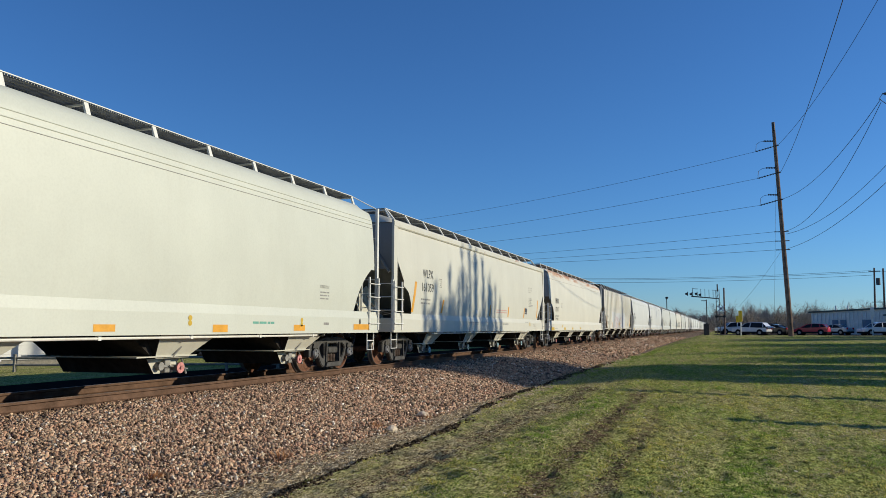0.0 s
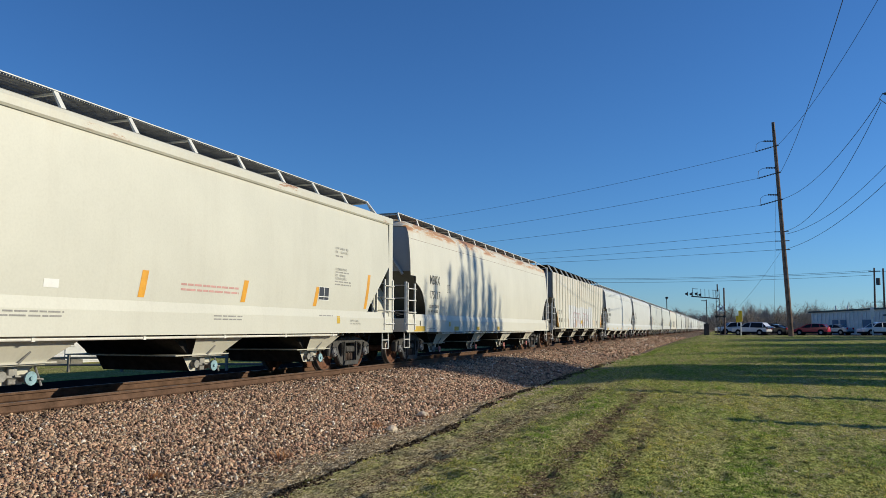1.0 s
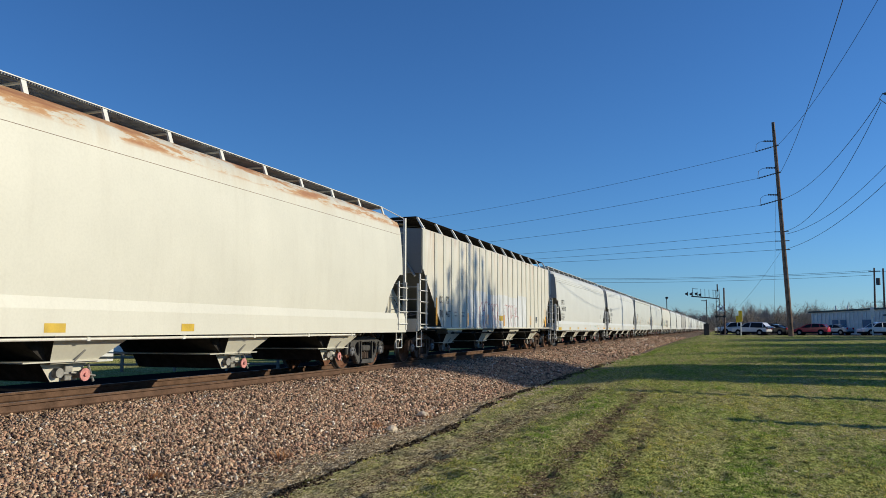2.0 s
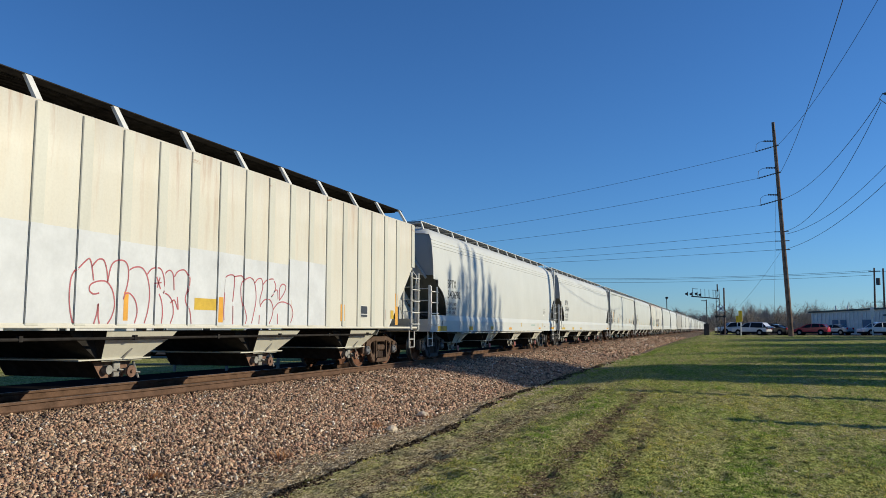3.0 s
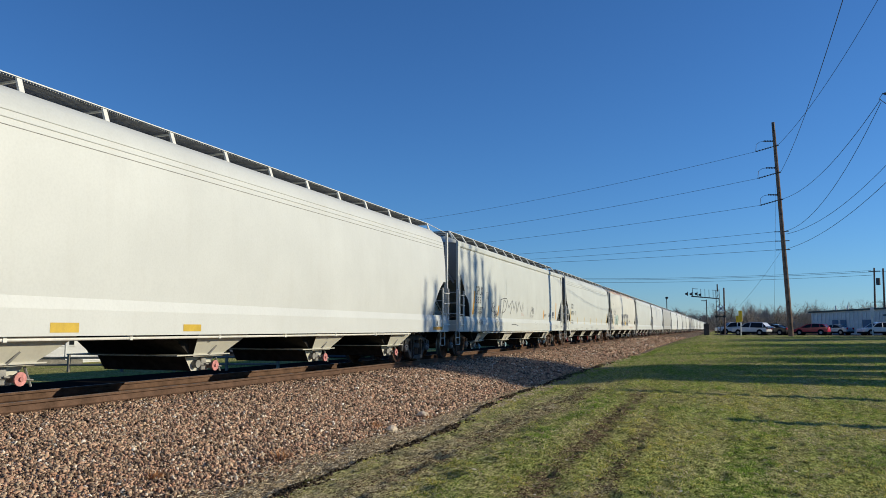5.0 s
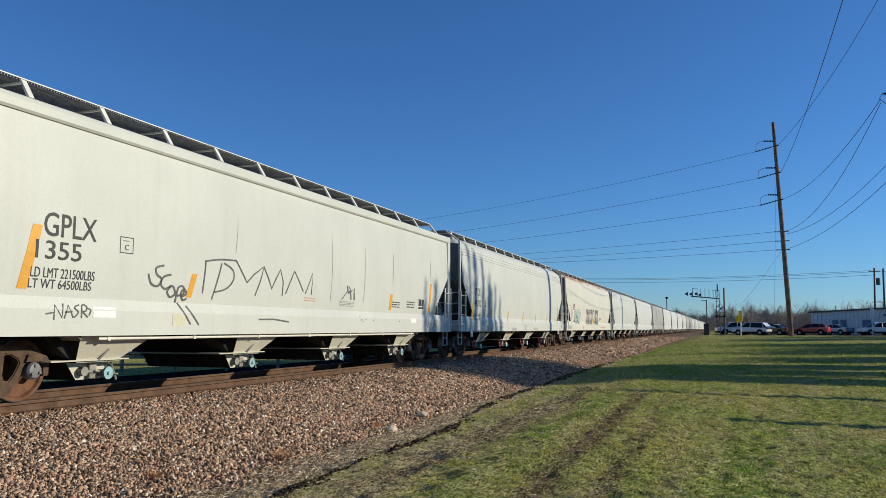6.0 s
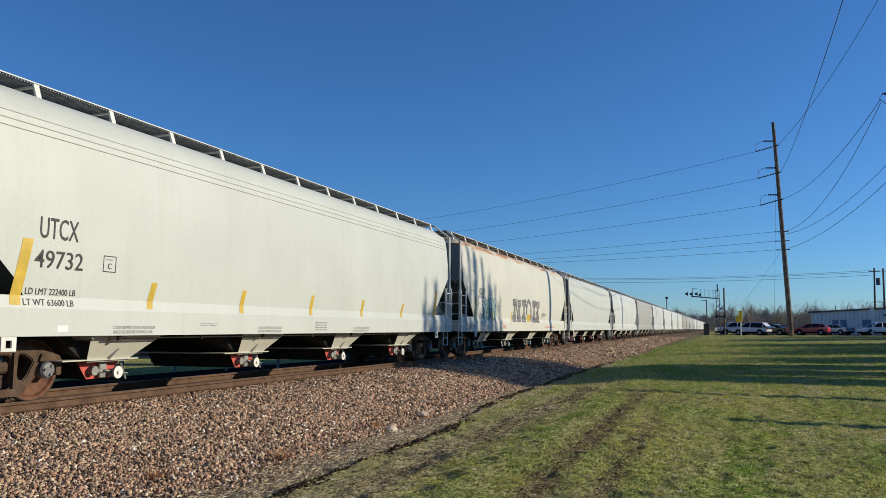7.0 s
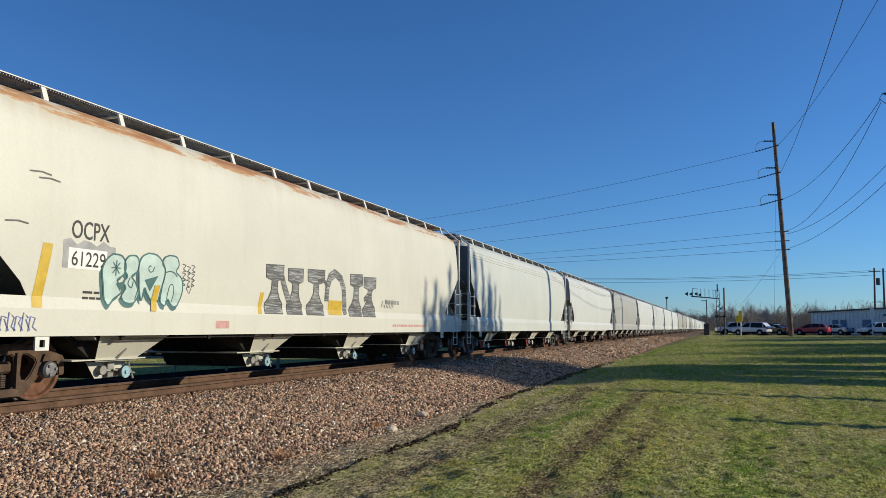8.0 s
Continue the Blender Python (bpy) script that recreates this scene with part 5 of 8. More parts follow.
def marks_painted(car):
    end_mark(car, "OCPX", 0.20, 0.85, 3.90, 4.05, -9.539)
    patch(car, -7.74, -6.74, 1.92, 2.32, "grey_spray")
    patch(car, -7.64, -6.91, 1.92, 2.22, "white")
    text_mark(car, "OCPX", -7.6, -6.88, 2.36, 2.63, "black")
    text_mark(car, "61229", -7.58, -6.94, 1.96, 2.18, "black")
    lines_mark(car, -7.32, -6.96, 1.46, 1.63, 2, "black")
    slash(car, -8.0, 2.24, -8.13, 1.34, 0.17, "yellow")
    slash(car, -5.77, 1.77, -5.86, 1.34, 0.13, "yellow", 0.03)
    slash(car, -2.68, 1.79, -2.76, 1.35, 0.13, "yellow")
    patch(car, -4.2, -3.79, 1.06, 1.2, "red_mark")
    patch(car, 0.13, 0.82, 1.38, 1.73, "yellow")
    lines_mark(car, 3.86, 6.36, 1.06, 1.22, 1, "red_mark")
    lines_mark(car, 3.38, 4.38, 1.66, 1.92, 1, "faded")
    mint_tag(car)
    dark_letters(car)
    roof_scratches(car)


def make_car(label, paint, style="round", length=19.9, bays=4, tone="truck_grey", gate="gate", grip="fitting", marks=None):
    """A covered hopper car standing over the origin. Returns it and its wheelsets."""
    car = thing("hopper_car", label, "railway car", group="cars of the freight train")
    sill = length - 1.05
    body = sill - 0.55
    share("body", body_mesh(body, style, M[paint]), car, pose(0, 0, 0))
    if style in ("round", "cut") and paint not in ("cream_rusty", "cream_edge"):
        part("roof_seam", seam_bars(body), M["faded"], car, "thin dark seam under the roof curve")
    if (style == "round" and paint != "cream_rusty") or gate == "gate_red":
        for q in (-1, 1):
            part("roof_ridge", roof_ridges(body, q), M[paint], car)
    if paint == "cream_rusty" and style == "round":
        bm = bmesh.new()
        for q in (-1, 1):
            tube(bm, (q * (side_x(3.80) - 0.001), -body / 2 + 0.02, 3.80), (q * (side_x(3.80) - 0.001), body / 2 - 0.02, 3.80), 0.005, 5)
        part("roof_seam", bm, M["wheel"], car, "thin rusty seam under the roof curve")
    if style == "chord":
        for q in (-1, 1):
            bm = bmesh.new()
            out = [(1.545, 3.99), (1.585, 3.985), (1.612, 4.02), (1.612, 4.13), (1.585, 4.19), (1.52, 4.20)]
            out = [(q * a, b) for a, b in out]
            prism(bm, out if q > 0 else out[::-1], -body / 2 - 0.26, body / 2 + 0.26)
            part("top_chord", bm, M[paint], car)
    for s in (-1, 1):
        bm = bmesh.new()
        end_sheet(bm, body, s, style)
        # shade tone for the end walls, chosen by car
        ends = M["end_shade_dark"] if paint in ("dull",) or gate == "gate_red" else M["end_shade" if style == "round" else "end_shade_mid"]
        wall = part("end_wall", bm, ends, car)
        bm = bmesh.new()
        e = s * (body / 2 - 0.03)
        for q in (-1, 1):
            tube(bm, (q * 0.35, e, 4.1), (q * 1.35, e + s * 0.04, 2.7), 0.045, 6)
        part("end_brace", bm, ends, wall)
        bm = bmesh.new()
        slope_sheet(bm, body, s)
        part("slope_sheet", bm, M["slope_shade"], car)
        # end platform: end sill, corner boxes, striker, coupler
        bm = bmesh.new()
        box(bm, -1.55, 1.55, s * sill / 2 - 0.05, s * sill / 2 + 0.03, 0.96, 1.36, bevel=0.01)
        part("end_sill", bm, M[paint], car)
        bm = bmesh.new()
        y0, y1 = sorted((s * (sill / 2 - 2.3), s * (sill / 2 + 0.1)))
        box(bm, -0.25, 0.25, y0, y1, 0.80, 1.12, bevel=0.02)
        y0, y1 = sorted((s * (sill / 2 - 2.0), s * (sill / 2 - 0.05)))
        box(bm, -1.45, 1.45, y0, y1, 0.98, 1.02)
        part("draft_sill", bm, M["under"], car)
        bm = bmesh.new()
        y0, y1 = sorted((s * (sill / 2 + 0.1), s * (length / 2 - 0.12)))
        box(bm, -0.09, 0.09, y0, y1, 0.78, 0.94, bevel=0.02)
        y0, y1 = sorted((s * (length / 2 - 0.2), s * (length / 2 + 0.02)))
        box(bm, -0.17, 0.17, y0, y1, 0.72, 1.0, bevel=0.04)
        part("coupler", bm, M["truck_brown"], car)
        bm = bmesh.new()
        path_tube(bm, [(0.35, s * (sill / 2 - 0.1), 0.85), (0.42, s * (sill / 2 + 0.2), 0.6), (0.3, s * (length / 2), 0.42)], 0.03)
        part("air_hose", bm, M["hose"], car)
        bm = bmesh.new()
        ye, yb = s * (sill / 2 - 0.06), s * (body / 2 - 1.55)
        shear = [(ye, 1.34), (s * (sill / 2 - 0.10), 2.05), (s * (body / 2 - 0.35), 2.32), (yb, 1.46), (yb, 1.34)]
        prism(bm, shear if s < 0 else shear[::-1], 0.42, 0.45, axis="x")
        prism(bm, shear if s < 0 else shear[::-1], -0.45, -0.42, axis="x")
        part("shear_plate", bm, M[paint], car)
        if s > 0:
            bm = bmesh.new()
            ring = [(1.18, sill / 2 - 1.05 + 0.28 * math.cos(a * math.pi / 10), 2.22 + 0.28 * math.sin(a * math.pi / 10)) for a in range(21)]
            path_tube(bm, ring, 0.016, 6)
            for a in range(0, 20, 4):
                tube(bm, (1.18, sill / 2 - 1.05, 2.22), ring[a], 0.012, 5)
            part("brake_wheel", bm, M[grip], car, "spoked hand brake wheel")
            bm = bmesh.new()
            box(bm, 1.05, 1.15, sill / 2 - 1.20, sill / 2 - 0.90, 1.36, 2.34, bevel=0.01)
            tube(bm, (0.9, sill / 2 - 1.75, 1.62), (0.9, sill / 2 - 0.95, 1.62), 0.17, 14)
            path_tube(bm, [(1.2, sill / 2 - 1.0, 1.9), (1.25, sill / 2 - 0.6, 1.75), (1.2, sill / 2 - 0.3, 1.5)], 0.015)
            part("brake_gear", bm, M[grip], car)
        else:
            bm = bmesh.new()
            for d in range(4):
                path_tube(bm, [(0.7 + 0.1 * d, -sill / 2 + 0.12, 2.0 - 0.15 * d), (0.9 + 0.1 * d, -sill / 2 + 0.2, 1.6 - 0.05 * d), (1.3 + 0.03 * d, -sill / 2 + 0.4, 1.5), (1.35, -sill / 2 + 0.7, 1.42)], 0.014, 5)
            part("brake_pipe", bm, M["hose"], car)
        for q in (-1, 1):
            tall = (s > 0) == (q > 0)
            ye = s * sill / 2
            bm = bmesh.new()
            y0, y1 = sorted((ye - s * 0.02, ye - s * 0.58))
            if style == "ribbed":
                ladder(bm, q * 1.62, y0, y1, 1.02, 2.75, 5)
            else:
                ladder(bm, q * 1.62, y0, y1, 1.02, 2.42, 4)
            part("side_ladder", bm, M[grip], car)
            bm = bmesh.new()
            if tall and style == "round":
                box(bm, q * 1.57 - 0.05, q * 1.57 + 0.02, ye - 0.045, ye + 0.045, 0.98, 4.34)
                box(bm, q * 1.10 - 0.02, q * 1.10 + 0.02, ye - 0.02, ye + 0.02, 0.98, 4.25)
                for k in range(9):
                    z = 1.25 + k * 0.38
                    tube(bm, (q * 1.08, ye + s * 0.04, z), (q * 1.58, ye + s * 0.04, z), 0.013, 6)
                path_tube(bm, [(q * 1.55, ye, 4.32), (q * 1.04, ye - s * 0.55, 4.63)], 0.014)
            else:
                for x in (1.10, 1.57):
                    box(bm, q * x - 0.03, q * x + 0.03, ye - 0.03, ye + 0.03, 0.98, 2.45)
                for k in range(4):
                    z = 1.2 + k * 0.38
                    tube(bm, (q * 1.08, ye + s * 0.04, z), (q * 1.58, ye + s * 0.04, z), 0.013, 6)
                path_tube(bm, [(q * 1.1, ye, 2.45), (q * 1.12, ye, 2.75), (q * 0.95, ye, 2.95)], 0.02)
            part("end_ladder", bm, M[grip], car)
            if style == "chord":
                bm = bmesh.new()
                y0, y1 = sorted((ye - s * 0.26, ye - s * 0.01))
                x0, x1 = sorted((q * 1.53, q * 1.604))
                prism(bm, [(y0, 1.36), (y1, 1.36), (y1, 4.18), (y0, 4.18)], x0, x1, axis="x")
                part("corner_post", bm, M[paint], car)
                bm = bmesh.new()
                y = ye - s * 0.62
                prism(bm, [(q * 1.03, 4.63), (q * 1.07, 4.63), (q * 1.42, 4.20), (q * 1.36, 4.20)], y - 0.04, y + 0.04)
                part("corner_rail", bm, M[grip], car)
            if style == "cut":
                bm = bmesh.new()
                y0, y1 = sorted((ye - s * 0.12, ye - s * 0.01))
                x0, x1 = sorted((q * 1.535, q * 1.60))
                box(bm, x0, x1, y0, y1, 1.36, 4.22, bevel=0.008)
                part("corner_post", bm, M[paint], car)
                bm = bmesh.new()
                prism(bm, [(q * 1.60, 4.20), (q * 1.535, 4.20), (q * 1.03, 4.58), (q * 1.06, 4.62)], y0 + 0.01, y1 - 0.01)
                part("corner_rail", bm, M[grip], car)
            bm = bmesh.new()
            y0, y1 = sorted((ye - s * 0.06, ye - s * 0.46))
            stirrup(bm, q * 1.50, y0, y1)
            part("step", bm, M[grip], car)
    # side sills with a folded top edge
    for q in (-1, 1):
        bm = bmesh.new()
        x0, x1 = sorted((q * 1.50, q * 1.615))
        if style == "ribbed":
            box(bm, min(q * 1.50, q * 1.60), max(q * 1.50, q * 1.60), -sill / 2, sill / 2, 1.06, 1.115, bevel=0.008)
        else:
            out = [(1.52, 0.95), (1.615, 0.95), (1.615, 1.33), (1.5722, 1.50), (1.52, 1.50)]
            out = [(q * a, b) for a, b in out]
            prism(bm, out if q > 0 else out[::-1], -sill / 2, sill / 2)
        part("side_sill", bm, M[paint], car)
        if style == "cut":
            for s in (-1, 1):
                bm = bmesh.new()
                y, x0, x1 = s * 8.0, min(q * 1.57, q * 1.60), max(q * 1.57, q * 1.60)
                for a0, a1, b0, b1 in ((-0.115, 0.115, 0.90, 0.955), (-0.115, 0.115, 0.755, 0.80), (-0.115, -0.045, 0.80, 0.90), (0.045, 0.115, 0.80, 0.90)):
                    box(bm, x0, x1, y + a0, y + a1, b0, b1)
                part("tie_down_eye", bm, M[grip], car)
        bm = bmesh.new()
        thick = 0.012 if style == "cut" else 0.024
        tube(bm, (q * 1.53, -sill / 2 + 3.2, 0.905), (q * 1.53, sill / 2 - 3.2, 0.905), thick, 8)
        for k in range(7):
            y = -sill / 2 + 3.4 + (sill - 6.8) * k / 6
            box(bm, q * 1.53 - 0.03, q * 1.53 + 0.03, y - 0.03, y + 0.03, 0.875, 0.955)
        part("gate_rod", bm, M["under" if style in ("ribbed", "cut") else grip], car)
        # roof walk and its brackets
        bm = roof_walk(body + (0.9 if style == "cut" else 0.0), 0.05)
        if q < 0:
            bmesh.ops.scale(bm, vec=(-1, 1, 1), verts=bm.verts)
        if style == "ribbed":
            box(bm, min(q * 0.42, q * 1.28), max(q * 0.42, q * 1.28), -body / 2 + 0.25, body / 2 - 0.25, 4.625, 4.64)
        part("roof_walk", bm, M["under" if style == "ribbed" else "grating"], car, "dark galvanised open grating")
        bm = bmesh.new()
        x0, x1 = sorted((q * 1.05, q * 1.07))
        if style == "ribbed":
            for k in range(-11, 12, 2):
                y = 0.83 * k - 0.03
                arm = bmesh.new()
                prism(arm, [(q * 1.23, 4.625), (q * 1.29, 4.625), (q * 1.54, 4.22), (q * 1.47, 4.22)], y - 0.055, y + 0.055)
                part("walk_bracket", arm, M[grip], car)
        else:
            box(bm, x0, x1, -body / 2 + 0.25, body / 2 - 0.25, 4.620, 4.634)
        n = 13 if style != "ribbed" else 0
        foot = 1.24 if style == "chord" else 1.16
        for k in range(n):
            y = (-body / 2 + 0.3) + (body - 0.6) * k / (n - 1)
            prism(bm, [(q * 1.03, 4.612), (q * 1.06, 4.612), (q * foot, 4.33), (q * (foot - 0.05), 4.33)], y - 0.045, y + 0.045)
            box(bm, min(q * 0.4, q * 1.03), max(q * 0.4, q * 1.03), y - 0.02, y + 0.02, 4.56, 4.59)
        if style == "ribbed":
            bm.free()
        else:
            part("walk_bracket", bm, M[grip], car)
    if style == "ribbed":
        for q in (-1, 1):
            for k in range(-11, 12):
                y = 0.83 * k - 0.03 if abs(k) < 11 else k / 11 * (body / 2 - 0.13)
                low = max(1.0, cut_curve(min(y + body / 2, body / 2 - y), style))
                bm = bmesh.new()
                prism(bm, [(y - 0.11, low), (y + 0.11, low), (y + 0.11, 4.19), (y - 0.11, 4.19)], q * 1.575, q * 1.608, axis="x")
                bmesh.ops.bevel(bm, geom=[e for e in bm.edges if abs(e.verts[0].co.z - e.verts[1].co.z) > 0.5], offset=0.01, segments=1, affect="EDGES")
                part("side_post", bm, M["cream"], car)
    # hatches
    for k in range(8):
        bm = bmesh.new()
        y = -body / 2 + 1.4 + (body - 2.8) * k / 7
        tube(bm, (0, y, 4.44), (0, y, 4.56), 0.38, 16)
        tube(bm, (0, y, 4.56), (0, y, 4.61), 0.42, 16, 0.3)
        part("roof_hatch", bm, M[paint], car)
    # hoppers, gates and trucks
    trucks = sill / 2 - 1.58
    room = sill - 3.15
    w = room / bays
    for k in range(bays):
        y = -room / 2 + w * (k + 0.5)
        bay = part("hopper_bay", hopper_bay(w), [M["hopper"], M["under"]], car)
        bay.matrix_basis = pose(0, y, 0)
        part("gate_flange", gate_flange(), M["hopper"], bay)
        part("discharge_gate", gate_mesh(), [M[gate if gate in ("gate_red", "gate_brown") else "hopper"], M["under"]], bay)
        for q in (-1, 1):
            part("gate_gear", gate_gear(q), M["gate"], bay)
            bm = bmesh.new()
            tube(bm, (q * 1.20, 0.22, 0.36), (q * 1.225, 0.22, 0.36), 0.10, 14)
            tube(bm, (q * 1.225, 0.22, 0.36), (q * 1.25, 0.22, 0.36), 0.03, 8)
            bmesh.ops.translate(bm, vec=(0, y, 0), verts=bm.verts)
            part("capstan", bm, M[{"gate": "capstan_pink", "gate_blue": "gate_blue", "gate_brown": "gate_brown"}.get(gate, "fitting")], car)
    wheels = []
    for s in (-1, 1):
        add_truck(car, s * trucks, tone, wheels)
    if marks:
        marks(car)
    return car, wheels, length


# ---- the train: front first, each with the place of its rear coupler at the start ----
SPEED = 19.75
KINDS = [
    ("clean white curved-side covered hopper car with orange reflectors", "white_warm", "round", 20.70, "gate", "truck_grey", marks_first),
    ("cream covered hopper car with slanted orange reflectors", "cream", "chord", 20.72, "gate_blue", "truck_grey", marks_tall_orange),
    ("cream covered hopper car with a rusty roof edge", "cream_rusty", "round", 20.73, "gate", "truck_grey", marks_rusty_top),
    ("rust-streaked tan ribbed hopper car with red outlined letters", "tan", "ribbed", 20.72, "gate_brown", "truck_brown", marks_ribbed),
    ("bright white covered hopper car with black lettering", "white", "round", 20.68, "gate", "truck_grey", marks_white_a),
    ("bright white covered hopper car with black lettering", "white", "round", 21.57, "gate", "truck_grey", marks_white_b),
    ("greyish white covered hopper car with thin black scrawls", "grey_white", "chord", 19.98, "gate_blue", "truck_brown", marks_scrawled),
    ("greyish white covered hopper car with slanted yellow ticks", "grey_white", "cut", 19.80, "gate_red", "truck_brown", marks_yellow_ticked),
    ("cream covered hopper car with mint and charcoal graffiti", "cream_edge", "cut", 20.75, "gate_blue", "truck_brown", marks_painted),
    ("greyish white covered hopper car with red gates", "grey_white", "cut", 19.90, "gate_red", "truck_grey", None),
    ("plain white covered hopper car with dusty gates", "white", "round", 20.70, "gate", "truck_grey", None),
    ("dull grey covered hopper car with grimy sides", "dull", "cut", 20.60, "gate", "truck_brown", None),
]


def build_train():
    cars = []
    y = -1.25
    made = []
    for label, paint, style, length, gate, tone, marks in KINDS:
        car, wheels, length = make_car(label, paint, style, length, gate=gate, tone=tone, marks=marks)
        cars.append((car, wheels, y + length / 2))
        made.append(car)
        y += length
    for k in (10, 2, 10, 10, 11, 11, 9, 3, 10, 11, 10, 9, 2, 10, 3, 10, 9, 11, 10, 2, 10, 9):
        if k == 3:
            k = 11
        copy = copy_thing(made[10 if k == 2 else k], pose(0, 0, 0))
        cars.append((copy, [], y + KINDS[k][3] / 2))
        y += KINDS[k][3]
    return cars


TRAIN = build_train()


def motions():
    for car, wheels, at in TRAIN:
        walk(car, [(0.0, pose(TRACK, at, 0)), (8.0, pose(TRACK, at - SPEED * 8.0, 0))])
    for car, wheels, at in TRAIN[:11]:
        for w, y in wheels:
            walk(w, [(k / FPS, pose(0, y, WHEEL_R) @ Matrix.Rotation(SPEED * k / FPS / WHEEL_R, 4, "X")) for k in range(8 * FPS + 1)])


# ---- materials of the surroundings ----
M["pole_wood"] = plain("weathered_pole_wood", (0.21, 0.15, 0.115), 0.85, 0, 0.35, 3, 0.3)
M["dark_metal"] = plain("dark_painted_metal", (0.03, 0.032, 0.035), 0.6, 0.2, 0.3)
M["wire"] = plain("dull_cable", (0.05, 0.055, 0.065), 0.6, 0.3, 0.1)
M["insulator"] = plain("grey_polymer_insulator", (0.06, 0.065, 0.075), 0.5, 0, 0.2)
M["asphalt"] = plain("worn_asphalt", (0.065, 0.063, 0.06), 0.9, 0, 0.3, 2, 0.3)
M["sign_yellow"] = plain("yellow_sign_paint", (0.85, 0.55, 0.02), 0.5, 0, 0.08)
M["sign_white"] = plain("white_sign_paint", (0.704, 0.704, 0.686), 0.5, 0, 0.06)
M["metal_wall"] = plain("pale_metal_siding", (0.62, 0.62, 0.58), 0.5, 0.1, 0.10, 2)
M["metal_trim"] = plain("dark_green_trim", (0.05, 0.07, 0.065), 0.5, 0.1, 0.2)
M["door_blue"] = plain("slate_blue_door_paint", (0.10, 0.16, 0.24), 0.5, 0, 0.12)
M["bark"] = plain("grey_brown_bark", (0.15, 0.115, 0.085), 0.9, 0, 0.35, 3)
M["twig"] = plain("brown_twigs", (0.36, 0.30, 0.25), 0.9, 0, 0.3, 0.5)
M["siding_dark"] = plain("slate_siding", (0.20, 0.23, 0.26), 0.7, 0, 0.12, 2)
M["house_white"] = plain("white_house_paint", (0.704, 0.704, 0.686), 0.6, 0, 0.06)
M["shingle"] = plain("grey_roof_shingles", (0.14, 0.135, 0.13), 0.9, 0, 0.3, 5, 0.4)
M["tyre"] = plain("tyre_rubber", (0.02, 0.02, 0.021), 0.8, 0, 0.2)
M["rim"] = plain("alloy_rim", (0.30, 0.30, 0.30), 0.4, 0.6, 0.1)
M["tail_red"] = plain("red_lamp_lens", (0.5, 0.02, 0.02), 0.2, 0, 0.1)
M["lamp_clear"] = plain("clear_lamp_lens", (0.75, 0.76, 0.78), 0.15, 0, 0.05)
M["fence"] = plain("grey_fence_wood", (0.26, 0.24, 0.20), 0.85, 0, 0.3)
m_glass, t_glass, b_glass = material("dark_car_glass", 0.05)
b_glass.inputs["IOR"].default_value = 1.22
b_glass.inputs["Base Color"].default_value = (0.015, 0.018, 0.022, 1)
M["glass"] = m_glass


def auto_paint(name, col, metal=0.3):
    m, t, b = material(name, 0.28, metal)
    v = spot(t)
    n = noisy(t, v, 2.0, 5)
    t.links.new(ramp(t, n, [(0.3, tuple(c * 0.88 for c in col)), (0.7, col)]), b.inputs["Base Color"])
    b.inputs["Coat Weight"].default_value = 0.6
    return m


M["auto_white"] = auto_paint("white_car_body_paint", (0.72, 0.73, 0.75), 0.0)
M["auto_red"] = auto_paint("dark_red_car_body_paint", (0.60, 0.012, 0.04), 0.0)
M["auto_blue"] = auto_paint("silver_blue_car_body_paint", (0.48, 0.53, 0.58))
M["auto_black"] = auto_paint("black_car_body_paint", (0.02, 0.021, 0.024))
M["auto_silver"] = auto_paint("silver_car_body_paint", (0.55, 0.57, 0.60))


def island_material(name, stops, rough=0.85, noise_scale=0.0):
    m, t, b = material(name, rough)
    g = t.nodes.new("ShaderNodeNewGeometry")
    c = ramp(t, g.outputs["Random Per Island"], stops)
    if noise_scale:
        n = noisy(t, spot(t), noise_scale, 4)
        c = mixed(t, 1.0, c, ramp(t, n, [(0.3, grey(0.72)), (0.7, grey(1.0))]), "MULTIPLY")
    t.links.new(c, b.inputs["Base Color"])
    return m


M["stone"] = island_material("crushed_stone", [(0.0, (0.065, 0.046, 0.034)), (0.20, (0.200, 0.138, 0.098)), (0.36, (0.56, 0.325, 0.215)), (0.50, (0.310, 0.245, 0.175)), (0.62, (0.46, 0.335, 0.225)),
                                               (0.80, (0.64, 0.395, 0.265)), (0.95, (0.74, 0.565, 0.385)), (1.0, (0.95, 0.88, 0.76))], 0.8, 30)
def blade_material(name, stops):
    """Grass blades: each its own tone; thin enough to let some light through."""
    m, t, b = material(name, 0.7)
    g = t.nodes.new("ShaderNodeNewGeometry")
    c = ramp(t, g.outputs["Random Per Island"], stops)
    tuft = noisy(t, spot(t, (1.0, 0.7, 1.0)), 7.0, 3, 0.6)
    c = mixed(t, 1.0, c, ramp(t, tuft, [(0.34, (0.46, 0.52, 0.38)), (0.50, (1.35, 1.28, 1.05)), (0.66, (1.65, 1.52, 1.25))]), "MULTIPLY")
    t.links.new(c, b.inputs["Base Color"])
    through_light = t.nodes.new("ShaderNodeBsdfTranslucent")
    t.links.new(c, through_light.inputs[0])
    both = t.nodes.new("ShaderNodeMixShader")
    both.inputs[0].default_value = 0.35
    t.links.new(b.outputs[0], both.inputs[1])
    t.links.new(through_light.outputs[0], both.inputs[2])
    t.links.new(both.outputs[0], t.nodes["Material Output"].inputs[0])
    return m


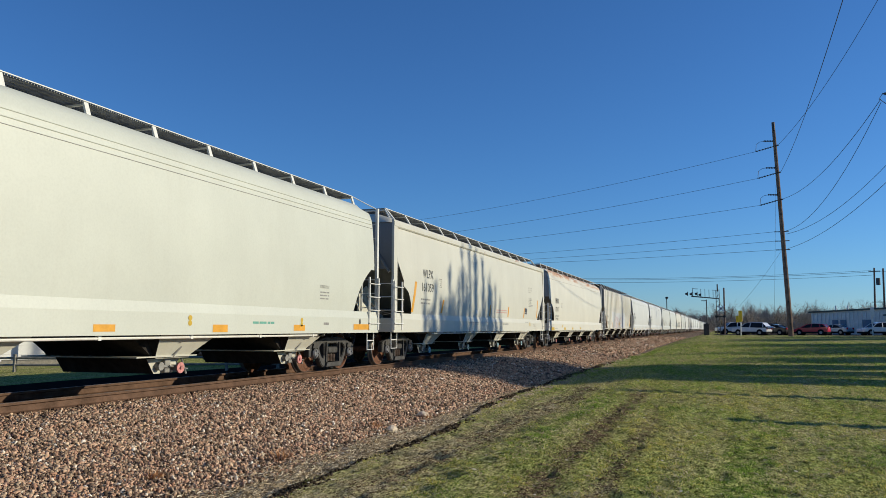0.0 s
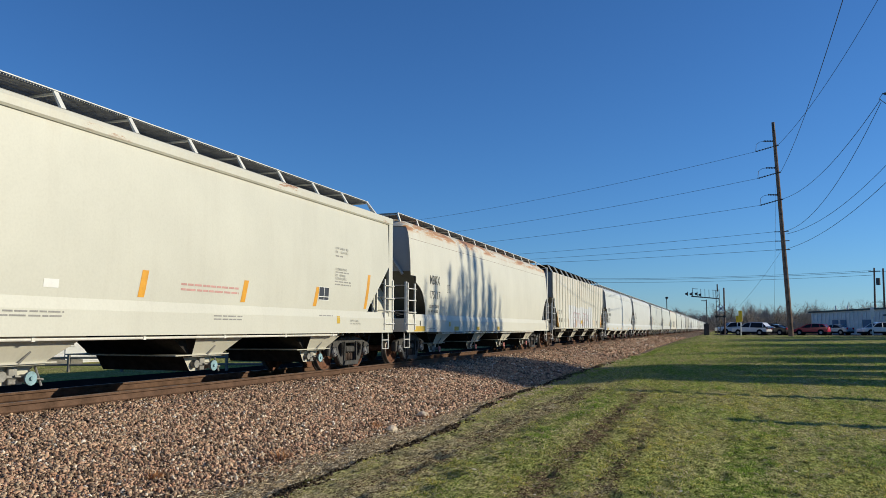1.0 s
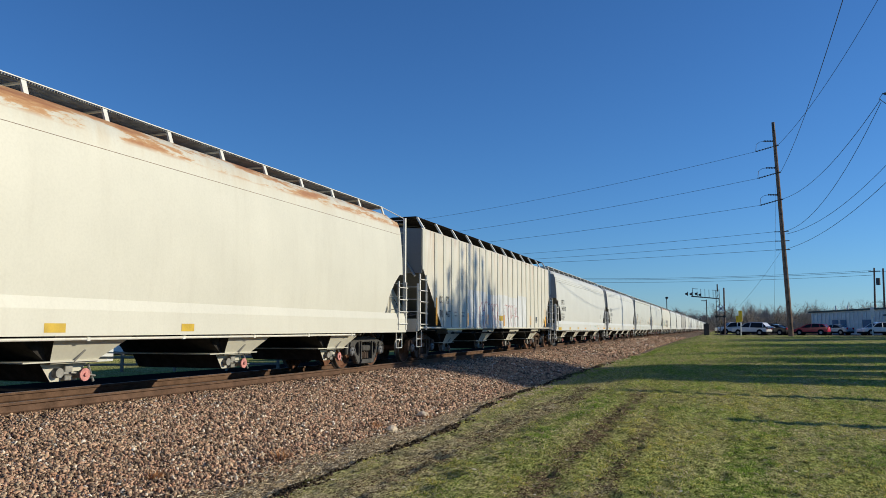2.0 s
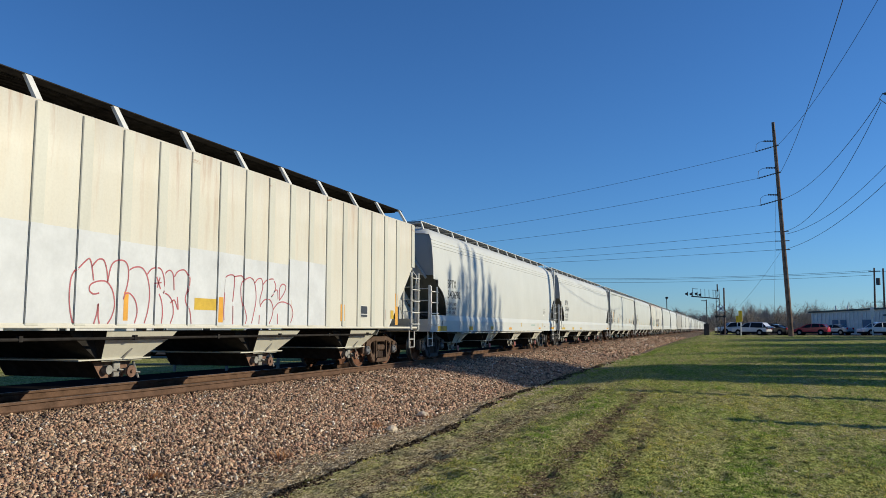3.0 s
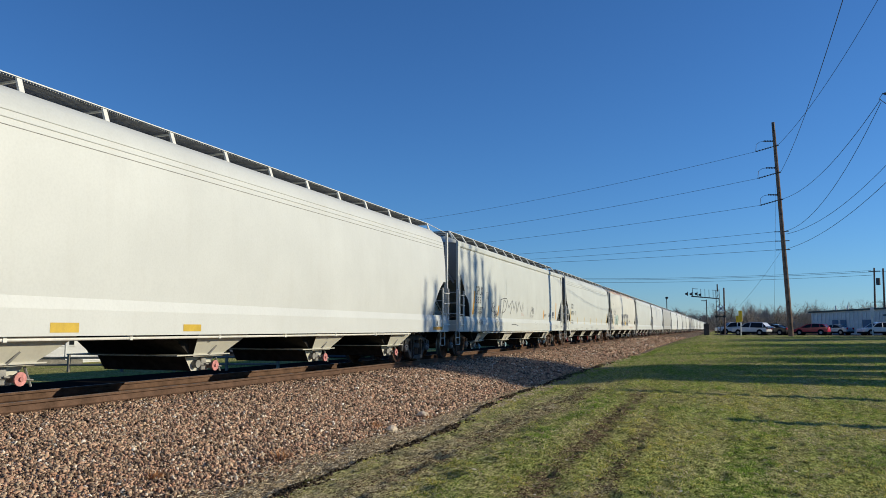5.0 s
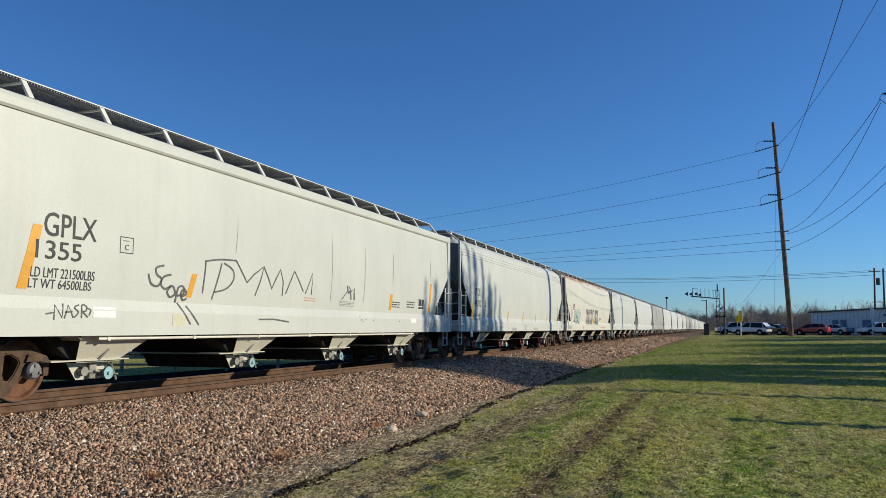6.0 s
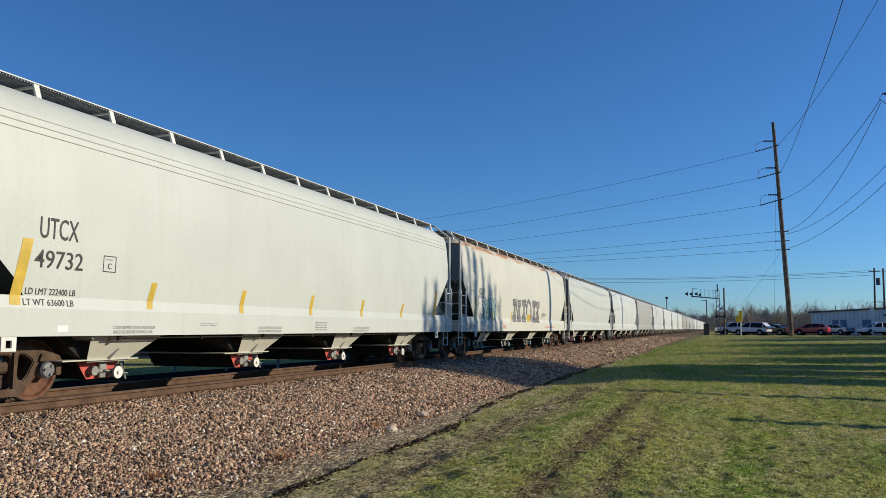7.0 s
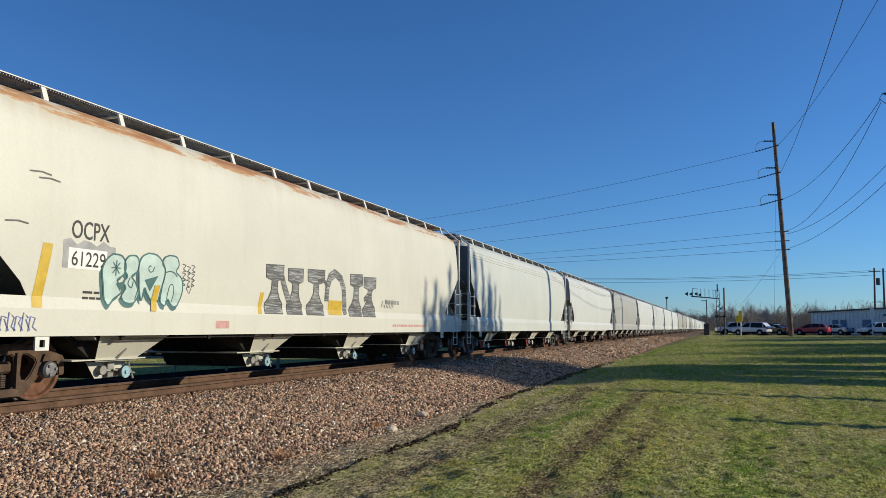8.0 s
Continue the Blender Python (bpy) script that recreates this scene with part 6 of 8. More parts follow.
M["blade"] = blade_material("yellow_green_blades", [(0.0, (0.10, 0.105, 0.024)), (0.35, (0.35, 0.35, 0.078)), (0.70, (0.54, 0.505, 0.145)), (1.0, (0.75, 0.67, 0.29))])
M["blade_deep"] = blade_material("deep_green_blades", [(0.0, (0.028, 0.060, 0.012)), (0.4, (0.125, 0.225, 0.038)), (0.8, (0.26, 0.38, 0.07)), (1.0, (0.44, 0.51, 0.14))])
M["straw"] = island_material("dead_straw", [(0.0, (0.20, 0.15, 0.08)), (0.5, (0.57, 0.47, 0.26)), (1.0, (0.84, 0.74, 0.49))], 0.85)
M["red_weed"] = island_material("reddish_dead_weed", [(0.0, (0.22, 0.10, 0.045)), (0.5, (0.46, 0.22, 0.10)), (1.0, (0.62, 0.40, 0.22))], 0.85)
M["thicket"] = island_material("brown_bare_twigs", [(0.0, (0.16, 0.135, 0.11)), (0.5, (0.30, 0.25, 0.21)), (1.0, (0.44, 0.39, 0.33))], 0.9)
M["edge_shade_soil"] = island_material("dark_edge_shade", [(0.0, (0.020, 0.015, 0.011)), (0.6, (0.06, 0.045, 0.03)), (1.0, (0.18, 0.135, 0.085))], 0.95)
M["drift"] = island_material("weathered_straw", [(0.0, (0.07, 0.05, 0.03)), (0.35, (0.28, 0.21, 0.13)), (0.7, (0.56, 0.45, 0.29)), (1.0, (0.88, 0.78, 0.58))], 0.85)
M["limestone"] = plain("tan_limestone", (0.62, 0.52, 0.40), 0.85, 0, 0.3, 8, 0.4)
M["clod"] = island_material("bare_soil_crumbs", [(0.0, (0.06, 0.04, 0.025)), (0.6, (0.19, 0.135, 0.08)), (1.0, (0.40, 0.30, 0.18))], 0.95)
M["leaf"] = island_material("dry_fallen_leaves", [(0.0, (0.30, 0.22, 0.13)), (0.5, (0.55, 0.47, 0.34)), (1.0, (0.75, 0.70, 0.58))], 0.8)


# ---- loose stones, grass and leaves ----
def scatter_mesh(name, template, faces, places, mats):
    """One mesh of many small pieces. template: (n, 3); places: list of (position array, matrices array)."""
    pos, mats3 = places
    n, k = len(pos), template.shape[-2]
    co = np.einsum("nij,nkj->nki", mats3, template if template.ndim == 3 else np.broadcast_to(template, (n, k, 3))) + pos[:, None, :]
    f = np.array(faces)
    me = bpy.data.meshes.new(name)
    me.vertices.add(n * k)
    me.vertices.foreach_set("co", co.astype(np.float32).ravel())
    w = f.shape[1]
    idx = (f[None] + (np.arange(n) * k)[:, None, None]).astype(np.int32)
    me.loops.add(n * len(f) * w)
    me.loops.foreach_set("vertex_index", idx.ravel())
    me.polygons.add(n * len(f))
    me.polygons.foreach_set("loop_start", np.arange(0, n * len(f) * w, w, dtype=np.int32))
    me.polygons.foreach_set("loop_total", np.full(n * len(f), w, dtype=np.int32))
    for x in mats:
        me.materials.append(x)
    me.update(calc_edges=True)
    return me


def turns(rng, n):
    q = rng.normal(size=(n, 4))
    q /= np.linalg.norm(q, axis=1)[:, None]
    w, x, y, z = q.T
    return np.stack([np.stack([1 - 2 * (y * y + z * z), 2 * (x * y - w * z), 2 * (x * z + w * y)], 1),
                     np.stack([2 * (x * y + w * z), 1 - 2 * (x * x + z * z), 2 * (y * z - w * x)], 1),
                     np.stack([2 * (x * z - w * y), 2 * (y * z + w * x), 1 - 2 * (x * x + y * y)], 1)], 1)


CUBE = np.array([(x, y, z) for x in (-1, 1) for y in (-1, 1) for z in (-1, 1)], float)
CUBE_FACES = [(0, 1, 3, 2), (4, 6, 7, 5), (0, 4, 5, 1), (2, 3, 7, 6), (0, 2, 6, 4), (1, 5, 7, 3)]


def build_stones():
    rng = np.random.default_rng(5)
    pos, size = [], []
    for y0, y1, per, r in ((4.5, 9, 1350, 0.0195), (9, 15, 1050, 0.0215), (15, 26, 560, 0.028), (26, 42, 260, 0.038), (42, 75, 95, 0.058), (75, 118, 40, 0.085)):
        n = int((y1 - y0) * 4.5 * per)
        xs, ys = rng.uniform(-9.55, -5.0, n), rng.uniform(y0, y1, n)
        for x, y in zip(xs, ys):
            toe = toe_x(y) + 0.25 * noise.noise((y * 0.5, 5, 0))
            if x > toe + 0.45 * rng.random() ** 3 or (x > toe - 0.5 and rng.random() < 0.35):
                continue
            z = bed_z(min(x, toe_x(y)), y) if x < toe_x(y) else ground_z(x, y)
            if x < -8.62:
                z = -0.185
            rr = r * rng.uniform(0.55, 1.35)
            pos.append((x, y, z + 0.03 * noise.noise((x * 1.7, y * 1.1, 7)) + rr * rng.uniform(-0.25, 0.55)))
            size.append(rr)
    pos, size = np.array(pos), np.array(size)
    n = len(pos)
    tpl = CUBE[None] * rng.uniform(0.40, 1.10, (n, 8, 3)) * rng.permuted(np.stack([rng.uniform(0.30, 0.7, n), rng.uniform(0.7, 1.1, n), rng.uniform(1.0, 1.7, n)], 1), axis=1)[:, None, :]
    me = scatter_mesh("ballast_stones", tpl, CUBE_FACES, (pos, turns(rng, n) * size[:, None, None]), [M["stone"]])
    tagged(new("ballast_stones", me), "loose pinkish, grey and white crushed stones on the track bed", "stones", kind="stuff")
    # a few pale lumps lying at the foot of the slope
    for x, y, r in ((-5.75, 14.6, 0.13), (-5.6, 12.7, 0.11)):
        bm = bmesh.new()
        bmesh.ops.create_icosphere(bm, subdivisions=2, radius=r)
        for v in bm.verts:
            v.co *= 1 + 0.35 * noise.noise(v.co * 9 + Vector((x, y, 0)))
            v.co.z *= 0.6
        ob = new("loose_rock", mesh_of("loose_rock", bm, M["limestone"]))
        ob.location = (x, y, bed_z(min(x, toe_x(y)), y) + r * 0.35)
        tagged(ob, "pale lump of limestone lying on the ballast slope", "rock", group="loose rocks")


def deep_at(x, y):
    """Share of lush green blades: a few green patches and strips, the rest yellowish."""
    k = 0.42 + 0.5 * smooth_step(20, 34, y) + 0.75 * noise.noise((x * 0.55, y * 0.28, 8)) + 0.25 * noise.noise((x * 1.7, y * 0.9, 3))
    k += 1.0 * math.exp(-((x - 0.25) / 0.5) ** 2 - ((y - 9.6) / 1.9) ** 2) + 0.5 * math.exp(-((x - 2.4) / 0.6) ** 2 - ((y - 11.5) / 2.0) ** 2)
    k += 0.35 * math.exp(-((x + 2.5) / 0.3) ** 2) * (1 - smooth_step(18, 26, y))
    return k


def straw_at(x, y):
    k = 0.16 + 0.45 * noise.noise((x * 1.1, y * 0.25, 2)) + 0.35 * noise.noise((x * 2.6, y * 1.4, 6))
    k += 0.75 * math.exp(-((x + 3.75) / 0.55) ** 2) * (1 - smooth_step(20, 30, y))
    k += 0.6 * math.exp(-((x - 1.2) / 0.32) ** 2 - ((y - 12.4) / 1.9) ** 2) + 0.5 * math.exp(-((x + 0.45) / 0.3) ** 2 - ((y - 8.0) / 1.6) ** 2)
    return k


def build_grass():
    rng = np.random.default_rng(8)
    pos, hgt, wid, kind = [], [], [], []
    for y0, y1, per, h in ((5.0, 9, 6600, 0.019), (9, 14, 3800, 0.023), (14, 22, 1600, 0.031), (22, 34, 600, 0.044), (34, 62, 190, 0.062)):
        lo, hi = -5.0 if y1 < 15 else -5.6, 0.6 + 0.19 * y1
        n = int((y1 - y0) * (hi - lo) * per)
        xs, ys = rng.uniform(lo, hi, n), rng.uniform(y0, y1, n)
        keep, pick = rng.random(n), rng.random(n)
        for x, y, k, c in zip(xs, ys, keep, pick):
            edge = edge_x(y)
            if x < edge + 0.03 + 0.24 * noise.noise((y * 1.1, x * 2.0, 21)):
                continue
            bare = rut_at(x, y)
            tuft = noise.noise((x * 8.5, y * 6.0, 11)) + 0.7 * noise.noise((x * 2.6, y * 1.3, 9))
            if k < 0.34 + 0.60 * bare - 1.3 * tuft:
                continue
            dry = straw_at(x, y)
            pos.append((x, y, land(x, y) - 0.003))
            hgt.append(h * rng.uniform(0.5, 1.4) * (0.55 + 1.9 * max(0.0, tuft)) * (0.75 if bare > 0.4 else 1))
            wid.append(0.0028 + h * 0.11)
            lush = deep_at(x, y)
            kind.append(2 if c < 0.32 + 0.9 * dry + 0.45 * bare - 0.30 * max(0.0, lush - 0.5) else 1 if rng.random() < lush else 0)
    pos, hgt, wid, kind = np.array(pos), np.array(hgt), np.array(wid), np.array(kind)
    n = len(pos)
    dead = kind == 2
    a = rng.uniform(0, 2 * math.pi, n)
    lean = rng.uniform(0.3, 1.5, n) + dead * 0.9
    b = rng.uniform(0, 2 * math.pi, n)
    tip = np.stack([np.cos(b) * lean * hgt, np.sin(b) * lean * hgt, hgt * (1 - 0.45 * dead)], 1)
    side = np.stack([np.cos(a) * wid, np.sin(a) * wid, np.zeros(n)], 1)
    tpl = np.stack([-side, side, tip], 1)
    eye3 = np.broadcast_to(np.eye(3), (n, 3, 3))
    for flag, name, mat, label in ((0, "grass", "blade", "short yellow-green lawn grass in uneven tufts"), (1, "lush_grass", "blade_deep", "deep green patches of lawn grass"), (2, "dead_grass", "straw", "dead straw-coloured grass lying on the lawn")):
        s = kind == flag
        me = scatter_mesh(name, tpl[s], [(0, 1, 2)], (pos[s], eye3[s]), [M[mat]])
        tagged(new(name, me), label, "grass", kind="stuff")
    # fallen leaves
    m = 950
    ys = rng.uniform(5.5, 34, m)
    xs = rng.uniform(-5.2, 1.0 + 0.19 * ys)
    p = np.array([(x, y, land(x, y) + 0.03) for x, y in zip(xs, ys)])
    quad = np.array([(-1, -0.55, 0), (0.1, -0.75, 0.15), (1, 0, 0.35), (0.1, 0.75, 0.1)])
    sz = rng.uniform(0.010, 0.026, m) * (1 + ys / 50)
    spin = rng.uniform(0, 2 * math.pi, m)
    me = scatter_mesh("fallen_leaves", quad, [(0, 1, 2, 3)], (p, np.stack([np.stack([np.cos(spin), -np.sin(spin), 0 * spin], 1), np.stack([np.sin(spin), np.cos(spin), 0 * spin], 1), np.stack([0 * spin, 0 * spin, 0 * spin + 1], 1)], 1) * sz[:, None, None]), [M["leaf"]])
    tagged(new("fallen_leaves", me), "pale dry leaves scattered on the lawn", "leaves", kind="stuff")
    # crumbs of bare soil in the wheel ruts
    m = 60000
    ys = 5.0 + 17 * rng.random(m) ** 1.3
    which = rng.integers(0, 5, m)
    xs = np.choose(which, [-1.88, -1.88, -1.22, -3.35, -3.35]) + rng.normal(0, 1, m) * np.choose(which, [0.20, 0.20, 0.18, 0.40, 0.40])
    ok = np.array([rng.random() < 1.1 * rut_at(x, y) - 0.12 for x, y in zip(xs, ys)])
    xs, ys = xs[ok], ys[ok]
    m = len(xs)
    p = np.array([(x, y, land(x, y) + 0.001) for x, y in zip(xs, ys)])
    sz = rng.uniform(0.003, 0.011, m) * (0.7 + ys / 24)
    tpl = CUBE[None] * rng.uniform(0.35, 1.2, (m, 8, 3))
    flat = turns(rng, m) * sz[:, None, None]
    flat[:, 2, :] *= 0.6
    me = scatter_mesh("soil_clods", tpl, CUBE_FACES, (p, flat), [M["clod"]])
    tagged(new("soil_clods", me), "brown crumbs of bare soil in the wheel ruts", "soil", kind="stuff")
    # dark soil crumbs along the sod edge, laid to stand for its shadow line
    m = 22000
    ys = 5.0 + 33 * rng.random(m) ** 1.4
    xs = np.array([edge_x(y) for y in ys]) + rng.normal(0.05, 0.085, m)
    ok = np.array([rng.random() < 0.36 + 1.3 * noise.noise((y * 0.7, x * 2.0, 23)) + 0.4 * noise.noise((y * 3.1, x * 3.0, 25)) for x, y in zip(xs, ys)])
    xs, ys = xs[ok], ys[ok]
    m = len(xs)
    p = np.array([(x, y, land(x, y) + 0.004) for x, y in zip(xs, ys)])
    sz = rng.uniform(0.006, 0.020, m) * (0.75 + ys / 22)
    me = scatter_mesh("edge_shade_soil", CUBE[None] * rng.uniform(0.35, 1.2, (m, 8, 3)), CUBE_FACES, (p, turns(rng, m) * sz[:, None, None]), [M["edge_shade_soil"]])
    tagged(new("edge_shade_soil", me), "dark soil crumbs for the shade line along the lawn's ragged edge", "soil", kind="stuff")
    # drift of dry straw between the ballast and the sod edge
    m = 60000
    ys = 4.5 + 36 * rng.random(m) ** 1.5
    lo = np.array([toe_x(y) - 0.12 for y in ys])
    hi = np.array([edge_x(y) - 0.04 for y in ys])
    xs = lo + (np.maximum(hi, lo + 0.25) - lo) * rng.beta(1.6, 1.1, m)
    heap = np.array([noise.noise((x * 1.8, y * 1.1, 12)) for x, y in zip(xs, ys)])
    ok = rng.random(m) < 0.45 + 0.9 * heap
    xs, ys = xs[ok], ys[ok]
    m = len(xs)
    p = np.array([(x, y, max(land(x, y), bed_z(min(x, toe_x(y)), y)) + rng.uniform(0.005, 0.035)) for x, y in zip(xs, ys)])
    ln = rng.uniform(0.03, 0.12, m)
    az = rng.normal(math.pi / 2, 0.8, m)
    tp = np.stack([np.cos(az) * ln, np.sin(az) * ln, rng.uniform(-0.02, 0.035, m)], 1)
    roll = rng.uniform(0, math.pi, m)
    sd = np.stack([-np.sin(az) * np.cos(roll), np.cos(az) * np.cos(roll), np.sin(roll)], 1) * rng.uniform(0.003, 0.007, m)[:, None]
    me = scatter_mesh("dry_weeds", np.stack([-sd, sd, tp], 1), [(0, 1, 2)], (p, np.broadcast_to(np.eye(3), (m, 3, 3))), [M["drift"]])
    tagged(new("dry_weeds", me), "dry straw and weeds drifted along the foot of the ballast", "weeds", kind="stuff")
    # tufts of reddish dead weed on the slope
    for x, y, s in ((-5.75, 9.3, 1.0), (-5.85, 12.6, 0.8), (-5.7, 14.6, 0.9), (-6.1, 7.2, 0.7)):
        m = 110
        a, out = rng.uniform(0, 2 * math.pi, m), rng.uniform(0.02, 0.20, m) * s
        p = np.stack([x + np.cos(a) * out * 0.6, y + np.sin(a) * out, np.full(m, bed_z(min(x, toe_x(y)), y) + 0.005)], 1)
        tp = np.stack([np.cos(a) * out * 0.7, np.sin(a) * out * 0.7, rng.uniform(0.05, 0.15, m) * s], 1)
        sd = np.stack([-np.sin(a), np.cos(a), np.zeros(m)], 1) * 0.006
        me = scatter_mesh("weed_tuft", np.stack([-sd, sd, tp], 1), [(0, 1, 2)], (p, np.broadcast_to(np.eye(3), (m, 3, 3))), [M["red_weed"]])
        tagged(new("weed_tuft", me), "tuft of reddish dead weed on the ballast slope", "weed", group="dead weed tufts")


build_stones()
build_grass()


# ---- poles and wires ----
def pole_body(name, label, a, b, r0, r1, mat="pole_wood", category="utility pole", sides=10):
    th = thing(name, label, category)
    bm = bmesh.new()
    n = 5
    a, b = Vector(a), Vector(b)
    for k in range(n):
        tube(bm, a.lerp(b, k / n), a.lerp(b, (k + 1) / n), r0 + (r1 - r0) * k / n, sides, r0 + (r1 - r0) * (k + 1) / n)
    part("shaft", bm, M[mat], th)
    return th


def sagging(a, b, sag, n=18):
    a, b = Vector(a), Vector(b)
    return [a.lerp(b, k / n) - Vector((0, 0, sag * 4 * (k / n) * (1 - k / n))) for k in range(n + 1)]


def wire(a, b, sag, r=0.016, label="thin dark power line strung between poles"):
    bm = bmesh.new()
    path_tube(bm, sagging(a, b, sag), r, 5)
    ob = new("power_line", mesh_of("power_line", bm, M["wire"]))
    tagged(ob, label, "cable", group="overhead wires")


def ribbed_rod(bm, a, b, r):
    a, b = Vector(a), Vector(b)
    tube(bm, a, b, r * 0.5, 6)
    for k in range(7):
        p = a.lerp(b, (k + 0.5) / 7)
        d = (b - a).normalized() * 0.03
        tube(bm, p - d, p + d, r, 8)


def tall_pole():
    top, foot = Vector((5.37, 79.3, 21.05)), Vector((6.12, 79.3, -0.2))
    pole = pole_body("utility_pole", "tall leaning brown wooden transmission pole beside the car park", foot, top, 0.25, 0.15)
    def on(z):
        return foot.lerp(top, (z + 0.2) / 21.25)
    left = Vector((-0.96, -0.2, 0))
    bm = bmesh.new()
    tube(bm, on(20.2) + Vector((0, -0.2, 0)), on(20.9) + Vector((0, -0.2, 0)), 0.10, 8)
    part("pole_cap", bm, M["dark_metal"], pole)
    for z in (19.0, 16.35, 13.7):
        bm = bmesh.new()
        ribbed_rod(bm, on(z + 0.18), on(z + 0.22) + left * 1.05, 0.085)
        part("post_insulator", bm, M["insulator"], pole)
        bm = bmesh.new()
        end = on(z - 0.35) + left * 1.85 + Vector((0, 0, -0.45))
        ribbed_rod(bm, on(z - 0.3), end, 0.075)
        part("strain_insulator", bm, M["insulator"], pole)
        bm = bmesh.new()
        path_tube(bm, [end, on(z) + left * 1.75 + Vector((0, 0, -0.1)), on(z + 0.15) + left * 1.4, on(z + 0.2) + left * 1.05], 0.02)
        part("jumper", bm, M["wire"], pole)
        bm = bmesh.new()
        ribbed_rod(bm, on(z - 0.3), on(z - 0.25) + Vector((0.25, -0.5, -0.1)), 0.075)
        part("strain_insulator", bm, M["insulator"], pole)
    for z in (10.3, 9.4, 8.55):
        bm = bmesh.new()
        ribbed_rod(bm, on(z), on(z) + left * 0.75, 0.05)
        part("strain_insulator", bm, M["insulator"], pole)
        bm = bmesh.new()
        ribbed_rod(bm, on(z), on(z) + Vector((0.5, -0.7, -0.05)), 0.05)
        part("strain_insulator", bm, M["insulator"], pole)
    bm = bmesh.new()
    for k in range(8):
        p = on(1.5 + 2.1 * k)
        box(bm, p.x - 0.03, p.x + 0.03, p.y - 0.28, p.y - 0.2, p.z - 0.06, p.z + 0.06)
    part("ground_clip", bm, M["dark_metal"], pole)
    for z, b, s in ((18.2, (-55.0, 104.0, 16.2), 0.9), (15.55, (-55.0, 104.0, 13.9), 0.8), (12.9, (-55.0, 104.0, 12.3), 0.6),
                    (10.3, (-60.0, 126.0, 13.3), 0.5), (9.4, (-60.0, 126.0, 12.6), 0.5), (8.55, (-60.0, 130.0, 12.6), 0.4)):
        wire(on(z) + left * (1.85 if z > 11 else 0.75), b, s)
    for z, b, s in ((18.7, (10.9, 46.0, 23.0), 1.0), (16.05, (5.0, 29.0, 14.4), 0.7), (13.4, (9.05, 48.8, 14.2), 1.0),
                    (10.3, (9.05, 48.8, 14.0), 1.5), (10.0, (11.4, 50.0, 12.9), 1.2), (8.6, (11.2, 50.0, 11.5), 0.9)):
        wire(on(z) + Vector((0.3, -0.6, 0)), b, s, 0.018)


def pole_guy():
    wire((5.35, 79.0, 14.8), (4.55, 78.2, 0.3), 0.0, 0.010, "thin guy wire beside the tall pole")
    wire((5.55, 79.0, 8.4), (1.5, 100.0, 3.2), 0.3, 0.010, "thin slack wire below the tall pole")


def edge_pole():
    pole = pole_body("utility_pole", "tall brown wooden transmission pole on the lawn", (11.1, 49.2, -0.6), (11.0, 49.0, 20.5), 0.26, 0.16)
    bm = bmesh.new()
    ribbed_rod(bm, (11.02, 49.0, 14.35), (9.15, 48.8, 14.5), 0.085)
    part("post_insulator", bm, M["insulator"], pole)
    bm = bmesh.new()
    ribbed_rod(bm, (11.02, 49.0, 14.0), (9.3, 48.8, 13.9), 0.07)
    part("strain_insulator", bm, M["insulator"], pole)
    bm = bmesh.new()
    path_tube(bm, [(9.15, 48.8, 14.5), (8.95, 48.75, 14.2), (9.3, 48.8, 13.9)], 0.02)
    part("jumper", bm, M["wire"], pole)


tall_pole()
pole_guy()
edge_pole()


def small_poles():
    p = pole_body("distribution_pole", "brown wooden distribution pole with a crossarm and transformer", (20.7, 125.0, -0.2), (20.95, 124.6, 9.8), 0.16, 0.11)
    bm = bmesh.new()
    box(bm, 20.2, 21.7, 124.5, 124.6, 9.25, 9.37)
    part("crossarm", bm, M["pole_wood"], p)
    bm = bmesh.new()
    tube(bm, (21.35, 124.5, 7.3), (21.35, 124.5, 8.3), 0.28, 12)
    part("transformer", bm, M["insulator"], p)
    p = pole_body("distribution_pole", "plain brown wooden distribution pole", (22.5, 127.9, -0.2), (22.6, 127.6, 9.9), 0.18, 0.12)
    bm = bmesh.new()
    box(bm, 20.9, 22.6, 127.5, 127.6, 4.9, 5.0)
    part("crossarm", bm, M["pole_wood"], p)
    for dz, dx in ((0.2, 0), (0, 0.3), (-0.45, 0.2)):
        wire((20.5 + dx, 124.5, 9.2 + dz), (-48.0, 160.0, 12.2 + dz * 1.2), 0.8, 0.022)
    wire((20.5, 124.5, 9.2), (60, 100, 9.6), 0.5, 0.022)
    pole_body("distribution_pole", "slim dark pole beside the crossing", (0.38, 123.3, -0.2), (0.45, 123.2, 7.2), 0.14, 0.11)
    p = pole_body("yard_pole", "slim dark pole with a short arm", (-2.36, 138.3, 0), (-2.36, 138.3, 6.0), 0.10, 0.08, "dark_metal", "pole")
    bm = bmesh.new()
    box(bm, -3.2, -2.3, 138.25, 138.35, 5.75, 5.87)
    part("arm", bm, M["dark_metal"], p)
    p = pole_body("floodlight_pole", "slim floodlight pole with a lamp head", (-12.8, 199, -0.4), (-12.8, 199, 8.6), 0.14, 0.10, "dark_metal", "street lamp")
    bm = bmesh.new()
    box(bm, -13.1, -12.4, 198.8, 199.2, 8.5, 9.0, bevel=0.1)
    part("lamp_head", bm, M["dark_metal"], p)


small_poles()


